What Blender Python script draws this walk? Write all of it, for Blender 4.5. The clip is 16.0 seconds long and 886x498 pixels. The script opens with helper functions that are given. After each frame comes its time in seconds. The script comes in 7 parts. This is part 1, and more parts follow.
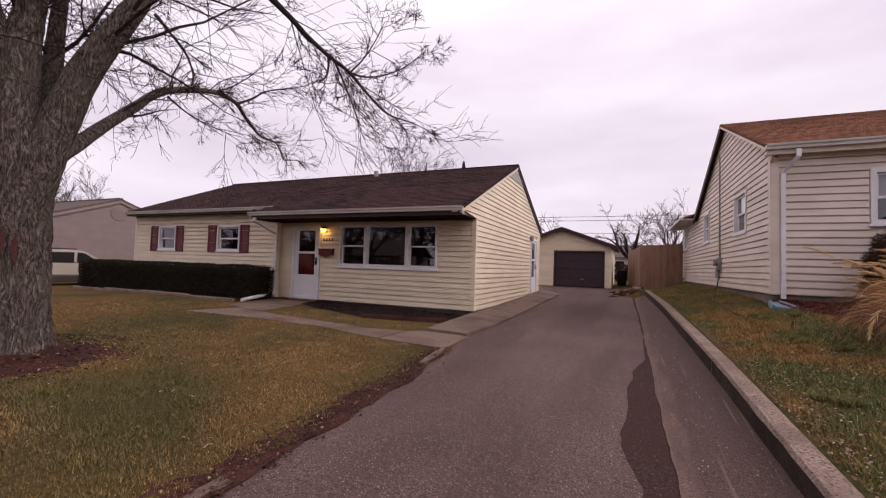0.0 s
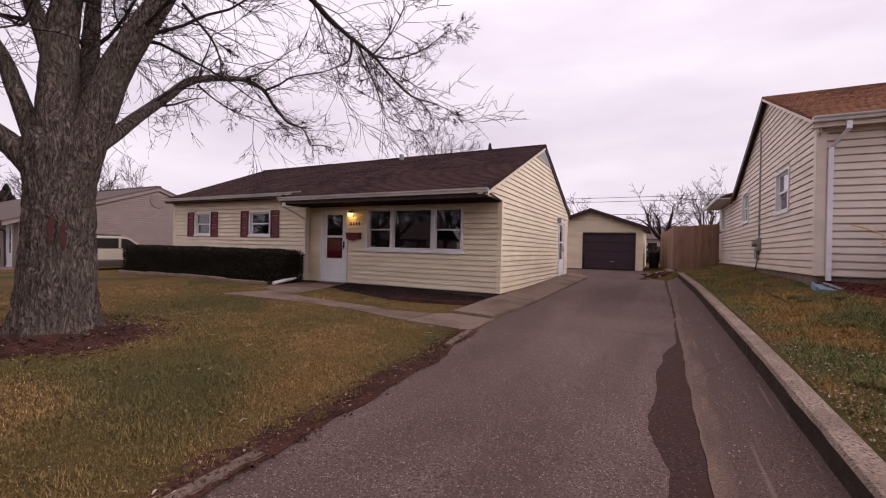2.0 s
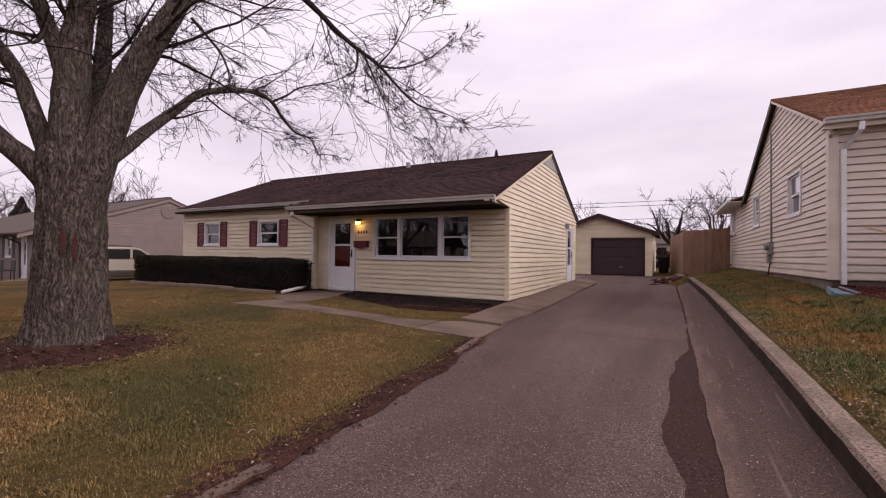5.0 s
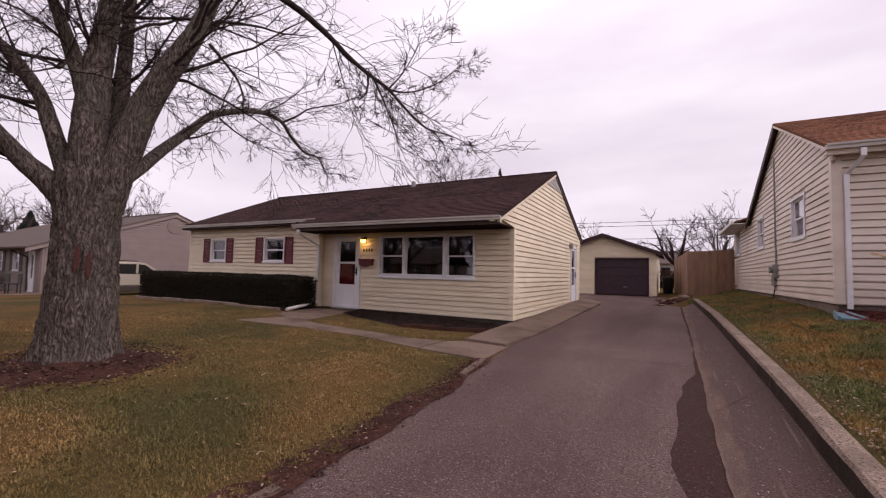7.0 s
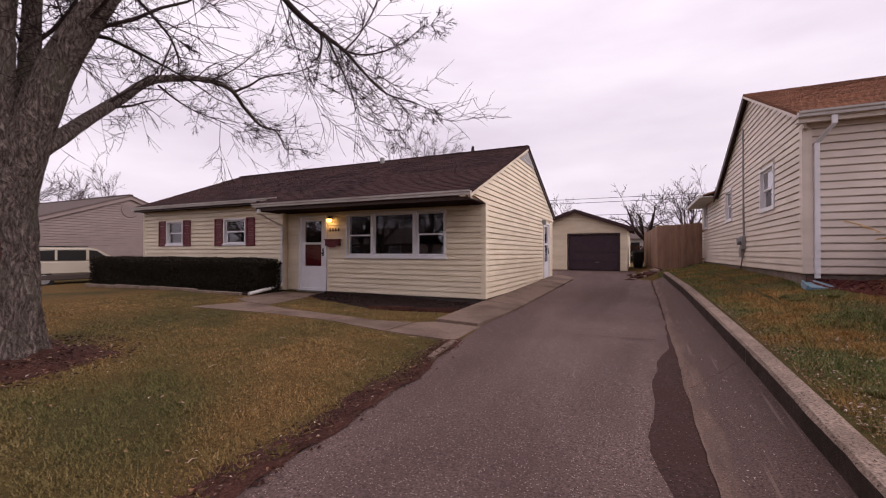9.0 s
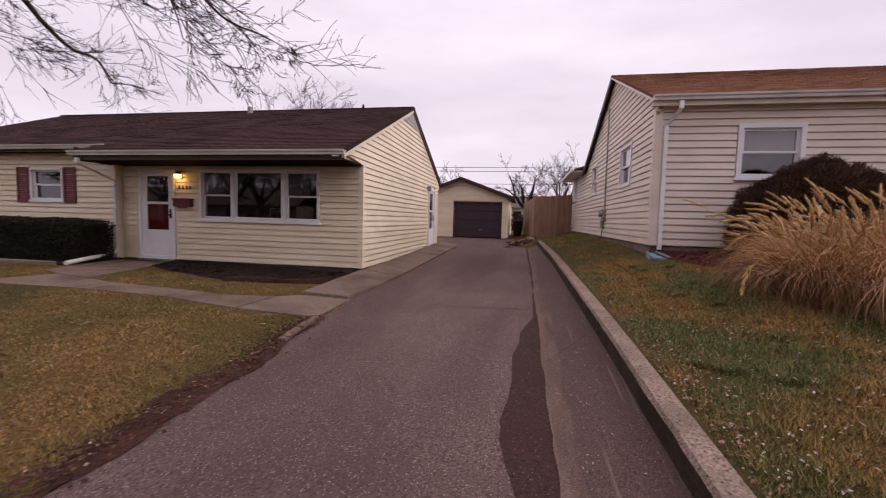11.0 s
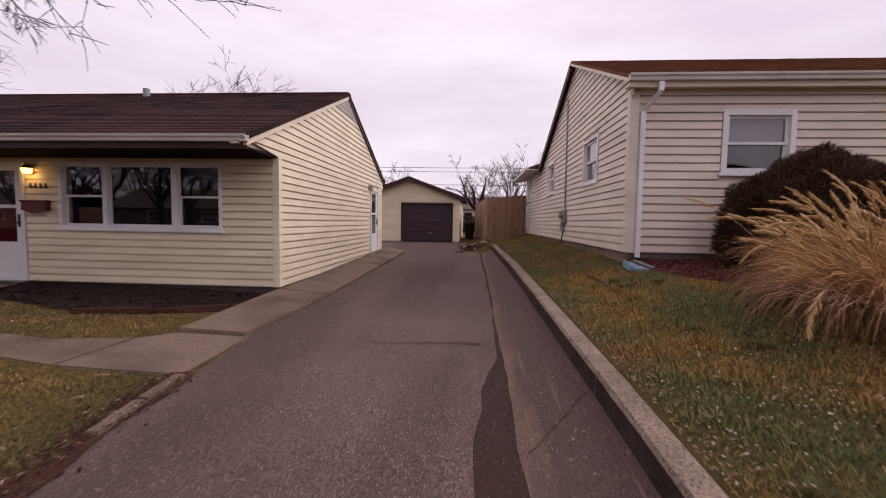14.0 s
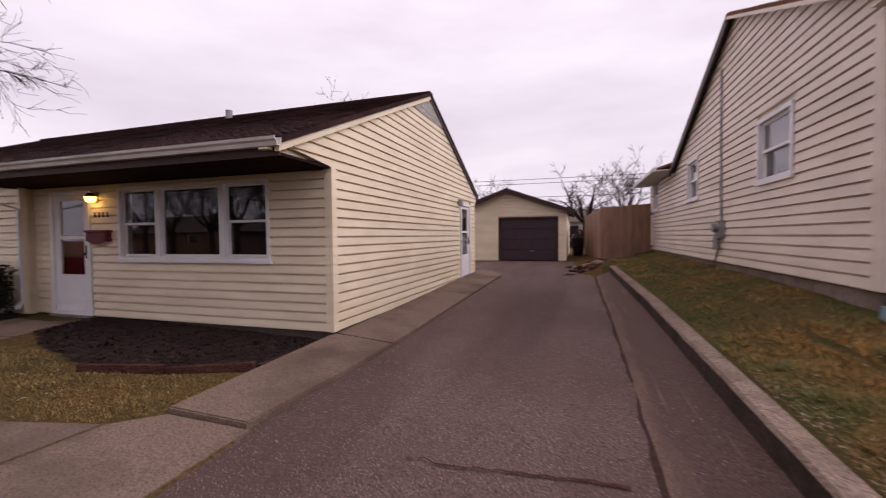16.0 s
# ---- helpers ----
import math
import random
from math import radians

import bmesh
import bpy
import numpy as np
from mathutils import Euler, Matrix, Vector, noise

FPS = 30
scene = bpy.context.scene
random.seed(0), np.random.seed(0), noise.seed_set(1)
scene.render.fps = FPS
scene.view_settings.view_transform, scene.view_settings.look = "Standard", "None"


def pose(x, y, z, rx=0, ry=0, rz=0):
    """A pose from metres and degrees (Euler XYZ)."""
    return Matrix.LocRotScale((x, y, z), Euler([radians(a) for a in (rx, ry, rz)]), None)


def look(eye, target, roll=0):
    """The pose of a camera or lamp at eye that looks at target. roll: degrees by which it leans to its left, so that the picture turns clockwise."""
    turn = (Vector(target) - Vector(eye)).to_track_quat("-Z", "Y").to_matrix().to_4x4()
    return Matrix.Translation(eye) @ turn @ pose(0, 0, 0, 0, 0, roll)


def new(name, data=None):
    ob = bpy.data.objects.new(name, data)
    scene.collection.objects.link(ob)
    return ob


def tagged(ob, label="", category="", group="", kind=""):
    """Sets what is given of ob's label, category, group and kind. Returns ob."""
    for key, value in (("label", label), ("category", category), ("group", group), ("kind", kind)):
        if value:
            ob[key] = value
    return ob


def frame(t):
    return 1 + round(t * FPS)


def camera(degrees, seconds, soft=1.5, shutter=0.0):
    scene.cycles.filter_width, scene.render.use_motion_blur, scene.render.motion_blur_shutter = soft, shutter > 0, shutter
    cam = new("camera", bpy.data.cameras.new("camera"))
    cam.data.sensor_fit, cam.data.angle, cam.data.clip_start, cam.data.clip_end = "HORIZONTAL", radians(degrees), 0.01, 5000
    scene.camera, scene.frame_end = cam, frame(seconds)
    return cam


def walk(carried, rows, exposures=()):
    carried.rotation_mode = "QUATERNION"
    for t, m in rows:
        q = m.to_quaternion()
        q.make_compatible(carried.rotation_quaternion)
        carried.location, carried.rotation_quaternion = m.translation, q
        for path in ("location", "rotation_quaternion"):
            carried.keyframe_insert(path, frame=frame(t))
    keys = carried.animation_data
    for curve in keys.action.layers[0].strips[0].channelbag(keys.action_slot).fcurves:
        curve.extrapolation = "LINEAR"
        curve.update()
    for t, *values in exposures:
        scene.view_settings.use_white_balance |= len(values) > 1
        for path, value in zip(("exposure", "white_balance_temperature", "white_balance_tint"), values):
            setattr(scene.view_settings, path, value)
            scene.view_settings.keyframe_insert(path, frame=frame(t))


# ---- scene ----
cam = camera(93.2, 16.0, soft=1.1, shutter=0.5)
PATH = [
    (0, (-0.262, 0.77, 1.443), (-1.062, 2.602, 1.526), 1.8),
    (0.5, (-0.268, 0.753, 1.434), (-1.057, 2.59, 1.471), 2.6),
    (1, (-0.236, 0.78, 1.434), (-1.115, 2.577, 1.453), 1.1),
    (1.5, (-0.226, 0.793, 1.436), (-1.151, 2.566, 1.446), 0.6),
    (2, (-0.239, 0.788, 1.433), (-1.153, 2.567, 1.433), 1.4),
    (2.5, (-0.242, 0.805, 1.439), (-1.199, 2.561, 1.444), 1.3),
    (3, (-0.251, 0.809, 1.448), (-1.191, 2.575, 1.453), 1.5),
    (5.5, (-0.245, 0.799, 1.441), (-1.207, 2.551, 1.496), 0.4),
    (6, (-0.251, 0.791, 1.456), (-1.269, 2.51, 1.547), 1.4),
    (6.5, (-0.264, 0.771, 1.464), (-1.283, 2.489, 1.566), 2.0),
    (7, (-0.269, 0.726, 1.489), (-1.226, 2.478, 1.603), 1.4),
    (7.5, (-0.316, 0.729, 1.474), (-1.229, 2.507, 1.54), 2.2),
    (8, (-0.339, 0.859, 1.465), (-1.242, 2.643, 1.512), 1.0),
    (10.5, (-0.302, 1.501, 1.485), (-0.849, 3.422, 1.389), 0.9),
    (11, (-0.185, 1.7, 1.512), (-0.552, 3.661, 1.37), 1.5),
    (11.5, (-0.165, 1.878, 1.521), (-0.493, 3.847, 1.394), 1.8),
    (12, (-0.16, 2.055, 1.522), (-0.436, 4.032, 1.397), 2.4),
    (12.5, (-0.262, 2.293, 1.562), (-0.447, 4.284, 1.555), 1.7),
    (13, (-0.29, 2.493, 1.575), (-0.431, 4.485, 1.468), 1.2),
    (13.5, (-0.316, 2.864, 1.554), (-0.548, 4.849, 1.479), 0.4),
    (14, (-0.26, 3.285, 1.568), (-0.4, 5.275, 1.438), 0.9),
    (14.5, (-0.267, 3.772, 1.613), (-0.431, 5.764, 1.523), -0.3),
    (15, (-0.257, 4.309, 1.628), (-0.602, 6.278, 1.567), 0.2),
    (15.5, (-0.325, 4.86, 1.623), (-0.741, 6.816, 1.589), 0.9),
    (16, (-0.424, 5.319, 1.671), (-1.04, 7.221, 1.611), -0.6),
]
walk(cam, [(t, look(eye, target, roll)) for t, eye, target, roll in PATH], [(0, 0.02, 6500, 19), (16, 0.02, 6500, 19)])

# ---- world, sun ----
world = bpy.data.worlds.new("overcast")
scene.world = world
world.use_nodes = True
wn, wl = world.node_tree.nodes, world.node_tree.links
wn.clear()
w_out = wn.new("ShaderNodeOutputWorld")
w_bg = wn.new("ShaderNodeBackground")
w_sky = wn.new("ShaderNodeTexSky")
w_sky.sky_type, w_sky.sun_disc = "NISHITA", False
w_sky.sun_elevation, w_sky.sun_rotation = radians(38), radians(96)
w_hsv = wn.new("ShaderNodeHueSaturation")
w_hsv.inputs["Saturation"].default_value = 0.04
w_hsv.inputs["Value"].default_value = 0.10
w_co = wn.new("ShaderNodeTexCoord")
w_map = wn.new("ShaderNodeMapping")
w_map.inputs["Scale"].default_value = (1.2, 1.2, 4.5)
w_noise = wn.new("ShaderNodeTexNoise")
w_noise.inputs["Scale"].default_value = 1.7
w_noise.inputs["Detail"].default_value = 5
w_noise.inputs["Roughness"].default_value = 0.5
w_ramp = wn.new("ShaderNodeValToRGB")
w_ramp.color_ramp.elements[0].position, w_ramp.color_ramp.elements[0].color = 0.32, (0.77, 0.70, 0.785, 1)
w_ramp.color_ramp.elements[1].position, w_ramp.color_ramp.elements[1].color = 0.66, (0.98, 0.915, 0.98, 1)
w_mix = wn.new("ShaderNodeMix")
w_mix.data_type, w_mix.inputs["Factor"].default_value = "RGBA", 0.9
wl.new(w_sky.outputs[0], w_hsv.inputs["Color"])
wl.new(w_co.outputs["Generated"], w_map.inputs[0])
wl.new(w_map.outputs[0], w_noise.inputs["Vector"])
wl.new(w_noise.outputs[0], w_ramp.inputs[0])
wl.new(w_hsv.outputs[0], w_mix.inputs[6])
wl.new(w_ramp.outputs[0], w_mix.inputs[7])
# an overcast sky is brightest overhead
w_sep = wn.new("ShaderNodeSeparateXYZ")
w_up = wn.new("ShaderNodeMapRange")
w_up.inputs[1].default_value, w_up.inputs[2].default_value = 0.25, 0.95
w_up.inputs[3].default_value, w_up.inputs[4].default_value = 1.0, 1.45
w_scale = wn.new("ShaderNodeVectorMath")
w_scale.operation = "SCALE"
wl.new(w_co.outputs["Generated"], w_sep.inputs[0])
wl.new(w_sep.outputs[2], w_up.inputs[0])
wl.new(w_mix.outputs[2], w_scale.inputs[0])
wl.new(w_up.outputs[0], w_scale.inputs["Scale"])
wl.new(w_scale.outputs[0], w_bg.inputs[0])
wl.new(w_bg.outputs[0], w_out.inputs[0])
w_bg.inputs[1].default_value = 1.0

sun = new("sun", bpy.data.lights.new("sun", "SUN"))
sun.data.energy, sun.data.angle, sun.data.color = 1.8, radians(40), (0.98, 0.95, 0.96)
sun.matrix_world = look((19, 5, 15), (0, 4, 0))


# ---- materials ----
def mat(name, c1, c2=None, scale=6.0, rough=0.8, bump=0.0, bump_scale=40.0, c3=None, scale3=0.6, amount3=0.5,
        metal=0.0, spread=0.0, island=0.0, stretch=(1, 1, 1), detail=6.0, spec=0.3, bump_dist=0.01, speck=None, speck_scale=60.0, speck_part=0.16, streak=None, streak_scale=(1.1, 0.22, 1), streak_part=0.7):
    """Two-scale procedural surface: c1 to c2 by fine noise, c3 by broad noise, brightness spread by object or island."""
    m = bpy.data.materials.new(name)
    m.use_nodes = True
    n, l = m.node_tree.nodes, m.node_tree.links
    b = n["Principled BSDF"]
    b.inputs["Roughness"].default_value, b.inputs["Metallic"].default_value = rough, metal
    b.inputs["Specular IOR Level"].default_value = spec
    co = n.new("ShaderNodeTexCoord")
    mp = n.new("ShaderNodeMapping")
    mp.inputs["Scale"].default_value = stretch
    l.new(co.outputs["Object"], mp.inputs[0])
    out = None
    c2 = c2 or tuple(min(1, v * 0.86) for v in c1)
    t = n.new("ShaderNodeTexNoise")
    t.inputs["Scale"].default_value, t.inputs["Detail"].default_value = scale, detail
    l.new(mp.outputs[0], t.inputs["Vector"])
    r = n.new("ShaderNodeValToRGB")
    r.color_ramp.elements[0].position, r.color_ramp.elements[1].position = 0.35, 0.68
    r.color_ramp.elements[0].color, r.color_ramp.elements[1].color = (*c1, 1), (*c2, 1)
    l.new(t.outputs[0], r.inputs[0])
    out = r.outputs[0]
    if c3:
        t3 = n.new("ShaderNodeTexNoise")
        t3.inputs["Scale"].default_value, t3.inputs["Detail"].default_value = scale3, 4
        l.new(mp.outputs[0], t3.inputs["Vector"])
        r3 = n.new("ShaderNodeMapRange")
        r3.inputs[1].default_value, r3.inputs[2].default_value = 0.42, 0.64
        r3.inputs[3].default_value, r3.inputs[4].default_value = 0, amount3
        l.new(t3.outputs[0], r3.inputs[0])
        x = n.new("ShaderNodeMix")
        x.data_type = "RGBA"
        l.new(r3.outputs[0], x.inputs[0])
        l.new(out, x.inputs[6])
        x.inputs[7].default_value = (*c3, 1)
        out = x.outputs[2]
    if streak:
        sm, st, sr, sk = n.new("ShaderNodeMapping"), n.new("ShaderNodeTexNoise"), n.new("ShaderNodeMapRange"), n.new("ShaderNodeMix")
        sm.inputs["Scale"].default_value = streak_scale
        st.inputs["Scale"].default_value, st.inputs["Detail"].default_value = 1.0, 3
        sr.inputs[1].default_value, sr.inputs[2].default_value, sr.inputs[4].default_value = 0.44, 0.62, streak_part
        sk.data_type, sk.inputs[7].default_value = "RGBA", (*streak, 1)
        l.new(co.outputs["Object"], sm.inputs[0]), l.new(sm.outputs[0], st.inputs["Vector"]), l.new(st.outputs[0], sr.inputs[0])
        l.new(sr.outputs[0], sk.inputs[0]), l.new(out, sk.inputs[6])
        out = sk.outputs[2]
    if spread or island:
        h = n.new("ShaderNodeHueSaturation")
        v = n.new("ShaderNodeMapRange")
        s = spread or island
        v.inputs[3].default_value, v.inputs[4].default_value = 1 - s, 1 + s
        if spread:
            l.new(n.new("ShaderNodeObjectInfo").outputs["Random"], v.inputs[0])
        else:
            l.new(n.new("ShaderNodeNewGeometry").outputs["Random Per Island"], v.inputs[0])
        l.new(v.outputs[0], h.inputs["Value"])
        l.new(out, h.inputs["Color"])
        out = h.outputs[0]
    if speck:
        vo = n.new("ShaderNodeTexVoronoi")
        vo.inputs["Scale"].default_value = speck_scale
        l.new(co.outputs["Object"], vo.inputs["Vector"])
        near, pick, both = n.new("ShaderNodeMath"), n.new("ShaderNodeMath"), n.new("ShaderNodeMath")
        near.operation, near.inputs[1].default_value = "LESS_THAN", 0.36
        pick.operation, pick.inputs[1].default_value = "GREATER_THAN", 1 - speck_part
        both.operation = "MULTIPLY"
        sep = n.new("ShaderNodeSeparateColor")
        l.new(vo.outputs["Color"], sep.inputs[0])
        l.new(vo.outputs["Distance"], near.inputs[0]), l.new(sep.outputs[0], pick.inputs[0])
        l.new(near.outputs[0], both.inputs[0]), l.new(pick.outputs[0], both.inputs[1])
        sx = n.new("ShaderNodeMix")
        sx.data_type = "RGBA"
        l.new(both.outputs[0], sx.inputs[0]), l.new(out, sx.inputs[6])
        sx.inputs[7].default_value = (*speck, 1)
        out = sx.outputs[2]
    l.new(out, b.inputs["Base Color"])
    if bump:
        tb = n.new("ShaderNodeTexNoise")
        tb.inputs["Scale"].default_value, tb.inputs["Detail"].default_value = bump_scale, 5
        l.new(mp.outputs[0], tb.inputs["Vector"])
        bp = n.new("ShaderNodeBump")
        bp.inputs["Strength"].default_value, bp.inputs["Distance"].default_value = bump, bump_dist
        l.new(tb.outputs[0], bp.inputs["Height"])
        l.new(bp.outputs[0], b.inputs["Normal"])
    return m


def glass_mat(name, tint=(0.74, 0.73, 0.74), rough=0.0):
    m = bpy.data.materials.new(name)
    m.use_nodes = True
    n, l = m.node_tree.nodes, m.node_tree.links
    n.remove(n["Principled BSDF"])
    tr, gl, mx, fr = (n.new("ShaderNodeBsdfTransparent"), n.new("ShaderNodeBsdfGlossy"), n.new("ShaderNodeMixShader"), n.new("ShaderNodeLayerWeight"))
    tr.inputs[0].default_value = (*tint, 1)
    gl.inputs["Roughness"].default_value = rough
    gl.inputs[0].default_value = (0.95, 0.93, 0.95, 1)
    # Schlick's curve from the facing angle: the same from both sides of a pane
    fifth, lift = n.new("ShaderNodeMath"), n.new("ShaderNodeMath")
    fr.inputs[0].default_value = 0.5
    fifth.operation, fifth.inputs[1].default_value = "POWER", 5.0
    lift.operation, lift.inputs[1].default_value, lift.inputs[2].default_value = "MULTIPLY_ADD", 0.93, 0.07
    l.new(fr.outputs["Facing"], fifth.inputs[0]), l.new(fifth.outputs[0], lift.inputs[0])
    l.new(lift.outputs[0], mx.inputs[0]), l.new(tr.outputs[0], mx.inputs[1]), l.new(gl.outputs[0], mx.inputs[2])
    l.new(mx.outputs[0], n["Material Output"].inputs[0])
    return m


M = {}
M["cream"] = mat("cream_vinyl_siding", (0.75, 0.640, 0.475), (0.69, 0.585, 0.43), 2.2, 0.5, 0.12, 60, (0.56, 0.45, 0.31), 0.9, 0.35, spread=0.035, stretch=(1, 1, 3))
M["tan"] = mat("tan_vinyl_siding", (0.68, 0.585, 0.500), (0.63, 0.54, 0.46), 2.2, 0.5, 0.12, 60, (0.46, 0.39, 0.32), 0.8, 0.35, spread=0.03, stretch=(1, 1, 3))
M["taupe"] = mat("taupe_vinyl_siding", (0.235, 0.178, 0.158), (0.21, 0.158, 0.142), 2, 0.6, 0.1, 40, spread=0.03)
M["white"] = mat("white_painted_trim", (0.72, 0.70, 0.71), (0.68, 0.66, 0.66), 5, 0.45, 0.05, 30, (0.55, 0.52, 0.50), 1.6, 0.35)
M["offwhite"] = mat("aged_white_aluminium", (0.64, 0.61, 0.58), (0.58, 0.55, 0.52), 6, 0.45, 0.05, 30, (0.42, 0.37, 0.34), 1.4, 0.5)
M["brown_trim"] = mat("dark_brown_painted_wood", (0.045, 0.026, 0.024), (0.06, 0.036, 0.03), 8, 0.6, 0.15, 50)
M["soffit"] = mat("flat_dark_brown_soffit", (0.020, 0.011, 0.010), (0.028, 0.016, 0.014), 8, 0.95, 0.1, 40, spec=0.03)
M["maroon"] = mat("maroon_paint", (0.105, 0.013, 0.018), (0.125, 0.018, 0.022), 6, 0.55, 0.08, 40)
M["red_door"] = mat("deep_red_paint", (0.24, 0.012, 0.024), (0.20, 0.010, 0.02), 3, 0.5)
M["roof_brown"] = mat("dark_brown_asphalt_shingle", (0.030, 0.0135, 0.0130), (0.066, 0.032, 0.029), 9, 0.95, 0.7, 120, (0.020, 0.0095, 0.0098), 0.9, 0.75, island=0.22, spec=0.1)
M["roof_brown_piece"] = mat("dark_brown_shingle_tab", (0.030, 0.0135, 0.0130), (0.066, 0.032, 0.029), 9, 0.95, 0.7, 120, (0.020, 0.0095, 0.0098), 0.9, 0.75, spread=0.22, spec=0.1)
M["roof_orange"] = mat("rust_brown_asphalt_shingle", (0.22, 0.095, 0.05), (0.14, 0.062, 0.038), 9, 0.95, 0.5, 200, (0.10, 0.05, 0.035), 0.7, 0.45, island=0.3, spec=0.1)
M["roof_orange_piece"] = mat("rust_brown_shingle_tab", (0.22, 0.095, 0.05), (0.14, 0.062, 0.038), 9, 0.95, 0.5, 200, (0.10, 0.05, 0.035), 0.7, 0.45, spread=0.3, spec=0.1)
M["roof_grey"] = mat("weathered_grey_shingle", (0.12, 0.09, 0.08), (0.09, 0.068, 0.06), 10, 0.95, 0.4, 100, spec=0.1)
M["asphalt"] = mat("worn_asphalt", (0.190, 0.126, 0.108), (0.040, 0.024, 0.021), 62, 0.9, 1.0, 170, (0.080, 0.047, 0.040), 0.5, 0.5, spec=0.2, bump_dist=0.01, speck=(0.34, 0.255, 0.225), speck_scale=90, speck_part=0.14, streak=(0.066, 0.038, 0.033), streak_scale=(0.9, 0.20, 1), streak_part=0.62)
M["asphalt_dark"] = mat("dark_asphalt_patch", (0.115, 0.076, 0.065), (0.036, 0.023, 0.020), 75, 0.92, 0.8, 200, (0.105, 0.080, 0.074), 1.1, 0.6, spec=0.2, bump_dist=0.008, speck=(0.24, 0.18, 0.16), speck_scale=95)
M["joint"] = mat("dark_soil_and_tar", (0.058, 0.031, 0.026), (0.028, 0.016, 0.014), 40, 0.94, 0.8, 110, (0.044, 0.022, 0.017), 2.2, 0.6, spec=0.1, speck=(0.15, 0.10, 0.085), speck_scale=80, speck_part=0.06)
M["concrete"] = mat("weathered_concrete", (0.215, 0.150, 0.114), (0.115, 0.078, 0.060), 55, 0.92, 0.8, 150, (0.085, 0.055, 0.041), 1.3, 0.75, spec=0.15, speck=(0.075, 0.05, 0.038), speck_scale=55, speck_part=0.1)
M["kerb"] = mat("pitted_concrete_kerb", (0.330, 0.242, 0.188), (0.115, 0.081, 0.063), 60, 0.93, 1.0, 120, (0.120, 0.084, 0.064), 3.0, 0.55, spec=0.15, speck=(0.07, 0.048, 0.038), speck_scale=50, speck_part=0.16)
# shade on the kerb's drive side is put into this darker, blotched concrete
M["kerb_face"] = mat("shaded_kerb_face", (0.078, 0.054, 0.044), (0.036, 0.025, 0.021), 30, 0.93, 0.8, 110, (0.028, 0.021, 0.015), 2.4, 0.7, spec=0.1, bump_dist=0.012)
M["foundation"] = mat("grey_concrete_block", (0.235, 0.185, 0.158), (0.16, 0.122, 0.102), 16, 0.92, 0.5, 70, (0.10, 0.072, 0.058), 1.5, 0.6, spec=0.15)
# a darker tone than the neighbour's block foundation
M["foundation_dark"] = mat("dark_brown_foundation", (0.10, 0.078, 0.068), (0.065, 0.05, 0.043), 16, 0.9, 0.5, 70)
M["dirt"] = mat("damp_brown_soil", (0.050, 0.021, 0.016), (0.098, 0.046, 0.034), 38, 0.95, 0.9, 60, (0.028, 0.013, 0.011), 3.0, 0.6, spec=0.05, bump_dist=0.03)
M["mulch"] = mat("dark_wet_mulch", (0.019, 0.010, 0.009), (0.042, 0.022, 0.018), 60, 0.9, 0.9, 70, (0.012, 0.006, 0.006), 3, 0.5, spec=0.2, bump_dist=0.04)
M["red_mulch"] = mat("red_dyed_mulch", (0.10, 0.022, 0.02), (0.05, 0.014, 0.013), 40, 0.95, 0.9, 70, (0.16, 0.06, 0.045), 3, 0.4, spec=0.1, bump_dist=0.04)
M["lawn"] = mat("winter_lawn_thatch", (0.165, 0.095, 0.034), (0.060, 0.038, 0.016), 30, 0.95, 0.9, 90, (0.045, 0.044, 0.017), 0.6, 0.75, spec=0.05, bump_dist=0.03)
M["lawn_bank"] = mat("green_bank_thatch", (0.042, 0.052, 0.017), (0.085, 0.062, 0.024), 30, 0.95, 0.9, 90, (0.13, 0.074, 0.03), 0.8, 0.6, spec=0.05, bump_dist=0.03)
M["bark_dark"] = mat("dark_twig_bark", (0.028, 0.018, 0.017), (0.048, 0.032, 0.029), 12, 0.95, spec=0.1)
M["twig_far"] = mat("distant_twig_bark", (0.080, 0.056, 0.052), (0.055, 0.038, 0.036), 4, 0.95, spec=0.05)
M["wound"] = mat("red_bark_wound", (0.065, 0.014, 0.011), (0.05, 0.026, 0.02), 30, 0.9, 0.6, 50)
M["fence"] = mat("weathered_cedar_fence", (0.33, 0.195, 0.128), (0.24, 0.138, 0.092), 14, 0.85, 0.4, 50, (0.15, 0.09, 0.066), 1.2, 0.5, spread=0.14, stretch=(1, 1, 0.15))
M["garage_door"] = mat("dark_brown_garage_door", (0.034, 0.018, 0.025), (0.043, 0.024, 0.031), 5, 0.55, 0.06, 40)
M["black"] = mat("black_hardware", (0.012, 0.011, 0.011), None, 8, 0.4)
M["steel"] = mat("dull_steel", (0.35, 0.34, 0.33), (0.26, 0.25, 0.25), 12, 0.45, metal=0.7)
M["chaff"] = mat("bleached_dead_twig", (0.36, 0.27, 0.20), (0.22, 0.15, 0.11), 30, 0.9, spec=0.1)
M["meter"] = mat("grey_meter_enclosure", (0.26, 0.25, 0.24), (0.20, 0.19, 0.18), 9, 0.5, metal=0.3)
M["splash"] = mat("pale_blue_plastic", (0.15, 0.24, 0.29), (0.11, 0.18, 0.22), 7, 0.5)
# plaster coloured near black to stand for unlit rooms behind the panes
M["interior"] = mat("darkened_room_plaster", (0.03, 0.025, 0.024), None, 2, 0.9)
M["blind"] = mat("pale_window_shade", (0.62, 0.60, 0.58), (0.56, 0.54, 0.52), 4, 0.8)
M["car_paint"] = mat("beige_car_paint", (0.40, 0.35, 0.28), (0.38, 0.33, 0.265), 2, 0.25, spec=0.5)
M["car_lower"] = mat("brown_lower_cladding", (0.06, 0.045, 0.038), None, 4, 0.5)
M["rubber"] = mat("black_rubber", (0.015, 0.014, 0.014), None, 6, 0.8)
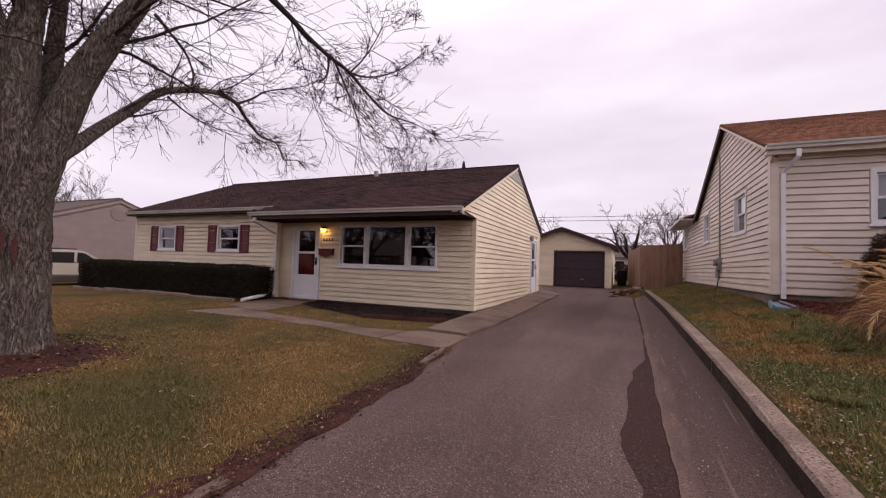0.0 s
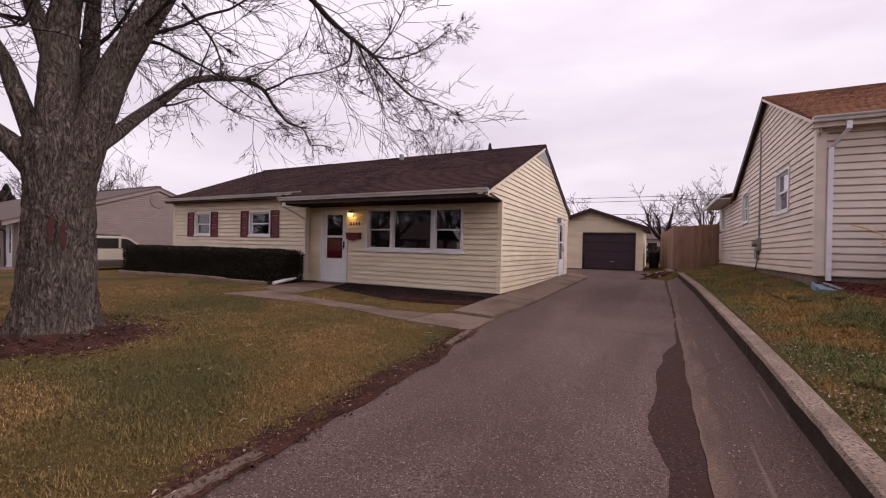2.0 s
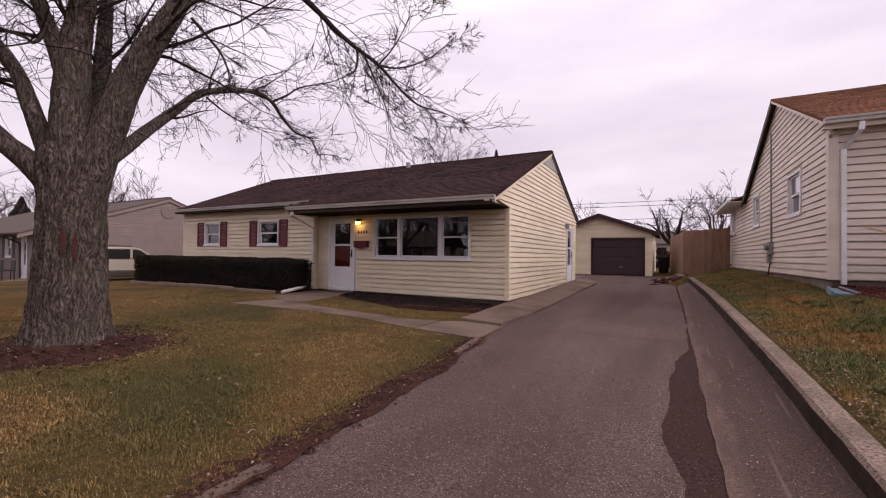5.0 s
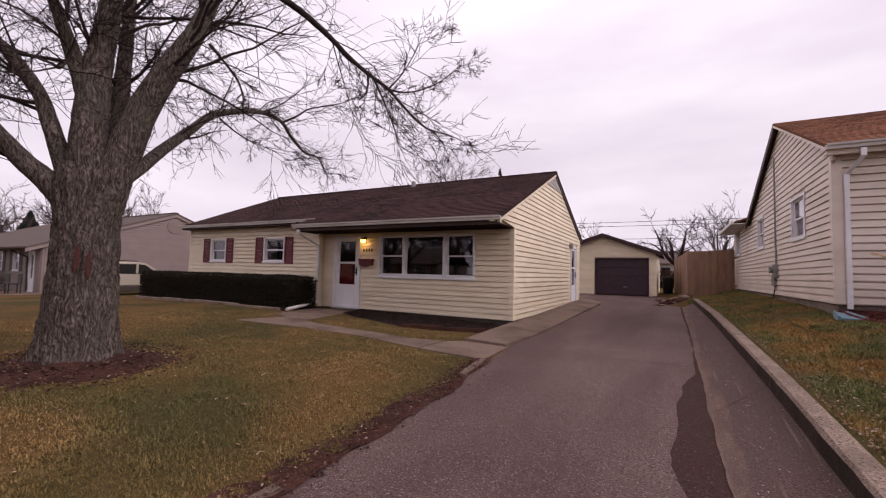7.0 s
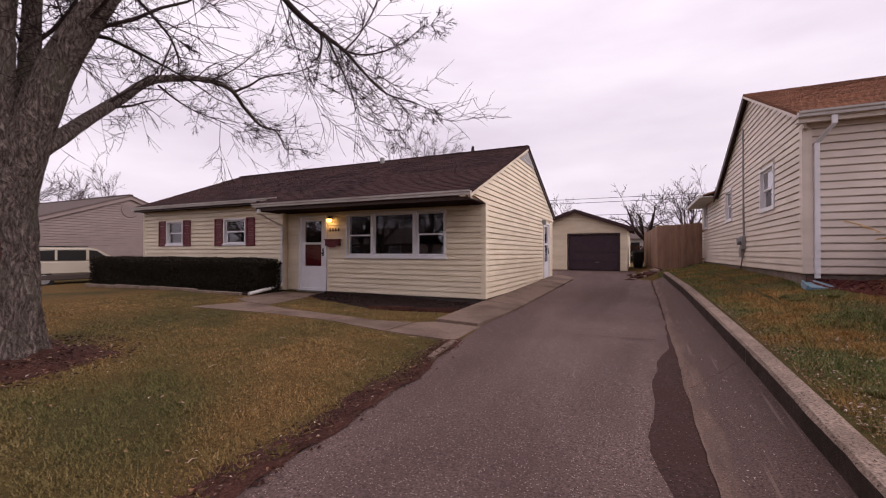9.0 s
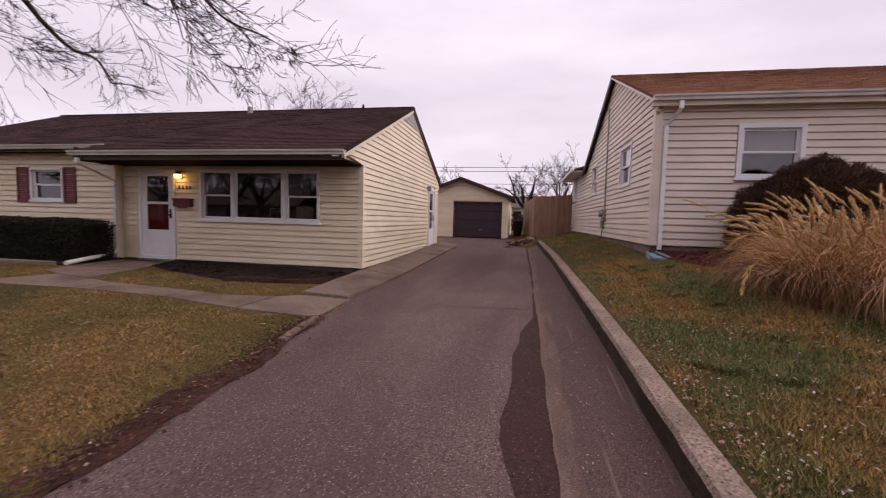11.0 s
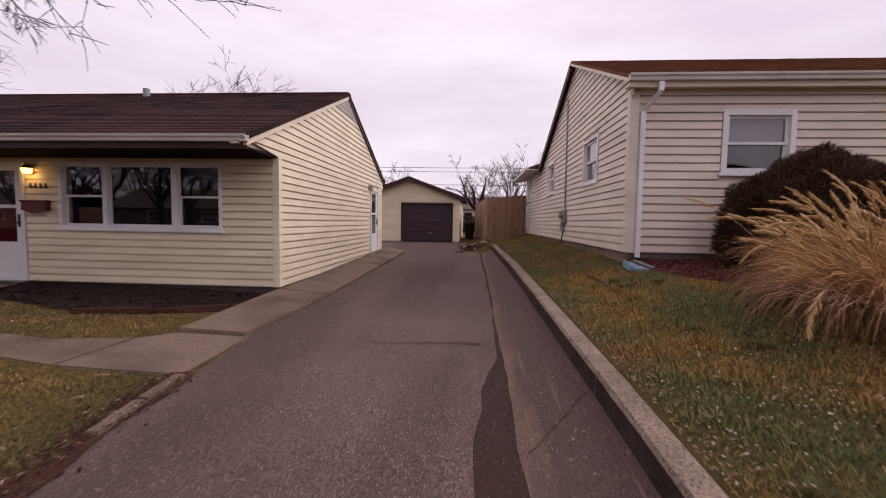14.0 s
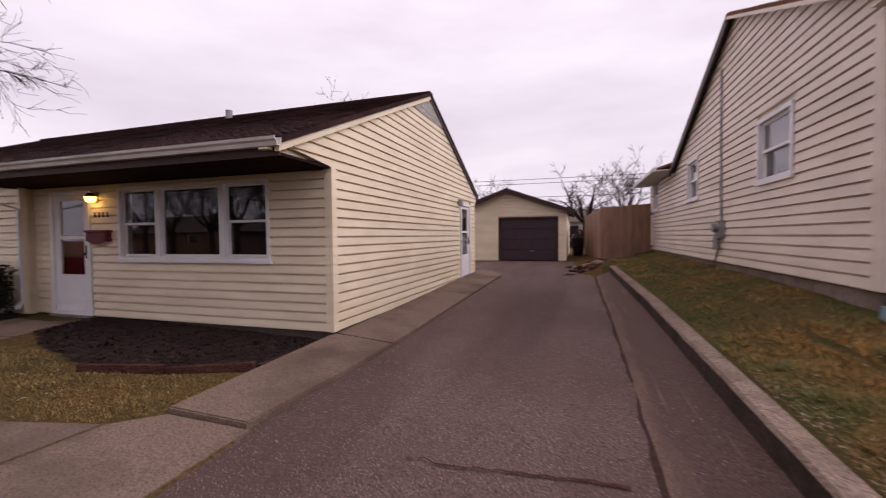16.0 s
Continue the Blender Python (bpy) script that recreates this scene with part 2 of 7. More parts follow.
M["brass"] = mat("aged_brass", (0.30, 0.17, 0.06), None, 6, 0.35, metal=0.8)
M["glass"] = glass_mat("window_glass")
M["maroon_trim"] = mat("dark_maroon_trim_paint", (0.040, 0.013, 0.014), (0.028, 0.010, 0.011), 9, 0.6, 0.1, 60)
M["screen"] = mat("dark_storm_screen", (0.03, 0.018, 0.02), None, 4, 0.6)


def blade_mat(name, cols, patch, patch_scale, amount, rough=0.7):
    """Blades: colour by island between three tones, mixed with a second tone in broad patches."""
    m = bpy.data.materials.new(name)
    m.use_nodes = True
    n, l = m.node_tree.nodes, m.node_tree.links
    b = n["Principled BSDF"]
    b.inputs["Roughness"].default_value, b.inputs["Specular IOR Level"].default_value = rough, 0.15
    r = n.new("ShaderNodeValToRGB")
    r.color_ramp.elements[0].color = (*cols[0], 1)
    r.color_ramp.elements[1].color = (*cols[-1], 1)
    for i, c in enumerate(cols[1:-1]):
        r.color_ramp.elements.new((i + 1) / (len(cols) - 1)).color = (*c, 1)
    l.new(n.new("ShaderNodeNewGeometry").outputs["Random Per Island"], r.inputs[0])
    co, t, v, x = n.new("ShaderNodeTexCoord"), n.new("ShaderNodeTexNoise"), n.new("ShaderNodeMapRange"), n.new("ShaderNodeMix")
    t.inputs["Scale"].default_value, t.inputs["Detail"].default_value = patch_scale, 4
    l.new(co.outputs["Object"], t.inputs["Vector"])
    v.inputs[1].default_value, v.inputs[2].default_value, v.inputs[4].default_value = 0.43, 0.62, amount
    l.new(t.outputs[0], v.inputs[0])
    x.data_type = "RGBA"
    l.new(v.outputs[0], x.inputs[0]), l.new(r.outputs[0], x.inputs[6])
    x.inputs[7].default_value = (*patch, 1)
    l.new(x.outputs[2], b.inputs["Base Color"])
    return m


M["blade_left"] = blade_mat("straw_and_olive_grass", [(0.31, 0.185, 0.064), (0.22, 0.122, 0.042), (0.12, 0.078, 0.028), (0.44, 0.285, 0.125)], (0.085, 0.084, 0.027), 0.55, 0.85)
M["blade_right"] = blade_mat("green_winter_grass", [(0.080, 0.115, 0.030), (0.125, 0.140, 0.042), (0.060, 0.088, 0.025), (0.29, 0.195, 0.080)], (0.31, 0.155, 0.046), 1.1, 0.85)
M["tuft"] = blade_mat("green_grass_tuft", [(0.075, 0.088, 0.027), (0.11, 0.115, 0.036), (0.055, 0.066, 0.021)], (0.12, 0.10, 0.036), 2.5, 0.5)
M["leaf_pale"] = blade_mat("bleached_fallen_leaf", [(0.34, 0.27, 0.23), (0.27, 0.20, 0.155), (0.44, 0.38, 0.34), (0.22, 0.14, 0.10)], (0.22, 0.14, 0.09), 3, 0.3)
M["leaf"] = blade_mat("dry_fallen_leaf", [(0.30, 0.19, 0.12), (0.16, 0.065, 0.028), (0.36, 0.27, 0.20), (0.12, 0.065, 0.04), (0.20, 0.11, 0.06), (0.46, 0.39, 0.33)], (0.2, 0.1, 0.05), 3, 0.3)
M["chips"] = blade_mat("dark_wood_chips", [(0.010, 0.005, 0.005), (0.024, 0.012, 0.010), (0.016, 0.008, 0.007), (0.045, 0.024, 0.019)], (0.014, 0.007, 0.006), 3, 0.3)
M["red_chips"] = blade_mat("red_wood_chips", [(0.075, 0.014, 0.014), (0.045, 0.010, 0.010), (0.12, 0.03, 0.025), (0.16, 0.07, 0.05)], (0.06, 0.014, 0.013), 3, 0.3)
M["litter"] = blade_mat("rotting_leaf_litter", [(0.045, 0.02, 0.016), (0.085, 0.04, 0.028), (0.024, 0.011, 0.010), (0.13, 0.07, 0.045)], (0.04, 0.018, 0.015), 3, 0.3)
M["plume"] = blade_mat("dry_ornamental_grass", [(0.44, 0.23, 0.09), (0.30, 0.145, 0.058), (0.54, 0.32, 0.14), (0.18, 0.08, 0.04)], (0.36, 0.18, 0.075), 3, 0.35)
M["skirt"] = blade_mat("dark_dead_grass_skirt", [(0.26, 0.13, 0.068), (0.14, 0.065, 0.038), (0.40, 0.24, 0.125), (0.19, 0.09, 0.05)], (0.15, 0.07, 0.042), 3, 0.4)
M["plume_head"] = blade_mat("pale_golden_plume", [(0.55, 0.36, 0.17), (0.46, 0.28, 0.12), (0.62, 0.45, 0.25)], (0.5, 0.3, 0.13), 2, 0.3)
M["hedge_leaf"] = blade_mat("dark_yew_foliage", [(0.018, 0.015, 0.009), (0.028, 0.023, 0.013), (0.012, 0.010, 0.007)], (0.024, 0.016, 0.010), 2, 0.5)
M["shrub_leaf"] = blade_mat("bronzed_juniper_foliage", [(0.060, 0.027, 0.016), (0.085, 0.039, 0.022), (0.034, 0.018, 0.011)], (0.028, 0.020, 0.011), 2, 0.45)
M["conifer"] = blade_mat("dark_spruce_foliage", [(0.018, 0.022, 0.018), (0.026, 0.03, 0.024)], (0.02, 0.024, 0.02), 1, 0.3)


def furrowed_bark(name):
    """Long broken plates with dark furrows between them, lichen in broad patches."""
    m = bpy.data.materials.new(name)
    m.use_nodes = True
    n, l = m.node_tree.nodes, m.node_tree.links
    b = n["Principled BSDF"]
    b.inputs["Roughness"].default_value, b.inputs["Specular IOR Level"].default_value = 0.95, 0.1
    co, mp, ns, add, sc = n.new("ShaderNodeTexCoord"), n.new("ShaderNodeMapping"), n.new("ShaderNodeTexNoise"), n.new("ShaderNodeVectorMath"), n.new("ShaderNodeVectorMath")
    ns.inputs["Scale"].default_value, ns.inputs["Detail"].default_value = 3.0, 5
    sc.operation, sc.inputs["Scale"].default_value = "SCALE", 0.22
    l.new(co.outputs["Object"], ns.inputs["Vector"]), l.new(ns.outputs["Color"], sc.inputs[0])
    l.new(co.outputs["Object"], add.inputs[0]), l.new(sc.outputs[0], add.inputs[1])
    mp.inputs["Scale"].default_value = (34, 34, 7.5)
    l.new(add.outputs[0], mp.inputs[0])
    vo, fine = n.new("ShaderNodeTexNoise"), n.new("ShaderNodeTexNoise")
    vo.inputs["Scale"].default_value, vo.inputs["Detail"].default_value, vo.inputs["Roughness"].default_value = 1.25, 8, 0.6
    l.new(mp.outputs[0], vo.inputs["Vector"])
    fine.inputs["Scale"].default_value, fine.inputs["Detail"].default_value = 3.0, 8
    l.new(mp.outputs[0], fine.inputs["Vector"])
    r, r2, mx, lich, mr, mx2 = n.new("ShaderNodeValToRGB"), n.new("ShaderNodeValToRGB"), n.new("ShaderNodeMix"), n.new("ShaderNodeTexNoise"), n.new("ShaderNodeMapRange"), n.new("ShaderNodeMix")
    r.color_ramp.elements[0].position, r.color_ramp.elements[1].position = 0.38, 0.60
    r.color_ramp.elements[0].color, r.color_ramp.elements[1].color = (0.26, 0.23, 0.22, 1), (1, 1, 1, 1)
    l.new(vo.outputs[0], r.inputs[0])
    r2.color_ramp.elements[0].position, r2.color_ramp.elements[1].position = 0.3, 0.72
    r2.color_ramp.elements[0].color, r2.color_ramp.elements[1].color = (0.100, 0.075, 0.064, 1), (0.29, 0.230, 0.196, 1)
    l.new(fine.outputs[0], r2.inputs[0])
    mx.data_type, mx.blend_type, mx.inputs[0].default_value = "RGBA", "MULTIPLY", 1.0
    l.new(r2.outputs[0], mx.inputs[6]), l.new(r.outputs[0], mx.inputs[7])
    lich.inputs["Scale"].default_value, lich.inputs["Detail"].default_value = 2.2, 6
    l.new(co.outputs["Object"], lich.inputs["Vector"])
    mr.inputs[1].default_value, mr.inputs[2].default_value, mr.inputs[4].default_value = 0.52, 0.7, 0.5
    l.new(lich.outputs[0], mr.inputs[0])
    mx2.data_type = "RGBA"
    l.new(mr.outputs[0], mx2.inputs[0]), l.new(mx.outputs[2], mx2.inputs[6])
    mx2.inputs[7].default_value = (0.12, 0.11, 0.080, 1)
    l.new(mx2.outputs[2], b.inputs["Base Color"])
    sm, bp = n.new("ShaderNodeMath"), n.new("ShaderNodeBump")
    sm.operation = "ADD"
    half = n.new("ShaderNodeMath")
    half.operation, half.inputs[1].default_value = "MULTIPLY", 0.35
    l.new(fine.outputs[0], half.inputs[0]), l.new(r.outputs[0], sm.inputs[0]), l.new(half.outputs[0], sm.inputs[1])
    bp.inputs["Strength"].default_value, bp.inputs["Distance"].default_value = 1.0, 0.03
    l.new(sm.outputs[0], bp.inputs["Height"]), l.new(bp.outputs[0], b.inputs["Normal"])
    return m


M["bark"] = furrowed_bark("furrowed_maple_bark")


# ---- mesh helpers ----
def link_mesh(name, bm, material, parent=None, label="", inv=None):
    me = bpy.data.meshes.new(name)
    bmesh.ops.recalc_face_normals(bm, faces=bm.faces[:])
    bm.to_mesh(me)
    bm.free()
    me.materials.append(material)
    ob = new(name, me)
    if parent:
        ob.parent = parent
        if parent.type == "EMPTY":
            ob.matrix_parent_inverse = Matrix.Translation(parent.location).inverted()
    if label:
        ob["label"] = label
    return ob


def part(name, bm, material, parent, label=""):
    return link_mesh(name, bm, material, parent, label)


def data_part(name, verts, faces, material, parent=None, label="", smooth=False):
    me = bpy.data.meshes.new(name)
    me.from_pydata(verts, [], faces)
    if smooth:
        me.polygons.foreach_set("use_smooth", [True] * len(me.polygons))
    me.update()
    me.materials.append(material)
    ob = new(name, me)
    if parent:
        ob.parent = parent
        if parent.type == "EMPTY":
            ob.matrix_parent_inverse = Matrix.Translation(parent.location).inverted()
    if label:
        ob["label"] = label
    return ob


def thing(name, base, label, category, group="", kind=""):
    e = new(name)
    e.location = base
    e.empty_display_size = 0.2
    return tagged(e, label, category, group, kind)


def box(bm, x0, x1, y0, y1, z0, z1, bevel=0.0):
    vs = [bm.verts.new(p) for p in ((x0, y0, z0), (x1, y0, z0), (x1, y1, z0), (x0, y1, z0), (x0, y0, z1), (x1, y0, z1), (x1, y1, z1), (x0, y1, z1))]
    fs = [bm.faces.new([vs[i] for i in q]) for q in ((0, 3, 2, 1), (4, 5, 6, 7), (0, 1, 5, 4), (1, 2, 6, 5), (2, 3, 7, 6), (3, 0, 4, 7))]
    if bevel:
        es = list({e for f in fs for e in f.edges})
        bmesh.ops.bevel(bm, geom=es, offset=bevel, segments=2, affect="EDGES", profile=0.5)
    return bm


def bx(*a, bevel=0.0):
    return box(bmesh.new(), *a, bevel=bevel)


class Wall:
    """A wall's own frame: u along it, d outwards, z up."""

    def __init__(self, ox, oy, ux, uy):
        self.o, self.u = Vector((ox, oy, 0)), Vector((ux, uy, 0))
        self.n = Vector((uy, -ux, 0))

    def at(self, u, d, z):
        return self.o + self.u * u + self.n * d + Vector((0, 0, z))

    def box(self, bm, u0, u1, d0, d1, z0, z1, bevel=0.0):
        vs = [bm.verts.new(self.at(*p)) for p in ((u0, d0, z0), (u1, d0, z0), (u1, d1, z0), (u0, d1, z0), (u0, d0, z1), (u1, d0, z1), (u1, d1, z1), (u0, d1, z1))]
        fs = [bm.faces.new([vs[i] for i in q]) for q in ((0, 3, 2, 1), (4, 5, 6, 7), (0, 1, 5, 4), (1, 2, 6, 5), (2, 3, 7, 6), (3, 0, 4, 7))]
        if bevel:
            bmesh.ops.bevel(bm, geom=list({e for f in fs for e in f.edges}), offset=bevel, segments=1, affect="EDGES")
        return bm

    def new_box(self, *a, bevel=0.0):
        return self.box(bmesh.new(), *a, bevel=bevel)

    def ring(self, u0, u1, z0, z1, w, d0, d1):
        """A rectangular frame of bar width w."""
        bm = bmesh.new()
        self.box(bm, u0, u1, d0, d1, z0, z0 + w)
        self.box(bm, u0, u1, d0, d1, z1 - w, z1)
        self.box(bm, u0, u0 + w, d0, d1, z0 + w, z1 - w)
        self.box(bm, u1 - w, u1, d0, d1, z0 + w, z1 - w)
        return bm

    def panel(self, parent, u0, u1, z0, z1, holes, material, thick=0.14, top=None, name="wall"):
        """The wall's body with openings through it; top(u) cuts it to a gable."""
        bm = bmesh.new()
        us = sorted({u0, u1, *(h[0] for h in holes), *(h[1] for h in holes)})
        for a, b in zip(us, us[1:]):
            hs = sorted((h[2], h[3]) for h in holes if h[0] < (a + b) / 2 < h[1])
            z = z0
            for ha, hb in hs:
                if ha > z:
                    self.box(bm, a, b, -thick, 0, z, ha)
                z = hb
            self.box(bm, a, b, -thick, 0, z, z1)
        if top:
            n = 24
            for i in range(n):
                a, b = u0 + (u1 - u0) * i / n, u0 + (u1 - u0) * (i + 1) / n
                ta, tb = max(top(a), z1 + 0.001), max(top(b), z1 + 0.001)
                q = [self.at(a, -thick, z1), self.at(b, -thick, z1), self.at(b, -thick, tb), self.at(a, -thick, ta), self.at(a, 0, z1), self.at(b, 0, z1), self.at(b, 0, tb), self.at(a, 0, ta)]
                v = [bm.verts.new(p) for p in q]
                for f in ((0, 1, 2, 3), (7, 6, 5, 4), (3, 2, 6, 7)):
                    bm.faces.new([v[k] for k in f])
        return part(name, bm, material, parent)

    def siding(self, parent, z0, z1, span, holes, material, course=0.127, joined=False):
        """Lapped boards, each its own piece; span(z) gives the ends."""
        k, z = 0, z0
        verts, faces = [], []
        while z < z1 - 0.02:
            zb = min(z + course, z1)
            (a0, b0), (a1, b1) = span(z), span(zb)
            if b0 - a0 < 0.05:
                break
            cuts = sorted((h[0], h[1]) for h in holes if min(zb, h[3]) - max(z, h[2]) > 0.4 * (zb - z))
            runs, a = [], a0
            for ha, hb in cuts:
                if ha - a > 0.01:
                    runs.append((a, ha))
                a = max(a, hb)
            if b0 - a > 0.01:
                runs.append((a, b0))
            for ra, rb in runs:
                ta = a1 if ra == a0 else ra
                tb = b1 if rb == b0 else rb
                if tb <= ta:
                    ta = tb = (ta + tb) / 2
                e = 0.80
                ma, mb, zm = ra + (ta - ra) * e, rb + (tb - rb) * e, z + (zb - z) * e
                p = [self.at(ra, 0, z), self.at(rb, 0, z), self.at(tb, 0, zb), self.at(ta, 0, zb),
                     self.at(ra, 0.044, z), self.at(rb, 0.044, z), self.at(mb, 0.036, zm), self.at(ma, 0.036, zm),
                     self.at(mb, 0.002, zm - 0.003), self.at(ma, 0.002, zm - 0.003)]
                q = [(4, 5, 6, 7), (0, 1, 5, 4), (7, 6, 8, 9), (9, 8, 2, 3), (1, 2, 8, 6, 5), (3, 0, 4, 7, 9)]
                if joined:
                    s = len(verts)
                    verts += [tuple(v) for v in p]
                    faces += [tuple(i + s for i in f) for f in q]
                else:
                    data_part("siding_board", [tuple(v) for v in p], q, material, parent)
            z += course
        if joined:
            tagged(data_part("siding_board", verts, faces, material, parent), kind="stuff")

    def double_hung(self, parent, u0, u1, z0, z1, casing=0.07, blind=False, sill=True, dark_back=True, label="white double-hung window"):
        """Casing, two sashes with panes, sill, and where drawn a shade behind the upper pane."""
        w = part("window", self.ring(u0 - casing, u1 + casing, z0 - casing * 0.6, z1 + casing, casing, -0.06, 0.058), M["white"], parent, label)
        if sill:
            part("sill", self.new_box(u0 - casing - 0.03, u1 + casing + 0.03, -0.02, 0.075, z0 - casing * 0.6 - 0.035, z0 - casing * 0.6 + 0.005), M["white"], w)
        mid = (z0 + z1) / 2
        for a, b, d in ((mid - 0.02, z1, 0.0), (z0, mid + 0.02, -0.03)):
            part("sash", self.ring(u0, u1, a, b, 0.042, d - 0.03, d), M["white"], w)
            pane = part("pane", self.new_box(u0 + 0.04, u1 - 0.04, d - 0.018, d - 0.014, a + 0.04, b - 0.04), M["glass"], w)
            pane.visible_shadow = False
        if blind:
            part("shade", self.new_box(u0 + 0.02, u1 - 0.02, -0.10, -0.095, mid - 0.01, z1 - 0.02), M["blind"], w, "pale drawn window shade")
        return w


def tube(verts, faces, pts, radii, sides=6):
    """Adds a tapered tube along pts to verts and faces."""
    base = len(verts)
    prev = None
    for i, p in enumerate(pts):
        p = Vector(p)
        d = (Vector(pts[min(i + 1, len(pts) - 1)]) - Vector(pts[max(i - 1, 0)])).normalized()
        ref = prev if prev is not None else (Vector((1, 0, 0)) if abs(d.x) < 0.8 else Vector((0, 1, 0)))
        a = (ref - d * ref.dot(d)).normalized()
        prev = a
        b = d.cross(a)
        for s in range(sides):
            t = 2 * math.pi * s / sides
            verts.append(tuple(p + (a * math.cos(t) + b * math.sin(t)) * radii[i]))
    for i in range(len(pts) - 1):
        for s in range(sides):
            q = base + i * sides
            faces.append((q + s, q + (s + 1) % sides, q + sides + (s + 1) % sides, q + sides + s))


def pipe(name, pts, r, material, parent, sides=10, label=""):
    v, f = [], []
    tube(v, f, pts, [r] * len(pts), sides)
    n = len(v)
    f += [tuple(range(sides))[::-1], tuple(range(n - sides, n))]
    return data_part(name, v, f, material, parent, label, smooth=False)


def square_pipe(name, pts, w, d, material, parent, label=""):
    """A rectangular downspout along pts in the wall's frame given by world points."""
    v, f = [], []
    for p in pts:
        p = Vector(p)
        v += [tuple(p + Vector(q)) for q in ((-w / 2, -d / 2, 0), (w / 2, -d / 2, 0), (w / 2, d / 2, 0), (-w / 2, d / 2, 0))]
    for i in range(len(pts) - 1):
        for s in range(4):
            f.append((4 * i + s, 4 * i + (s + 1) % 4, 4 * i + 4 + (s + 1) % 4, 4 * i + 4 + s))
    f += [(3, 2, 1, 0), tuple(range(len(v) - 4, len(v)))]
    return data_part(name, v, f, material, parent, label)


def interp(x, xs, ys):
    return float(np.interp(x, xs, ys))


# ---- lie of the land ----
def drive_z(y):
    return 0.02 + 0.024 * max(-6.0, min(y, 27.0))


def drive_left(y):
    return interp(y, [-8, 2.4, 5.0, 6.0, 7.0, 8.0, 17.9, 18.6, 20], [-2.35, -2.42, -2.52, -2.66, -2.76, -2.80, -2.62, -3.2, -5.4])


def seam_left(y):
    return interp(y, [-8, 3.2, 3.75, 4.3, 5.05, 6.7, 7.0, 7.4, 10, 18, 24], [-0.14, -0.14, -0.17, -0.27, -0.25, -0.17, -0.11, 0.00, 0.05, 0.00, -0.6])


def seam_right(y):
    return interp(y, [-8, 4.0, 7.6, 12, 18], [0.06, 0.06, 0.06, 0.08, 0.06])


def kerb_x(y):
    return 0.72 - 0.0175 * y


def kerb_top(y):
    return interp(y, [-8, -3, 0, 1.5, 4, 6, 8.5, 12, 18, 24], [0.0, 0.06, 0.17, 0.26, 0.42, 0.54, 0.635, 0.75, 0.80, 0.82])


def lawn_left(x, y):
    z = interp(x, [-60, -25, -20, -12, -6.5, -4, -2.6], [0.0, 0.08, 0.2, 0.35, 0.30, 0.22, 0.12]) + 0.012 * (max(-8, min(y, 11)) - 5)
    return z if x < -3.6 else z * (-2.4 - x) / 1.2 * 1.0 + (drive_z(y) + 0.01) * (1 - (-2.4 - x) / 1.2) if x < -2.4 else drive_z(y)


def lawn_right(x, y):
    return kerb_top(y) - 0.02 + 0.16 * max(0, min(x - 0.85, 1.3)) + (0.06 if y > 8 and x > 1.5 else 0.0) * min(1, (y - 8))


def ground_z(x, y):
    if y > 18.4:
        lo, hi = drive_z(y) - (0.1 if -5.5 < x < -0.6 and y < 24 else 0.0), lawn_right(max(x, 0.9), y)
        t = max(0, min(1, (x + 0.5) / 1.1))
        return lo + (hi - lo) * t * t * (3 - 2 * t) if x > -5.5 else lawn_left(x, y)
    if x < drive_left(y) + 0.04:
        return lawn_left(x, y)
    if x < kerb_x(y) + 0.06:
        return drive_z(y) - 0.14
    return lawn_right(x, y)


# ---- ground, driveway, kerb ----
def sheet(name, xs, ys, zf, material, label, kind="structure", drop=0.0):
    nx = len(xs)
    verts = [(x, y, zf(x, y)) for y in ys for x in xs]
    faces = [(j * nx + i, j * nx + i + 1, (j + 1) * nx + i + 1, (j + 1) * nx + i) for j in range(len(ys) - 1) for i in range(nx - 1)]
    ob = data_part(name, verts, faces, material, None, label, smooth=True)
    return tagged(ob, label, name.split("_")[0], kind=kind)


def steps(*runs):
    out = []
    for a, b, s in runs:
        n = max(1, round((b - a) / s))
        out += [a + (b - a) * i / n for i in range(n)]
    return out + [runs[-1][1]]


def ground_bumpy(x, y):
    z = ground_z(x, y)
    if -25 < x < 12 and -6 < y < (6.4 if -9.6 < x < -2.5 else 18) and not (drive_left(y) < x < kerb_x(y) + 0.1):
        e = min(1.0, abs(x - drive_left(y)) / 0.5)
        z += 0.018 * e * noise.noise((x * 1.3, y * 1.3, 0)) + 0.008 * e * noise.noise((x * 5, y * 5, 3))
    return z


sheet("ground", steps((-900, -60, 120), (-60, -14, 2.0), (-14, -9, 0.5), (-9, 3.5, 0.12), (3.5, 8, 0.5), (8, 60, 4), (60, 900, 120)),
      steps((-900, -30, 150), (-30, -4, 2), (-4, -1, 0.4), (-1, 12, 0.13), (12, 26, 0.4), (26, 60, 4), (60, 900, 120)),
      ground_bumpy, M["lawn"], "mottled brown and green winter lawn")
bank_me = bpy.data.objects["ground"].data
bank_me.materials.append(M["lawn_bank"])
for poly in bank_me.polygons:
    if poly.center.x > 0.3 and poly.center.x < 30:
        poly.material_index = 1


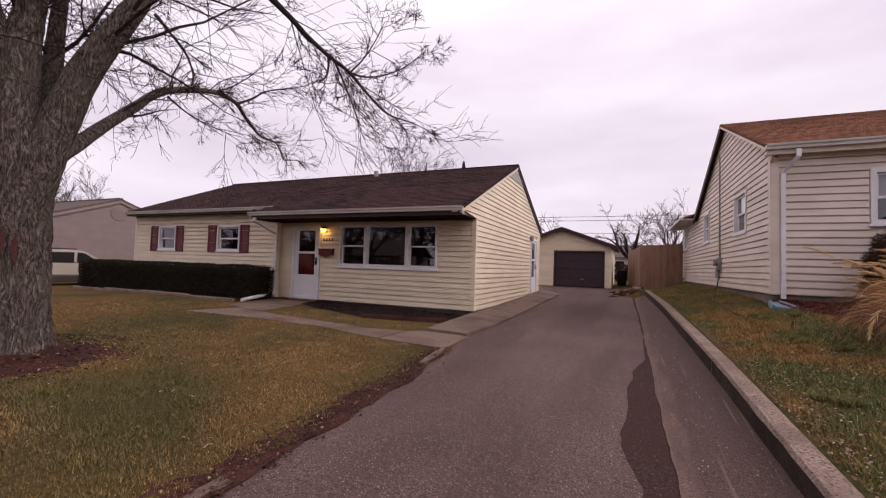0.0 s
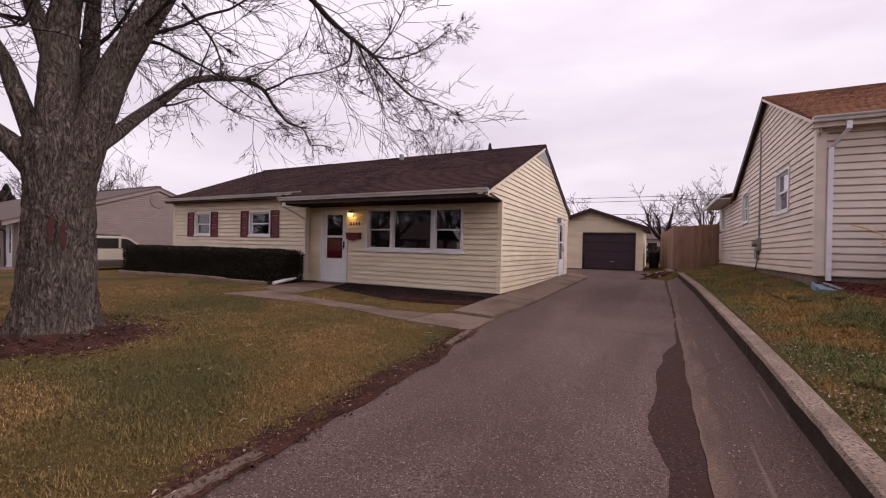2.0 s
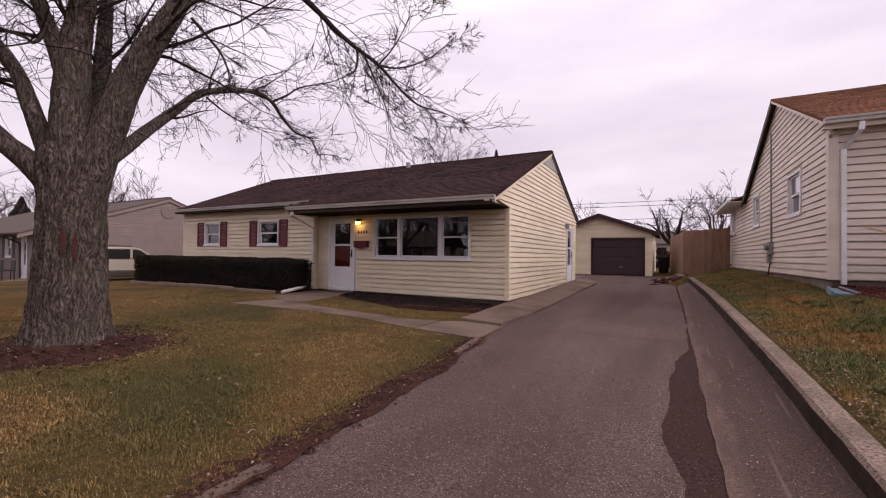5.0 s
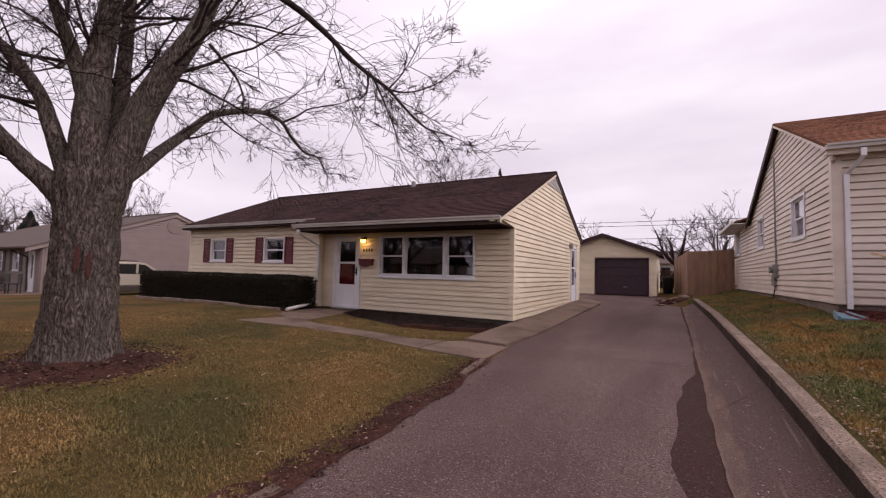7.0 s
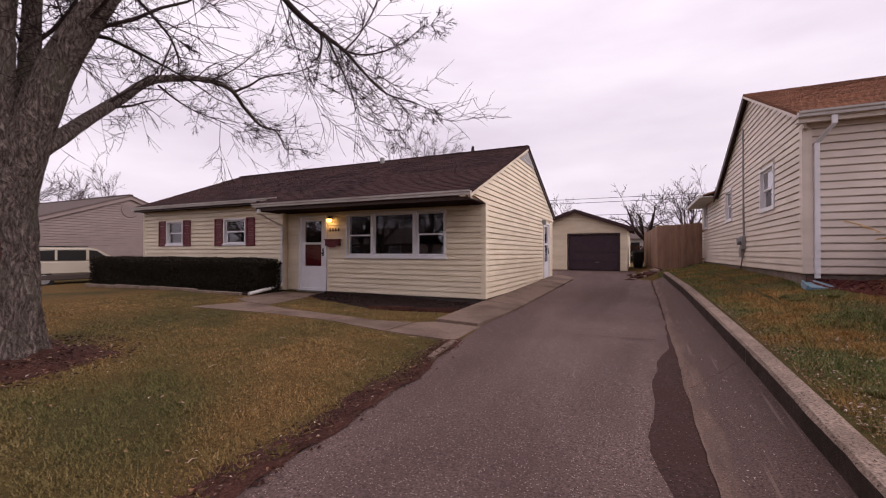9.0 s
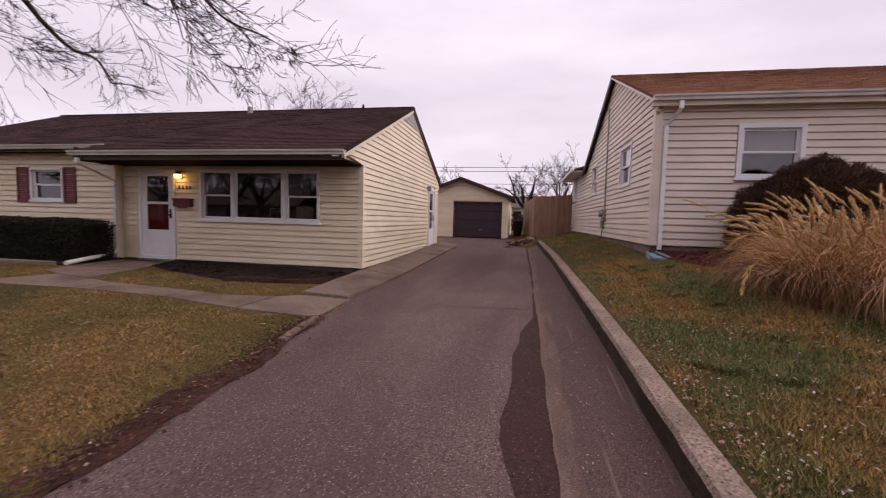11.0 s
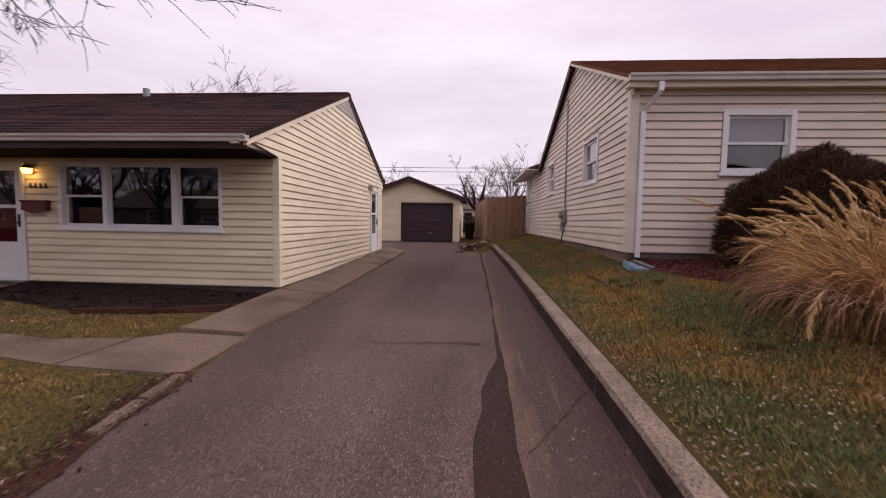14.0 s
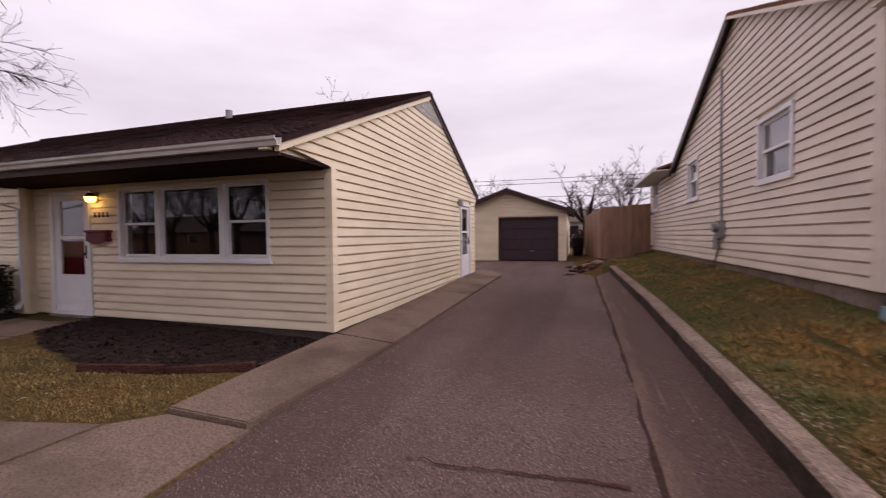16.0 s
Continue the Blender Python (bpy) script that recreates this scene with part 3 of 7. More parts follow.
def strip(name, y0, y1, dy, left, right, zl, zr, n, material, label, category, rough_left=0.0, rough_right=0.0, bumps=0.0, thick=0.0):
    """A long strip of paving along the drive, with ragged edges where worn."""
    ys = steps((y0, y1, dy))
    verts, faces = [], []
    for y in ys:
        a = left(y) + rough_left * (noise.noise((y * 2.3, 1.7, 0)) + 0.5 * noise.noise((y * 8, 4.1, 0)))
        b = right(y) + rough_right * (noise.noise((y * 2.3, 7.7, 0)) + 0.5 * noise.noise((y * 8, 9.1, 0)))
        for i in range(n + 1):
            t = i / n
            x = a + (b - a) * t
            verts.append((x, y, zl(y) + (zr(y) - zl(y)) * t + bumps * noise.noise((x * 1.1, y * 0.8, 5))))
    for j in range(len(ys) - 1):
        for i in range(n):
            q = j * (n + 1) + i
            faces.append((q, q + 1, q + n + 2, q + n + 1))
    if thick:
        base = len(verts)
        m = len(ys)
        edge = [j * (n + 1) for j in range(m)], [j * (n + 1) + n for j in range(m)]
        for k, es in enumerate(edge):
            s = len(verts)
            verts += [(verts[e][0], verts[e][1], verts[e][2] - thick) for e in es]
            for j in range(m - 1):
                f = (es[j], es[j + 1], s + j + 1, s + j)
                faces.append(f if k else f[::-1])
        for row, flip in ((0, False), (m - 1, True)):
            s = len(verts)
            es = [row * (n + 1) + i for i in range(n + 1)]
            verts += [(verts[e][0], verts[e][1], verts[e][2] - thick) for e in es]
            for i in range(n):
                f = (es[i], s + i, s + i + 1, es[i + 1])
                faces.append(f[::-1] if flip else f)
    ob = data_part(name, verts, faces, material, None, smooth=not thick)
    return tagged(ob, label, category, kind="structure")


strip("driveway", -9, 23.48, 0.12, drive_left, seam_left, drive_z, drive_z, 22, M["asphalt"], "worn grey-mauve asphalt driveway with fine stones", "driveway", 0.03, 0.040, 0.005)
strip("dirt_seam", -9, 18.3, 0.12, lambda y: seam_left(y) - 0.12, lambda y: seam_right(y) + 0.05, lambda y: drive_z(y) - 0.004, lambda y: drive_z(y) - 0.002, 5, M["joint"], "sunken soil-filled joint beside the driveway", "dirt joint", 0, 0, 0.006)


def apron_z(y):
    return kerb_top(y) - interp(y, [-8, 0, 4, 18], [0.03, 0.12, 0.17, 0.17])


def apron_mat(name):
    """Dark asphalt worn to tan concrete along its lower edge, with pale scrape marks running along it."""
    m = mat(name, (0.125, 0.078, 0.064), (0.046, 0.027, 0.023), 85, 0.92, 0.8, 200, (0.085, 0.058, 0.050), 1.1, 0.5, spec=0.2, bump_dist=0.008, speck=(0.24, 0.17, 0.145), speck_scale=100, speck_part=0.08)
    n, l = m.node_tree.nodes, m.node_tree.links
    b = n["Principled BSDF"]
    under = b.inputs["Base Color"].links[0].from_socket
    co, sep, ns, wob, off, rng = n.new("ShaderNodeTexCoord"), n.new("ShaderNodeSeparateXYZ"), n.new("ShaderNodeTexNoise"), n.new("ShaderNodeMapping"), n.new("ShaderNodeMath"), n.new("ShaderNodeMapRange")
    wob.inputs["Scale"].default_value = (9, 1.3, 1)
    ns.inputs["Scale"].default_value, ns.inputs["Detail"].default_value = 1.0, 6
    l.new(co.outputs["Object"], sep.inputs[0]), l.new(co.outputs["Object"], wob.inputs[0]), l.new(wob.outputs[0], ns.inputs["Vector"])
    off.operation, off.inputs[1].default_value = "MULTIPLY_ADD", 0.42
    l.new(ns.outputs[0], off.inputs[0]), l.new(sep.outputs[0], off.inputs[2])
    rng.inputs[1].default_value, rng.inputs[2].default_value, rng.inputs[3].default_value, rng.inputs[4].default_value = 0.27, 0.40, 0.8, 0.0
    l.new(off.outputs[0], rng.inputs[0])
    tan, tr, mx = n.new("ShaderNodeTexNoise"), n.new("ShaderNodeValToRGB"), n.new("ShaderNodeMix")
    tan.inputs["Scale"].default_value, tan.inputs["Detail"].default_value = 60, 6
    l.new(co.outputs["Object"], tan.inputs["Vector"]), l.new(tan.outputs[0], tr.inputs[0])
    tr.color_ramp.elements[0].position, tr.color_ramp.elements[1].position = 0.35, 0.68
    tr.color_ramp.elements[0].color, tr.color_ramp.elements[1].color = (0.215, 0.142, 0.104, 1), (0.090, 0.057, 0.044, 1)
    mx.data_type = "RGBA"
    l.new(rng.outputs[0], mx.inputs[0]), l.new(under, mx.inputs[6]), l.new(tr.outputs[0], mx.inputs[7])
    sm, sn, sr, sx = n.new("ShaderNodeMapping"), n.new("ShaderNodeTexNoise"), n.new("ShaderNodeMapRange"), n.new("ShaderNodeMix")
    sm.inputs["Scale"].default_value, sm.inputs["Rotation"].default_value = (26, 0.7, 1), (0, 0, 0.07)
    sn.inputs["Scale"].default_value, sn.inputs["Detail"].default_value = 1.0, 2
    l.new(co.outputs["Object"], sm.inputs[0]), l.new(sm.outputs[0], sn.inputs["Vector"]), l.new(sn.outputs[0], sr.inputs[0])
    sr.inputs[1].default_value, sr.inputs[2].default_value, sr.inputs[4].default_value = 0.64, 0.72, 0.45
    sx.data_type, sx.inputs[7].default_value = "RGBA", (0.22, 0.155, 0.125, 1)
    l.new(sr.outputs[0], sx.inputs[0]), l.new(mx.outputs[2], sx.inputs[6]), l.new(sx.outputs[2], b.inputs["Base Color"])
    return m


strip("apron", -9, 18.2, 0.12, seam_right, lambda y: kerb_x(y) + 0.02, lambda y: drive_z(y) + 0.004, apron_z, 10, apron_mat("worn_asphalt_apron"), "dark sloping asphalt apron with a worn tan lower edge", "asphalt apron", 0.02, 0.0, 0.008)

verts, faces = [], []
for i in range(31):
    t = i / 30
    x = 0.10 + 0.50 * t
    y = 5.75 + 0.55 * t + 0.04 * noise.noise((x * 9, 1, 4))
    z = drive_z(y) + 0.004 + (apron_z(y) - drive_z(y) - 0.004) * (x - seam_right(y)) / (kerb_x(y) + 0.02 - seam_right(y)) + 0.010
    w = 0.005 + 0.004 * noise.noise((x * 14, 2, 2))
    verts += [(x, y - w, z), (x, y + w, z)]
    if i:
        faces.append((2 * i - 2, 2 * i - 1, 2 * i + 1, 2 * i))
tagged(data_part("apron_crack", verts, faces, M["dirt"]), "thin dark crack across the apron", "crack", kind="structure")

# kerb: separate cast lengths with worn corners
kerb = thing("kerb", (kerb_x(5), 5, kerb_top(5)), "long pitted concrete retaining kerb along the lawn", "kerb", kind="structure")
y = -6.0
while y < 18:
    y1 = min(y + 3.05, 18.1)
    ys = steps((y + 0.006, y1 - 0.006, 0.15))
    verts, faces = [], []
    for yy in ys:
        x, z = kerb_x(yy), kerb_top(yy)
        c = 0.006 * noise.noise((yy * 3, 2, 8)) + 0.007 * noise.noise((yy * 11, 5, 8))
        for px, pz in ((x + c * 0.5, z - 0.45), (x + c * 0.7, z - 0.03 + c), (x + 0.02 + abs(c), z - 0.004), (x + 0.09, z + 0.4 * c), (x + 0.155, z - 0.004 + 0.5 * c), (x + 0.175, z - 0.02), (x + 0.175, z - 0.45)):
            verts.append((px, yy, pz))
    for j in range(len(ys) - 1):
        for i in range(6):
            q = j * 7 + i
            faces.append((q, q + 7, q + 8, q + 1))
    faces += [tuple(range(7)), tuple(range((len(ys) - 1) * 7, len(ys) * 7))[::-1]]
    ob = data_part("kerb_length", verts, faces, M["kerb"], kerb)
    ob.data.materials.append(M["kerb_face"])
    # only the drive-side faces take the concrete darkened for shade
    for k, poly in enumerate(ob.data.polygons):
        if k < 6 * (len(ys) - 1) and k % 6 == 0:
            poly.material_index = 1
    y = y1

# side slab with a joint, and the front walk in slabs
def slab(name, pts, zf, thick, material, parent=None, label="", category="paving"):
    bm = bmesh.new()
    top = [bm.verts.new((px, py, zf(px, py))) for px, py in pts]
    f = bm.faces.new(top)
    r = bmesh.ops.extrude_face_region(bm, geom=[f])
    for v in r["geom"]:
        if isinstance(v, bmesh.types.BMVert):
            v.co.z -= thick
    bmesh.ops.bevel(bm, geom=[e for e in f.edges], offset=0.012, segments=2, affect="EDGES")
    return part(name, bm, material, parent, label)


def slab_z(x, y):
    return drive_z(y) + 0.040 + interp(y, [7.8, 10.2], [0.035, 0.085]) * max(0, min(1, (-2.7 - x) / 0.85))


pad = thing("side_slab", (-3.1, 12, slab_z(0, 12)), "weathered concrete slab along the gable wall", "concrete slab", kind="structure")
for a, b in ((7.88, 10.2), (10.215, 14.2), (14.215, 17.6)):
    wa, wb = interp(a, [8.05, 9.4, 17.6], [-2.86, -2.70, -2.66]), interp(b, [8.05, 9.4, 17.6], [-2.86, -2.70, -2.66])
    slab("slab", [(wa, a), (interp((a + b) / 2, [8.05, 9.4, 17.6], [-2.86, -2.70, -2.66]), (a + b) / 2), (wb, b), (-3.56, b), (-3.66 if a < 9 else -3.56, a)], slab_z, 0.16, M["concrete"], pad)
slab("slab", [(-2.66, 17.61), (-2.75, 18.3), (-3.1, 18.75), (-3.5, 18.75), (-3.56, 17.61)], slab_z, 0.16, M["concrete"], pad)


def walk_z(x, y):
    return lawn_left(x, y) + 0.010


front_walk = thing("front_walk", (-6, 7.1, walk_z(-6, 7.1)), "cracked concrete front walk through the lawn", "walkway", kind="structure")
for pts in ([(-2.79, 6.72), (-2.80, 7.87), (-3.64, 7.86), (-3.9, 7.55), (-3.95, 6.66)], [(-3.965, 6.66), (-3.915, 7.55), (-4.65, 7.32), (-5.25, 7.38), (-5.25, 6.86)],
            [(-5.265, 6.86), (-5.265, 7.38), (-6.8, 7.42), (-6.8, 6.83)], [(-6.815, 6.83), (-6.815, 7.42), (-7.5, 7.6), (-8.35, 7.75), (-8.75, 6.7)],
            [(-7.52, 7.61), (-7.75, 8.9), (-9.15, 8.6), (-8.98, 8.0), (-8.36, 7.76)], [(-7.75, 8.92), (-7.95, 9.72), (-9.3, 9.72), (-9.16, 8.62)]):
    slab("slab", pts[::-1], walk_z, 0.1, M["concrete"], front_walk)

# planting bed in front of the house, with timber edging
bed_pts = [(-7.95, 10.12), (-7.75, 9.1), (-6.8, 8.65), (-5.4, 8.3), (-4.5, 8.55), (-3.75, 8.95), (-3.62, 9.3), (-3.6, 10.12)]
verts, faces = [], []
BN, BM_ = 44, 16
for i in range(BN + 1):
    x = -7.98 + 4.40 * i / BN
    y0 = interp(x, [-7.98, -7.75, -6.8, -5.4, -4.5, -3.75, -3.58], [9.9, 9.1, 8.65, 8.3, 8.55, 8.95, 9.3]) + 0.05 * noise.noise((x * 3, 0, 1))
    for j in range(BM_ + 1):
        y = y0 + (10.16 - y0) * j / BM_
        edge = min(1.0, j / 2, i / 2 + 0.2)
        verts.append((x, y, lawn_left(x, y) - 0.012 + edge * (0.035 + 0.022 * noise.noise((x * 5, y * 5, 2)) + 0.012 * noise.noise((x * 16, y * 16, 2)))))
for i in range(BN):
    for j in range(BM_):
        q = i * (BM_ + 1) + j
        faces.append((q, q + BM_ + 1, q + BM_ + 2, q + 1))
tagged(data_part("planting_bed", verts, faces, M["mulch"], smooth=True), "bare dark mulch bed below the picture window", "planting bed", kind="structure")
rn = random.Random(31)
verts, faces = [], []
for _ in range(4200):
    x = rn.uniform(-7.9, -3.66)
    y = interp(x, [-7.98, -7.75, -6.8, -5.4, -4.5, -3.75, -3.58], [9.9, 9.1, 8.65, 8.3, 8.55, 8.95, 9.3]) + 0.03
    y = rn.uniform(y, 10.1)
    a, s, w = rn.uniform(0, 3.14), rn.uniform(0.012, 0.04), rn.uniform(0.004, 0.011)
    u, v = Vector((math.cos(a), math.sin(a), rn.uniform(-0.5, 0.5))) * s, Vector((-math.sin(a), math.cos(a), rn.uniform(-0.6, 0.6))) * w
    c = Vector((x, y, lawn_left(x, y) + 0.036 + 0.022 * noise.noise((x * 5, y * 5, 2))))
    k = len(verts)
    verts += [tuple(c - u - v), tuple(c + u - v), tuple(c + u + v), tuple(c - u + v)]
    faces.append((k, k + 1, k + 2, k + 3))
tagged(data_part("mulch_chips", verts, faces, M["chips"]), "coarse dark wood chips on the bed", "mulch", kind="stuff")
edge_strip = thing("concrete_edging", (-2.74, 6.2, drive_z(6.2)), "worn concrete edge strip beside the asphalt", "edging")
for a, b in ((1.1, 1.85), (1.865, 2.66), (5.72, 6.2), (6.215, 6.70)):
    xa, xb = drive_left(a), drive_left(b)
    slab("edging_length", [(xa - 0.11, a), (xa + 0.0, a), (xb + 0.0, b), (xb - 0.11, b)], lambda px, py: drive_z(py) + 0.03, 0.1, M["concrete"], edge_strip)
edging = thing("bed_edging", (-4.5, 8.5, lawn_left(-4.5, 8.5)), "low timber edging round the mulch bed", "edging")
for a, b in (((-5.4, 8.27), (-4.5, 8.52)), ((-4.48, 8.52), (-3.72, 8.93)), ((-3.70, 8.96), (-3.60, 10.1))):
    d = Vector((b[0] - a[0], b[1] - a[1], 0)).normalized()
    w = Wall(a[0], a[1], d.x, d.y)
    part("edging_board", w.new_box(0, (Vector(b) - Vector(a)).length, -0.02, 0.03, lawn_left(*a) - 0.05, lawn_left(*a) + 0.075, bevel=0.006), M["dirt"], edging)

# crack across the drive
verts, faces = [], []
for i in range(41):
    x = -1.5 + 1.36 * i / 40
    y = 7.86 + 0.10 * noise.noise((x * 2.2, 0, 3)) + 0.05 * noise.noise((x * 9, 0, 3)) + 0.06 * (x + 0.8)
    w = 0.006 + 0.007 * noise.noise((x * 7, 2, 2)) + 0.008 * i / 40
    z = drive_z(y) + 0.0145
    verts += [(x, y - w, z), (x, y + w, z)]
    if i:
        faces.append((2 * i - 2, 2 * i - 1, 2 * i + 1, 2 * i))
tagged(data_part("driveway_crack", verts, faces, M["dirt"]), "dark crack across the asphalt", "crack", kind="structure")


# ---- shingled roofs ----
def shingle_roof(parent, p0, u, v, width, length, tab, expo, joined_mat, piece_mat, near, seed, skip=None):
    """Tabs laid course by course from the eave p0 up v; near(u, v) picks the ones that become pieces of their own."""
    rnd = random.Random(seed)
    p0, u, v = Vector(p0), Vector(u).normalized(), Vector(v).normalized()
    n = u.cross(v).normalized()
    if n.z < 0:
        n = -n
    verts, faces, count = [], [], 0
    proto = None
    rows = int(length / expo) + 1
    for r in range(rows):
        off = (r % 2) * tab / 2 + rnd.uniform(-0.03, 0.03)
        x = -off
        while x < width:
            a, b = max(0.0, x + 0.004), min(width, x + tab - 0.004)
            x += tab
            if b - a < 0.02 or (skip and skip((a + b) / 2, r * expo)):
                continue
            y0, y1 = r * expo + rnd.uniform(-0.006, 0.006), min(r * expo + expo + 0.05, length)
            h = 0.013 + rnd.uniform(0, 0.005)
            full = b - a > tab - 0.02
            if full and count < 300 and near((a + b) / 2, r * expo):
                if proto is None:
                    w = tab - 0.008
                    q = [(0, 0, -0.004), (w, 0, -0.004), (w, expo + 0.05, -0.004), (0, expo + 0.05, -0.004), (0, 0, 0.015), (w, 0, 0.015), (w, expo + 0.05, 0.003), (0, expo + 0.05, 0.003)]
                    proto = bpy.data.meshes.new("shingle")
                    proto.from_pydata(q, [], [(4, 5, 6, 7), (0, 1, 5, 4), (1, 2, 6, 5), (3, 0, 4, 7), (2, 3, 7, 6)])
                    proto.materials.append(piece_mat)
                ob = new("shingle", proto)
                ob.matrix_world = Matrix.Translation(p0 + u * a + v * y0) @ Matrix((u, v, n)).transposed().to_4x4()
                ob.parent = parent
                count += 1
                continue
            s = len(verts)
            for d in (-0.004, 1):
                for (i, j) in ((a, y0), (b, y0), (b, y1), (a, y1)):
                    verts.append(tuple(p0 + u * i + v * j + n * (d if d < 0 else (h if j == y0 else 0.003))))
            faces += [tuple(k + s for k in q) for q in ((4, 5, 6, 7), (0, 1, 5, 4), (1, 2, 6, 5), (3, 0, 4, 7), (2, 3, 7, 6))]
    tagged(data_part("shingles", verts, faces, joined_mat, parent), kind="stuff")


def roof_slab(parent, name, pts, thick, material, label=""):
    """A sloping roof deck from its upper corners, straight down by thick."""
    v = [tuple(p) for p in pts] + [(p[0], p[1], p[2] - thick) for p in pts]
    k = len(pts)
    f = [tuple(range(k)), tuple(range(k, 2 * k))[::-1]] + [(i, i + k, (i + 1) % k + k, (i + 1) % k) for i in range(k)]
    bm = bmesh.new()
    vs = [bm.verts.new(p) for p in v]
    for q in f:
        bm.faces.new([vs[i] for i in q])
    return part(name, bm, material, parent, label)


def gutter(parent, x0, x1, y, z, label="", face=-1):
    """An eaves gutter with a folded lip, running along x, open to the top."""
    prof = [(0, 0), (0, -0.092), (0.07 * face, -0.092), (0.08 * face, -0.05), (0.105 * face, -0.03), (0.112 * face, 0.0), (0.098 * face, 0.0), (0.094 * face, -0.02), (0.07 * face, -0.04), (0.06 * face, -0.082), (0.01 * face, -0.082), (0.01 * face, 0)]
    verts = [(x, y + a, z + b) for x in (x0, x1) for a, b in prof]
    k = len(prof)
    faces = [(i, (i + 1) % k, (i + 1) % k + k, i + k) for i in range(k)] + [tuple(range(k)), tuple(range(k, 2 * k))[::-1]]
    return data_part("gutter", verts, faces, M["offwhite"], parent, label)


# ---- the ranch house ----
SLOPE = 0.414
RIDGE_Y, RIDGE_Z = 13.94, 4.765
XR, XL, XS = -3.54, -16.05, -9.55
FY, FYL, BY = 10.15, 9.97, 18.0
BASE = 0.424


def roof_z(y):
    return RIDGE_Z - SLOPE * abs(y - RIDGE_Y)


house = thing("ranch_house", (-9.8, 14, 0.35), "single-storey ranch house in cream vinyl siding with dark brown roof", "house")
south = Wall(XS, FY, 1, 0)
south_left = Wall(XL, FYL, 1, 0)
east = Wall(XR, 0, 0, 1)


def U(x):
    return x - XS


holes_s = [(U(-9.02), U(-8.12), BASE - 0.02, 2.47), (U(-7.38), U(-4.54), 1.40, 2.46)]
wall_s = south.panel(house, 0, XR - XS - 0.02, BASE - 0.02, 2.64, holes_s, M["cream"], name="wall_front")
south.siding(wall_s, BASE, 2.62, lambda z: (0.06, XR - XS - 0.06), [(U(-9.10), U(-8.06), 0, 2.50), (U(-7.42), U(-4.50), 1.36, 2.50)], M["cream"])
hl = [(-14.78 - XL, -13.95 - XL, 1.72, 2.48), (-11.95 - XL, -11.02 - XL, 1.72, 2.48)]
wall_l = south_left.panel(house, 0, XS - XL, BASE - 0.02, 2.88, hl, M["cream"], name="wall_front_left")
south_left.siding(wall_l, BASE, 2.86, lambda z: (0.06, XS - XL - 0.05), [(h[0] - 0.05, h[1] + 0.05, h[2] - 0.03, h[3] + 0.05) for h in hl], M["cream"])


def gable_span(z):
    if z < 2.64:
        return FY + 0.06, BY - 0.06
    lo = max(9.02, RIDGE_Y - (RIDGE_Z - 0.06 - z) / SLOPE)
    hi = min(BY + 0.2, RIDGE_Y + (RIDGE_Z - 0.06 - z) / SLOPE)
    return lo, hi


wall_e = east.panel(house, FY - 0.0, BY, BASE - 0.02, 2.64, [(16.42, 17.42, BASE - 0.02, 2.60)], M["cream"], name="wall_side", top=lambda u: min(roof_z(u) - 0.08, 4.6))
east.siding(wall_e, BASE, 4.62, gable_span, [(16.33, 17.51, 0, 2.64)], M["cream"])
# the boxed return over the front overhang
bm = bmesh.new()
vs = [bm.verts.new((x, yy, zz)) for x in (XR - 0.02, XR - 0.14) for yy, zz in ((9.0, 2.62), (10.15, 2.62), (10.15, 3.1), (9.0, 2.64))]
for q in ((0, 1, 2, 3), (7, 6, 5, 4), (0, 4, 5, 1), (1, 5, 6, 2), (2, 6, 7, 3), (3, 7, 4, 0)):
    bm.faces.new([vs[i] for i in q])
part("gable_return", bm, M["cream"], house)
part("wall_back", bx(XL, XR - 0.141, BY - 0.14, BY, 0.25, 2.9), M["cream"], house)
west = Wall(XL, 0, 0, -1)
west.panel(house, -BY + 0.141, -FYL - 0.141, 0.25, 2.8, [], M["cream"], name="wall_west", top=lambda u: roof_z(-u) - 0.08)
part("wall_step", bx(XS - 0.1, XS, FYL + 0.005, FY + 0.3, 0.25, 2.64), M["cream"], house)
# corner posts
part("corner_post", bx(XR - 0.075, XR + 0.046, FY - 0.046, FY + 0.075, BASE - 0.01, 2.63, bevel=0.004), M["cream"], house, "cream corner trim")
part("corner_post", bx(XR - 0.075, XR + 0.046, BY - 0.075, BY + 0.02, BASE - 0.01, 2.70, bevel=0.004), M["cream"], house, "cream corner trim")
part("corner_post", bx(XS - 0.075, XS + 0.046, FYL - 0.046, FYL + 0.05, BASE - 0.01, 2.86, bevel=0.004), M["cream"], house, "cream corner trim")
part("corner_post", bx(XL - 0.046, XL + 0.075, FYL - 0.046, FYL + 0.05, BASE - 0.01, 2.86, bevel=0.004), M["cream"], house, "cream corner trim")
part("foundation", bx(XL + 0.03, XR - 0.03, FY + 0.02, BY - 0.02, 0.0, BASE - 0.022), M["foundation_dark"], house, "grey concrete foundation")
# inside: near-black surfaces, the unlit rooms' darkness put into their colour
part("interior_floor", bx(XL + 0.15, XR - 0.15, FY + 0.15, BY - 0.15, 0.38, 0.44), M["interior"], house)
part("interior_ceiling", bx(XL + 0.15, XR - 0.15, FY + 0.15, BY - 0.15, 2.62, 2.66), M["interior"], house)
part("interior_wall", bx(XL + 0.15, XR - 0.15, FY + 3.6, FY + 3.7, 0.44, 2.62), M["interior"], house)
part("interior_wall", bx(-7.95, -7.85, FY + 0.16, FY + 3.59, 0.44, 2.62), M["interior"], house)

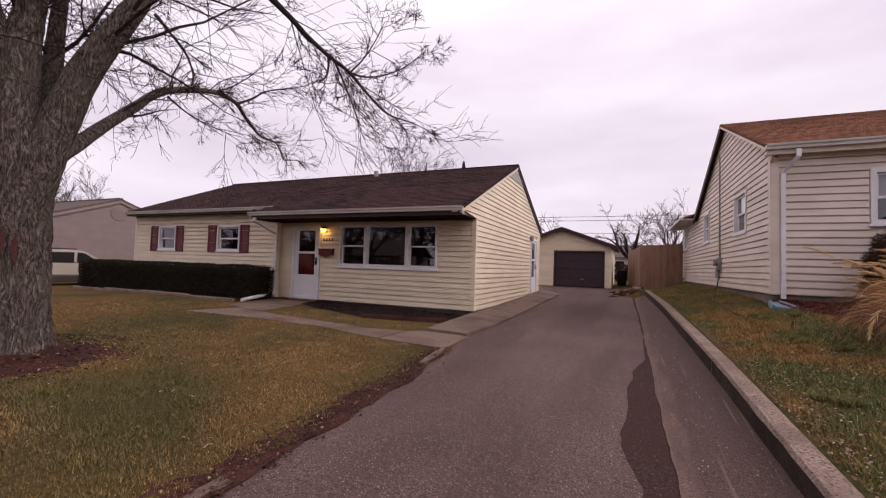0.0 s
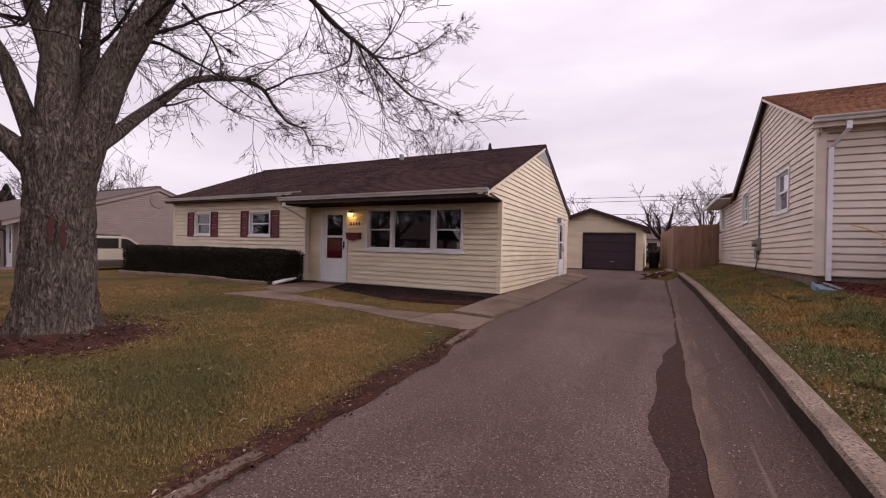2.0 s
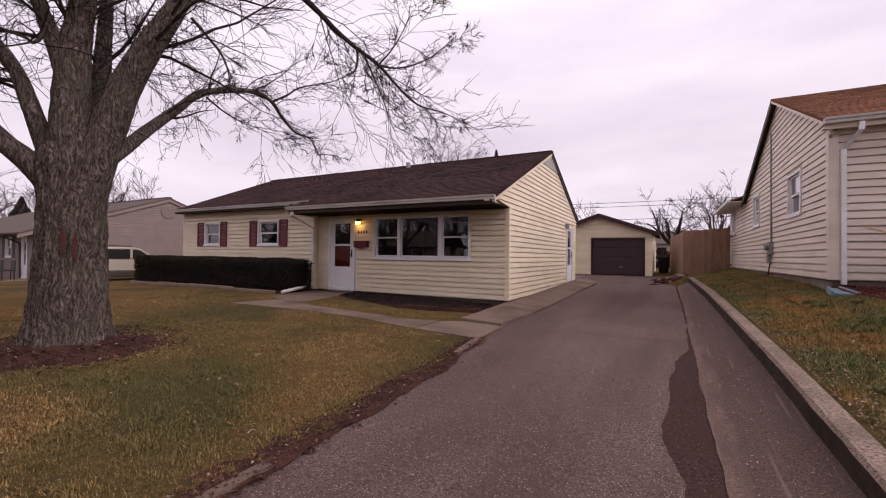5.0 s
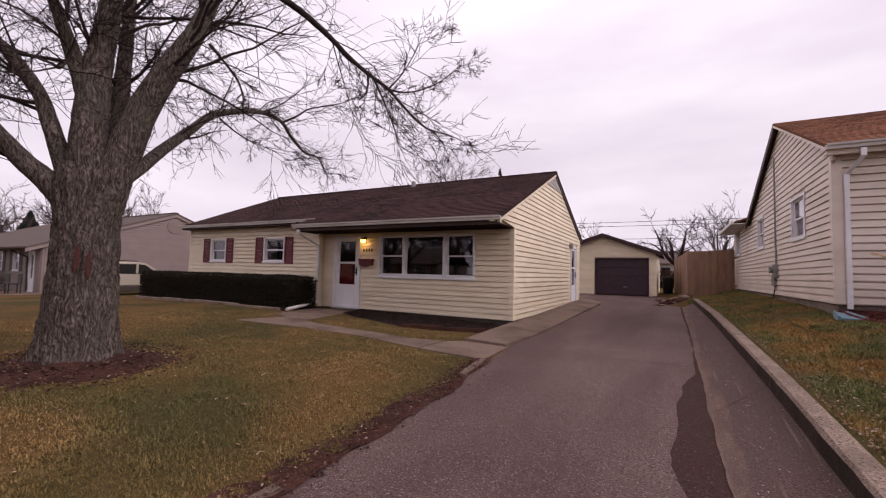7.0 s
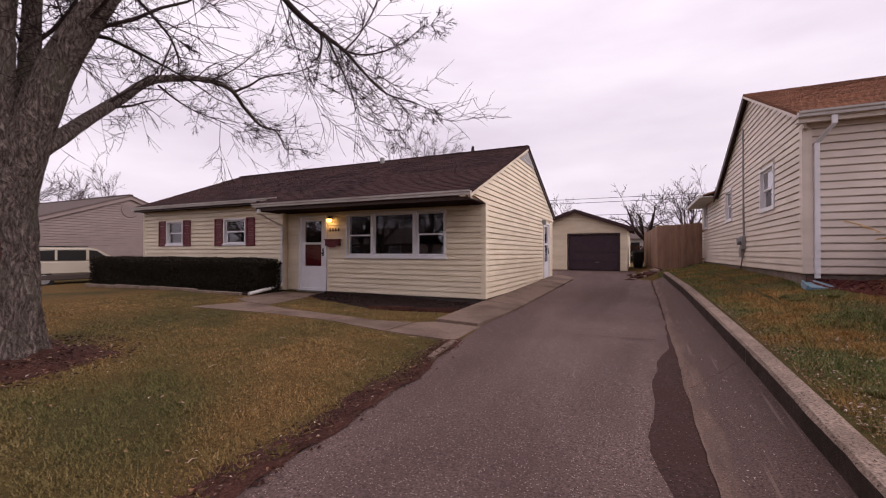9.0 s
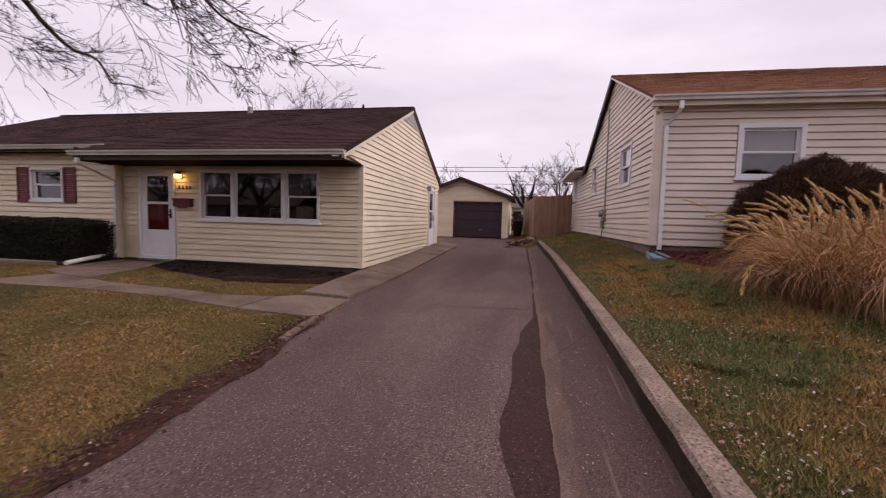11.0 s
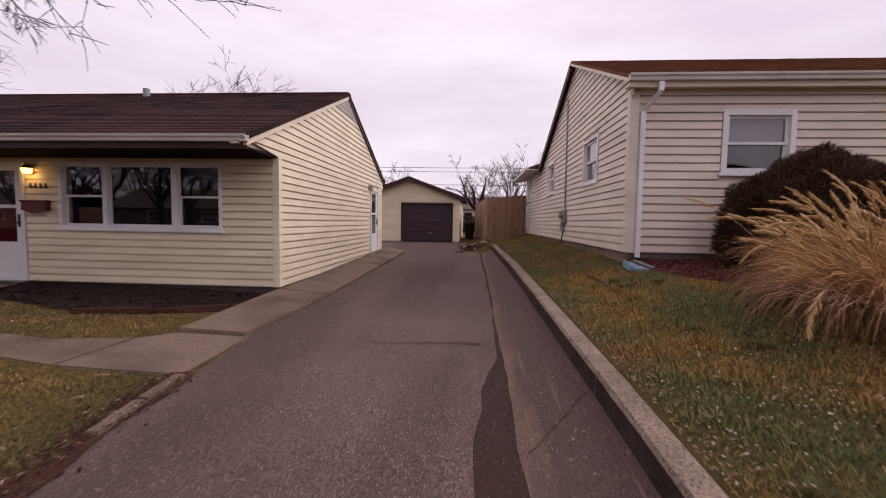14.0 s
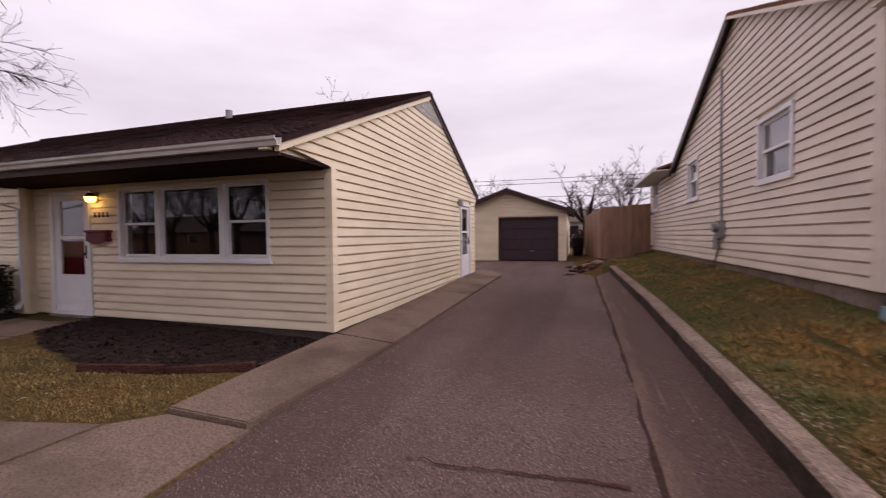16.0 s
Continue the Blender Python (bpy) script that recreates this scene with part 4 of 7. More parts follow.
# roof: decks, shingles, soffits, gutters
EAVE_R, EAVE_L = 9.08, 9.66
xl, xr = XL - 0.12, XR + 0.10
roof = roof_slab(house, "roof", [(XS - 0.05, EAVE_R, roof_z(EAVE_R)), (xr, EAVE_R, roof_z(EAVE_R)), (xr, RIDGE_Y, RIDGE_Z), (xl, RIDGE_Y, RIDGE_Z), (xl, EAVE_L, roof_z(EAVE_L)), (XS - 0.05, EAVE_L, roof_z(EAVE_L))], 0.06, M["roof_brown"], "dark brown shingled roof")
roof_slab(house, "roof_back", [(xl, RIDGE_Y + 0.002, RIDGE_Z), (xr, RIDGE_Y + 0.002, RIDGE_Z), (xr, 18.35, roof_z(18.35)), (xl, 18.35, roof_z(18.35))], 0.06, M["roof_brown"])
vdir = Vector((0, 1, SLOPE)).normalized()
LEN = (RIDGE_Y - EAVE_R) / vdir.y
shingle_roof(roof, (xl, EAVE_R - 0.02, roof_z(EAVE_R - 0.02) + 0.004), (1, 0, 0), vdir, xr - xl, LEN, 0.32, 0.14, M["roof_brown"], M["roof_brown_piece"],
             lambda a, b: a > 9.2 and b < 2.4, 3, skip=lambda a, b: a < XS - 0.05 - xl and b * vdir.y < EAVE_L - EAVE_R)
part("ridge_cap", bx(xl, xr, RIDGE_Y - 0.10, RIDGE_Y + 0.10, RIDGE_Z - 0.03, RIDGE_Z + 0.018, bevel=0.008), M["roof_brown"], roof)
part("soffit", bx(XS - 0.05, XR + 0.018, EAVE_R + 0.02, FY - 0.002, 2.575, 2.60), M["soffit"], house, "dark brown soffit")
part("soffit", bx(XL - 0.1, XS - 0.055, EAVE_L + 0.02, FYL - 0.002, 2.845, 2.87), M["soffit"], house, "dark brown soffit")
part("fascia", bx(XS - 0.05, xr - 0.03, EAVE_R - 0.004, EAVE_R + 0.018, 2.56, roof_z(EAVE_R) - 0.03), M["brown_trim"], house)
part("fascia", bx(XL - 0.1, XS - 0.055, EAVE_L - 0.004, EAVE_L + 0.018, 2.83, roof_z(EAVE_L) - 0.03), M["brown_trim"], house)
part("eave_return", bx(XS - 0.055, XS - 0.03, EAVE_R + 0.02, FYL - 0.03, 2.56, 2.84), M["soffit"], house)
gutter(house, XS - 0.10, xr - 0.0, EAVE_R - 0.006, roof_z(EAVE_R) - 0.008, "off-white aluminium gutter")
gutter(house, xl, XS - 0.15 + 0.35, EAVE_L - 0.006, roof_z(EAVE_L) - 0.008, "off-white aluminium gutter")


def rake(parent, x0, x1, y0, y1, zf, drop, material):
    bm = bmesh.new()
    vs = [bm.verts.new((x, yy, zz)) for x in (x0, x1) for yy, zz in ((y0, zf(y0)), (y1, zf(y1)), (y1, zf(y1) - drop), (y0, zf(y0) - drop))]
    for q in ((0, 1, 2, 3), (7, 6, 5, 4), (0, 4, 5, 1), (1, 5, 6, 2), (2, 6, 7, 3), (3, 7, 4, 0)):
        bm.faces.new([vs[i] for i in q])
    return part("rake_board", bm, material, parent)


rake(house, XR + 0.022, xr - 0.02, EAVE_R - 0.02, RIDGE_Y, lambda q: roof_z(q) - 0.055, 0.09, M["cream"])
rake(house, XR + 0.022, xr - 0.02, RIDGE_Y + 0.002, 18.3, lambda q: roof_z(q) - 0.055, 0.09, M["brown_trim"])
rake(house, xl + 0.02, XL - 0.005, EAVE_L, RIDGE_Y, lambda q: roof_z(q) - 0.06, 0.09, M["offwhite"])
# triangular louvred gable vent
vent = part("gable_vent", Wall(XR + 0.043, 0, 0, 1).new_box(13.15, 14.75, 0.0, 0.006, 4.22, 4.25), M["offwhite"], house, "grey triangular louvred gable vent")
for i in range(9):
    z = 4.25 + i * 0.045
    h = (RIDGE_Z - 0.14 - z) / SLOPE
    if h > 0.05:
        bm = bmesh.new()
        vs = [bm.verts.new(p) for p in ((XR + 0.044, RIDGE_Y - h, z), (XR + 0.044, RIDGE_Y + h, z), (XR + 0.066, RIDGE_Y + h, z - 0.005), (XR + 0.066, RIDGE_Y - h, z - 0.005), (XR + 0.044, RIDGE_Y - h + 0.1, z + 0.036), (XR + 0.044, RIDGE_Y + h - 0.1, z + 0.036))]
        for q in ((0, 1, 2, 3), (3, 2, 5, 4), (0, 4, 5, 1)):
            bm.faces.new([vs[k] for k in q])
        part("slat", bm, M["offwhite"], vent)
pipe("vent_pipe", [(-8.6, 13.6, 4.6), (-8.6, 13.6, 4.82)], 0.08, M["meter"], house, 12)

# front windows: two double-hung sashes either side of a fixed pane in one frame
win = part("window", south.ring(U(-7.43), U(-4.495), 1.355, 2.505, 0.048, -0.07, 0.058), M["white"], house, "wide white triple window with dark panes")
part("sill", south.new_box(U(-7.47), U(-4.455), -0.02, 0.088, 1.318, 1.354), M["white"], win)
for a, b in ((-6.635, -6.545), (-5.385, -5.295)):
    part("mullion", south.new_box(U(a), U(b), -0.06, 0.046, 1.404, 2.456), M["white"], win)
for a, b, kind in ((-7.381, -6.637, "h"), (-6.543, -5.387, "f"), (-5.293, -4.544, "h")):
    spans = ((1.90, 2.455, 0.0), (1.405, 1.94, -0.03)) if kind == "h" else ((1.405, 2.455, 0.0),)
    for z0, z1, d in spans:
        part("sash", south.ring(U(a), U(b), z0, z1, 0.035, d - 0.03, d), M["white"], win)
        pane = part("pane", south.new_box(U(a) + 0.03, U(b) - 0.03, d - 0.018, d - 0.014, z0 + 0.03, z1 - 0.03), M["glass"], win)
        pane.visible_shadow = False

for h in hl:
    south_left.double_hung(house, h[0] + 0.03, h[1] - 0.03, h[2] + 0.02, h[3] - 0.03, casing=0.05, label="small white double-hung window between shutters")
    for a in (h[0] - 0.05 - 0.37, h[1] + 0.05):
        s = part("shutter", south_left.ring(a, a + 0.36, h[2] - 0.06, h[3] + 0.03, 0.05, 0.03, 0.062), M["maroon"], house, "maroon louvred shutter")
        n = 14
        for i in range(n):
            z = h[2] - 0.01 + (h[3] - h[2] - 0.02) * i / n
            bm = bmesh.new()
            vs = [bm.verts.new(south_left.at(uu, dd, zz)) for uu, dd, zz in ((a + 0.05, 0.041, z), (a + 0.31, 0.041, z), (a + 0.31, 0.058, z), (a + 0.05, 0.058, z), (a + 0.05, 0.041, z + 0.05), (a + 0.31, 0.041, z + 0.05))]
            for q in ((0, 1, 2, 3), (3, 2, 5, 4), (0, 4, 5, 1)):
                bm.faces.new([vs[k] for k in q])
            part("slat", bm, M["maroon"], s)


def storm_door(parent, w, u0, u1, z0, z1, inner, label):
    """A storm door with two lights over a kick panel, and the house door behind it."""
    d = part("door", w.ring(u0 - 0.07, u1 + 0.07, z0 - 0.05, z1 + 0.07, 0.07, -0.06, 0.06), M["white"], parent, label)
    h = z1 - z0
    zk, zm = z0 + h * 0.32, z0 + h * 0.64
    st = 0.13 if u1 - u0 > 0.8 else 0.15
    bm = bmesh.new()
    w.box(bm, u0, u1, -0.02, 0.02, z0, zk)
    w.box(bm, u0, u0 + st, -0.02, 0.02, zk, z1)
    w.box(bm, u1 - st, u1, -0.02, 0.02, zk, z1)
    w.box(bm, u0 + st, u1 - st, -0.02, 0.02, z1 - 0.08, z1)
    w.box(bm, u0 + st, u1 - st, -0.02, 0.02, zm - 0.03, zm + 0.03)
    part("door_leaf", bm, M["white"], d)
    for a, b in ((zk, zm - 0.03), (zm + 0.03, z1 - 0.08)):
        pane = part("pane", w.new_box(u0 + st, u1 - st, -0.004, 0.0, a, b), M["glass"], d)
        pane.visible_shadow = False
    part("inner_door", w.new_box(u0, u1, -0.075, -0.045, z0, z1), inner, d, "red inner door" if inner is M["red_door"] else "")
    part("screen", w.new_box(u0 + st - 0.02, u1 - st + 0.02, -0.03, -0.026, zm, z1 - 0.06), M["screen"], d, "dark insect screen")
    hb = bmesh.new()
    w.box(hb, u1 - 0.09, u1 - 0.05, 0.02, 0.035, z0 + h * 0.46, z0 + h * 0.57)
    w.box(hb, u1 - 0.085, u1 - 0.06, 0.035, 0.075, z0 + h * 0.49, z0 + h * 0.505)
    w.box(hb, u1 - 0.13, u1 - 0.06, 0.06, 0.075, z0 + h * 0.49, z0 + h * 0.505)
    part("door_handle", hb, M["black"], d, "black lever handle")
    part("threshold", w.new_box(u0 - 0.09, u1 + 0.09, -0.02, 0.10, z0 - 0.09, z0 - 0.051), M["steel"], d)


storm_door(house, south, U(-9.00), U(-8.15), 0.47, 2.42, M["red_door"], "white storm door with red inner door behind")
storm_door(house, east, 16.48, 17.36, 0.50, 2.52, M["white"], "white side storm door")
part("door_step", bx(-9.2, -7.98, 9.73, 10.12, 0.2, 0.375, bevel=0.015), M["concrete"], house, "concrete door step")

# wall lantern, number bars, mailbox beside the door
lamp = thing("wall_lantern", (-7.93, 10.1, 2.3), "lit brass wall lantern beside the front door", "wall lamp")
bm = bmesh.new()
south.box(bm, U(-7.97), U(-7.87), 0.02, 0.058, 2.27, 2.45, bevel=0.01)
south.box(bm, U(-7.945), U(-7.895), 0.045, 0.13, 2.40, 2.43, bevel=0.008)
part("bracket", bm, M["brass"], lamp)
bm = bmesh.new()
bmesh.ops.create_cone(bm, cap_ends=True, segments=12, radius1=0.085, radius2=0.03, depth=0.06, matrix=Matrix.Translation((-7.92, FY - 0.13, 2.405)))
part("cap", bm, M["black"], lamp)
bm = bmesh.new()
bmesh.ops.create_cone(bm, cap_ends=True, segments=12, radius1=0.058, radius2=0.08, depth=0.085, matrix=Matrix.Translation((-7.92, FY - 0.13, 2.328)))
glow = bpy.data.materials.new("lit_lamp_glass")
glow.use_nodes = True
gb = glow.node_tree.nodes["Principled BSDF"]
gb.inputs["Base Color"].default_value = (0.9, 0.7, 0.3, 1)
gb.inputs["Emission Color"].default_value, gb.inputs["Emission Strength"].default_value = (1.0, 0.60, 0.14, 1), 5.0
part("shade", bm, glow, lamp, "glowing amber glass shade")
bulb = new("lantern_bulb", bpy.data.lights.new("lantern_bulb", "POINT"))
bulb.data.energy, bulb.data.color, bulb.data.shadow_soft_size = 0.9, (1.0, 0.55, 0.16), 0.05
bulb.location = (-7.92, FY - 0.16, 2.23)

sign = thing("house_number", (-7.82, 10.1, 2.08), "four small dark house numerals on the siding", "house number")
for i in range(4):
    x = -7.98 + 0.095 * i
    bm = bmesh.new()
    south.box(bm, U(x), U(x + 0.042), 0.030, 0.047, 2.04, 2.125)
    part("numeral", bm, M["brown_trim"], sign)

mail = thing("mailbox", (-7.85, 10.1, 1.62), "maroon wall mailbox with a scalloped lower edge", "mailbox")
bm = bmesh.new()
south.box(bm, U(-8.07), U(-7.60), 0.02, 0.13, 1.65, 1.80, bevel=0.012)
part("mailbox_body", bm, M["maroon"], mail)
bm = bmesh.new()
n = 16
vs = []
for d in (0.12, 0.134):
    vs.append([bm.verts.new(south.at(U(-8.06 + 0.45 * i / n), d, 1.655 - (0.05 * math.sin(math.pi * i / n) if 2 < i < n - 2 else 0.0))) for i in range(n + 1)] + [bm.verts.new(south.at(U(-7.61), d, 1.70)), bm.verts.new(south.at(U(-8.06), d, 1.70))])
bm.faces.new(vs[0]), bm.faces.new(vs[1])
k = len(vs[0])
for i in range(k):
    bm.faces.new((vs[0][i], vs[0][(i + 1) % k], vs[1][(i + 1) % k], vs[1][i]))
part("scalloped_apron", bm, M["maroon"], mail)
part("lid", south.new_box(U(-8.085), U(-7.585), 0.018, 0.145, 1.795, 1.83, bevel=0.008), M["maroon"], mail)

side_lamp = thing("side_lantern", (XR, 16.2, 2.5), "dark wall lantern beside the side door", "wall lamp")
part("bracket", east.new_box(16.14, 16.22, 0.02, 0.05, 2.52, 2.66, bevel=0.006), M["black"], side_lamp)
part("shade", east.new_box(16.12, 16.24, 0.05, 0.17, 2.48, 2.66, bevel=0.02), M["steel"], side_lamp)

# downspout with its kick-out across the bed
square_pipe("downspout", [(-9.42, 9.02, 2.60), (-9.42, 9.02, 2.50), (-9.50, 9.9, 2.20), (-9.50, 9.90, 2.10), (-9.50, 9.90, 0.64), (-9.47, 9.82, 0.55)], 0.075, 0.06, M["offwhite"], house, "off-white aluminium downspout")
pipe("downspout_extension", [(-9.46, 9.84, 0.55), (-9.36, 9.3, 0.49), (-9.20, 8.55, 0.43)], 0.045, M["offwhite"], house, 8, "white downspout extension on the bed")


# ---- neighbouring house up the bank ----
NX, NY, NB = 2.17, 10.09, 1.141
N_RIDGE_Y, N_RIDGE_Z, N_SLOPE = 13.85, 5.47, 0.42
NXE = 14.5


def n_roof(y):
    return N_RIDGE_Z - N_SLOPE * abs(y - N_RIDGE_Y)


neigh = thing("neighbour_house", (8, 15, 0.85), "tan-sided bungalow with rust-brown shingle roof on a low bank", "house")
nf = Wall(NX, NY, 1, 0)
ns = Wall(NX, 0, 0, -1)
nfh = [(3.56 - NX, 4.50 - NX, 2.40, 3.27)]
nwf = nf.panel(neigh, 0, NXE - NX, NB - 0.02, 3.70, nfh, M["tan"], name="wall_front")
nf.siding(nwf, NB, 3.68, lambda z: (0.07, NXE - NX), [(3.49 - NX, 4.57 - NX, 2.33, 3.34)], M["tan"])
nsh = [(-12.75, -11.72, 2.42, 3.30), (-17.02, -16.08, 2.48, 3.38), (-21.9, -21.05, 2.50, 3.50)]


def n_span(z):
    if z < 3.55:
        return -22.72, -NY - 0.07
    h = (N_RIDGE_Z - 0.08 - z) / N_SLOPE
    return -min(N_RIDGE_Y + h, 18.55), -max(N_RIDGE_Y - h, NY - 0.12)


nws = ns.panel(neigh, -22.75, -NY - 0.141, NB - 0.02, 3.55, nsh, M["tan"], name="wall_side", top=lambda u: n_roof(-u) - 0.1 if -u < 18.4 else 3.5)
ns.siding(nws, NB, 5.36, n_span, [(h[0] - 0.06, h[1] + 0.06, h[2] - 0.03, h[3] + 0.06) for h in nsh], M["tan"])
part("corner_post", bx(NX - 0.048, NX + 0.09, NY - 0.048, NY + 0.09, NB - 0.01, 3.62, bevel=0.004), M["tan"], neigh, "tan corner trim")
part("wall_back", bx(NX, NXE, 22.75, 22.9, NB, 3.5), M["tan"], neigh)
part("wall_far", bx(NXE, NXE + 0.14, NY, 22.9, NB, 3.7), M["tan"], neigh)
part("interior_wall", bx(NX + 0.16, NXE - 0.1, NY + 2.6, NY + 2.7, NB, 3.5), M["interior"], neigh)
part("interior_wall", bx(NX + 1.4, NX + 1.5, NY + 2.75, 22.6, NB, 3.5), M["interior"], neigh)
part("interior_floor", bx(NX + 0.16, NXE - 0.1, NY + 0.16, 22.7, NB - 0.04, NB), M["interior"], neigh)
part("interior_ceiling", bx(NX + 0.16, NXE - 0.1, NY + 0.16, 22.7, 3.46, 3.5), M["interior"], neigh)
# block foundation in separate stones
fnd = part("foundation", bx(NX + 0.035, NXE, NY + 0.035, NY + 0.2, 0.5, NB - 0.025), M["foundation"], neigh, "grey block foundation")
part("foundation", bx(NX + 0.035, NX + 0.2, NY + 0.201, 22.7, 0.5, NB - 0.025), M["foundation"], neigh)
yy = NY + 0.02
rnd = random.Random(5)
while yy < 22.4:
    part("block", bx(NX + 0.012, NX + 0.036, yy, yy + 0.385, 0.72, NB - 0.03, bevel=0.006), M["foundation"], fnd)
    yy += 0.398
xx = NX + 0.03
while xx < 6.2:
    part("block", bx(xx, xx + 0.385, NY + 0.012, NY + 0.036, 0.72, NB - 0.03, bevel=0.006), M["foundation"], fnd)
    xx += 0.398
# roof
NE = NY - 0.22
nxl = NX - 0.16
nroof = roof_slab(neigh, "roof", [(nxl, NE, n_roof(NE)), (NXE + 0.3, NE, n_roof(NE)), (NXE + 0.3, N_RIDGE_Y, N_RIDGE_Z), (nxl, N_RIDGE_Y, N_RIDGE_Z)], 0.05, M["roof_orange"], "rust-brown shingled roof")
roof_slab(neigh, "roof_back", [(nxl, N_RIDGE_Y + 0.002, N_RIDGE_Z), (NXE + 0.3, N_RIDGE_Y + 0.002, N_RIDGE_Z), (NXE + 0.3, 18.6, n_roof(18.6)), (nxl, 18.6, n_roof(18.6))], 0.05, M["roof_orange"])
nv = Vector((0, 1, N_SLOPE)).normalized()
shingle_roof(nroof, (nxl, NE - 0.02, n_roof(NE - 0.02) + 0.004), (1, 0, 0), nv, NXE + 0.3 - nxl, (N_RIDGE_Y - NE) / nv.y, 0.30, 0.14, M["roof_orange"], M["roof_orange_piece"], lambda a, b: a < 4.6 and b < 2.9, 9)
rake(neigh, nxl - 0.004, nxl + 0.03, NE, N_RIDGE_Y, lambda q: n_roof(q) - 0.045, 0.055, M["tan"])
rake(neigh, nxl - 0.004, nxl + 0.03, N_RIDGE_Y + 0.002, 18.6, lambda q: n_roof(q) - 0.045, 0.15, M["brown_trim"])
rake(neigh, nxl + 0.032, NX - 0.03, N_RIDGE_Y - 1.3, N_RIDGE_Y, lambda q: n_roof(q) - 0.06, 0.03, M["brown_trim"])
rake(neigh, nxl + 0.032, NX - 0.03, N_RIDGE_Y + 0.002, 18.6, lambda q: n_roof(q) - 0.06, 0.03, M["brown_trim"])
part("soffit", bx(NX - 0.14, NXE, NE + 0.02, NY - 0.032, 3.64, 3.66), M["tan"], neigh)
part("fascia", bx(NX - 0.14, NXE + 0.3, NE - 0.004, NE + 0.016, 3.62, n_roof(NE) - 0.03), M["tan"], neigh)
gutter(neigh, nxl + 0.0, NXE + 0.3, NE - 0.006, n_roof(NE) - 0.005, "off-white eaves gutter")
# rear wing with its own low eave over the side wall
roof_slab(neigh, "rear_roof", [(NX - 0.5, 18.62, 3.56), (NX + 4.0, 18.62, 5.0), (NX + 4.0, 23.1, 5.0), (NX - 0.5, 23.1, 3.56)], 0.05, M["roof_orange"])
part("rear_soffit", bx(NX - 0.46, NX - 0.032, 18.5, 23.0, 3.46, 3.49), M["offwhite"], neigh)
part("rear_gutter", bx(NX - 0.59, NX - 0.49, 18.5, 23.1, 3.44, 3.56, bevel=0.02), M["offwhite"], neigh, "off-white rear gutter")
for h in nsh:
    ns.double_hung(neigh, h[0] + 0.02, h[1] - 0.02, h[2] + 0.02, h[3] - 0.02, casing=0.06, blind=True, label="white double-hung window with shade half drawn")
nf.double_hung(neigh, nfh[0][0] + 0.02, nfh[0][1] - 0.02, nfh[0][2] + 0.02, nfh[0][3] - 0.02, casing=0.08, blind=True, label="white double-hung front window with pale shade")
square_pipe("downspout", [(NX + 0.30, NE - 0.06, 3.68), (NX + 0.30, NE - 0.06, 3.55), (NX + 0.14, NY - 0.07, 3.30), (NX + 0.14, NY - 0.07, 3.2), (NX + 0.14, NY - 0.07, 1.06)], 0.068, 0.055, M["white"], neigh, "white downspout at the house corner")
part("downspout_shoe", bx(NX + 0.10, NX + 0.18, NY - 0.12, NY - 0.03, 0.98, 1.06), M["black"], neigh)
for px, py, h, r in ((8.9, 15.6, 0.3, 0.06), (9.9, 15.1, 0.25, 0.11), (8.6, 15.5, 0.22, 0.05)):
    pipe("vent_pipe", [(px, py, n_roof(py) - 0.1), (px, py, N_RIDGE_Z + h)], r, M["brown_trim"], neigh, 10)

meter = thing("electric_meter", (NX - 0.1, 14.4, 1.4), "grey electric meter box with conduit on the siding", "electric meter")
part("meter_box", bx(NX - 0.13, NX - 0.02, 14.22, 14.50, 1.58, 1.92, bevel=0.012), M["meter"], meter)
bm = bmesh.new()
bmesh.ops.create_cone(bm, cap_ends=True, segments=16, radius1=0.09, radius2=0.08, depth=0.09, matrix=Matrix.Translation((NX - 0.17, 14.36, 1.78)) @ Matrix.Rotation(radians(90), 4, "Y"))
part("meter_dial", bm, M["steel"], meter)
part("lower_box", bx(NX - 0.11, NX - 0.02, 14.45, 14.72, 1.36, 1.62, bevel=0.012), M["meter"], meter)
pipe("conduit", [(NX - 0.06, 14.36, 1.92), (NX - 0.06, 14.40, 2.4), (NX - 0.05, 14.44, 3.2), (NX - 0.05, 14.45, 4.75)], 0.024, M["meter"], meter, 8)
pipe("conduit", [(NX - 0.05, 14.6, 1.36), (NX - 0.05, 14.75, 1.15), (NX - 0.02, 15.1, 0.9)], 0.014, M["black"], meter, 6)

splash = thing("splash_block", (NX + 0.0, 9.4, lawn_right(NX, 9.4)), "pale blue plastic splash block under the downspout", "splash block")
zb = lawn_right(2.1, 9.4) + 0.025
bm = bmesh.new()
prof = ((9.93, 0.085, 0.10), (9.75, 0.11, 0.085), (9.55, 0.14, 0.065), (9.38, 0.165, 0.045))
rows = []
for yv, hw, hh in prof:
    rows.append([bm.verts.new((2.16 + dx, yv, zb + dz)) for dx, dz in ((-hw - 0.015, -0.02), (-hw, hh), (-hw + 0.02, hh), (-hw + 0.035, hh - 0.03), (hw - 0.035, hh - 0.03), (hw - 0.02, hh), (hw, hh), (hw + 0.015, -0.02))])
for a, b in zip(rows, rows[1:]):
    for i in range(7):
        bm.faces.new((a[i], a[i + 1], b[i + 1], b[i]))
bm.faces.new(rows[0]), bm.faces.new(rows[-1])
part("trough", bm, M["splash"], splash)

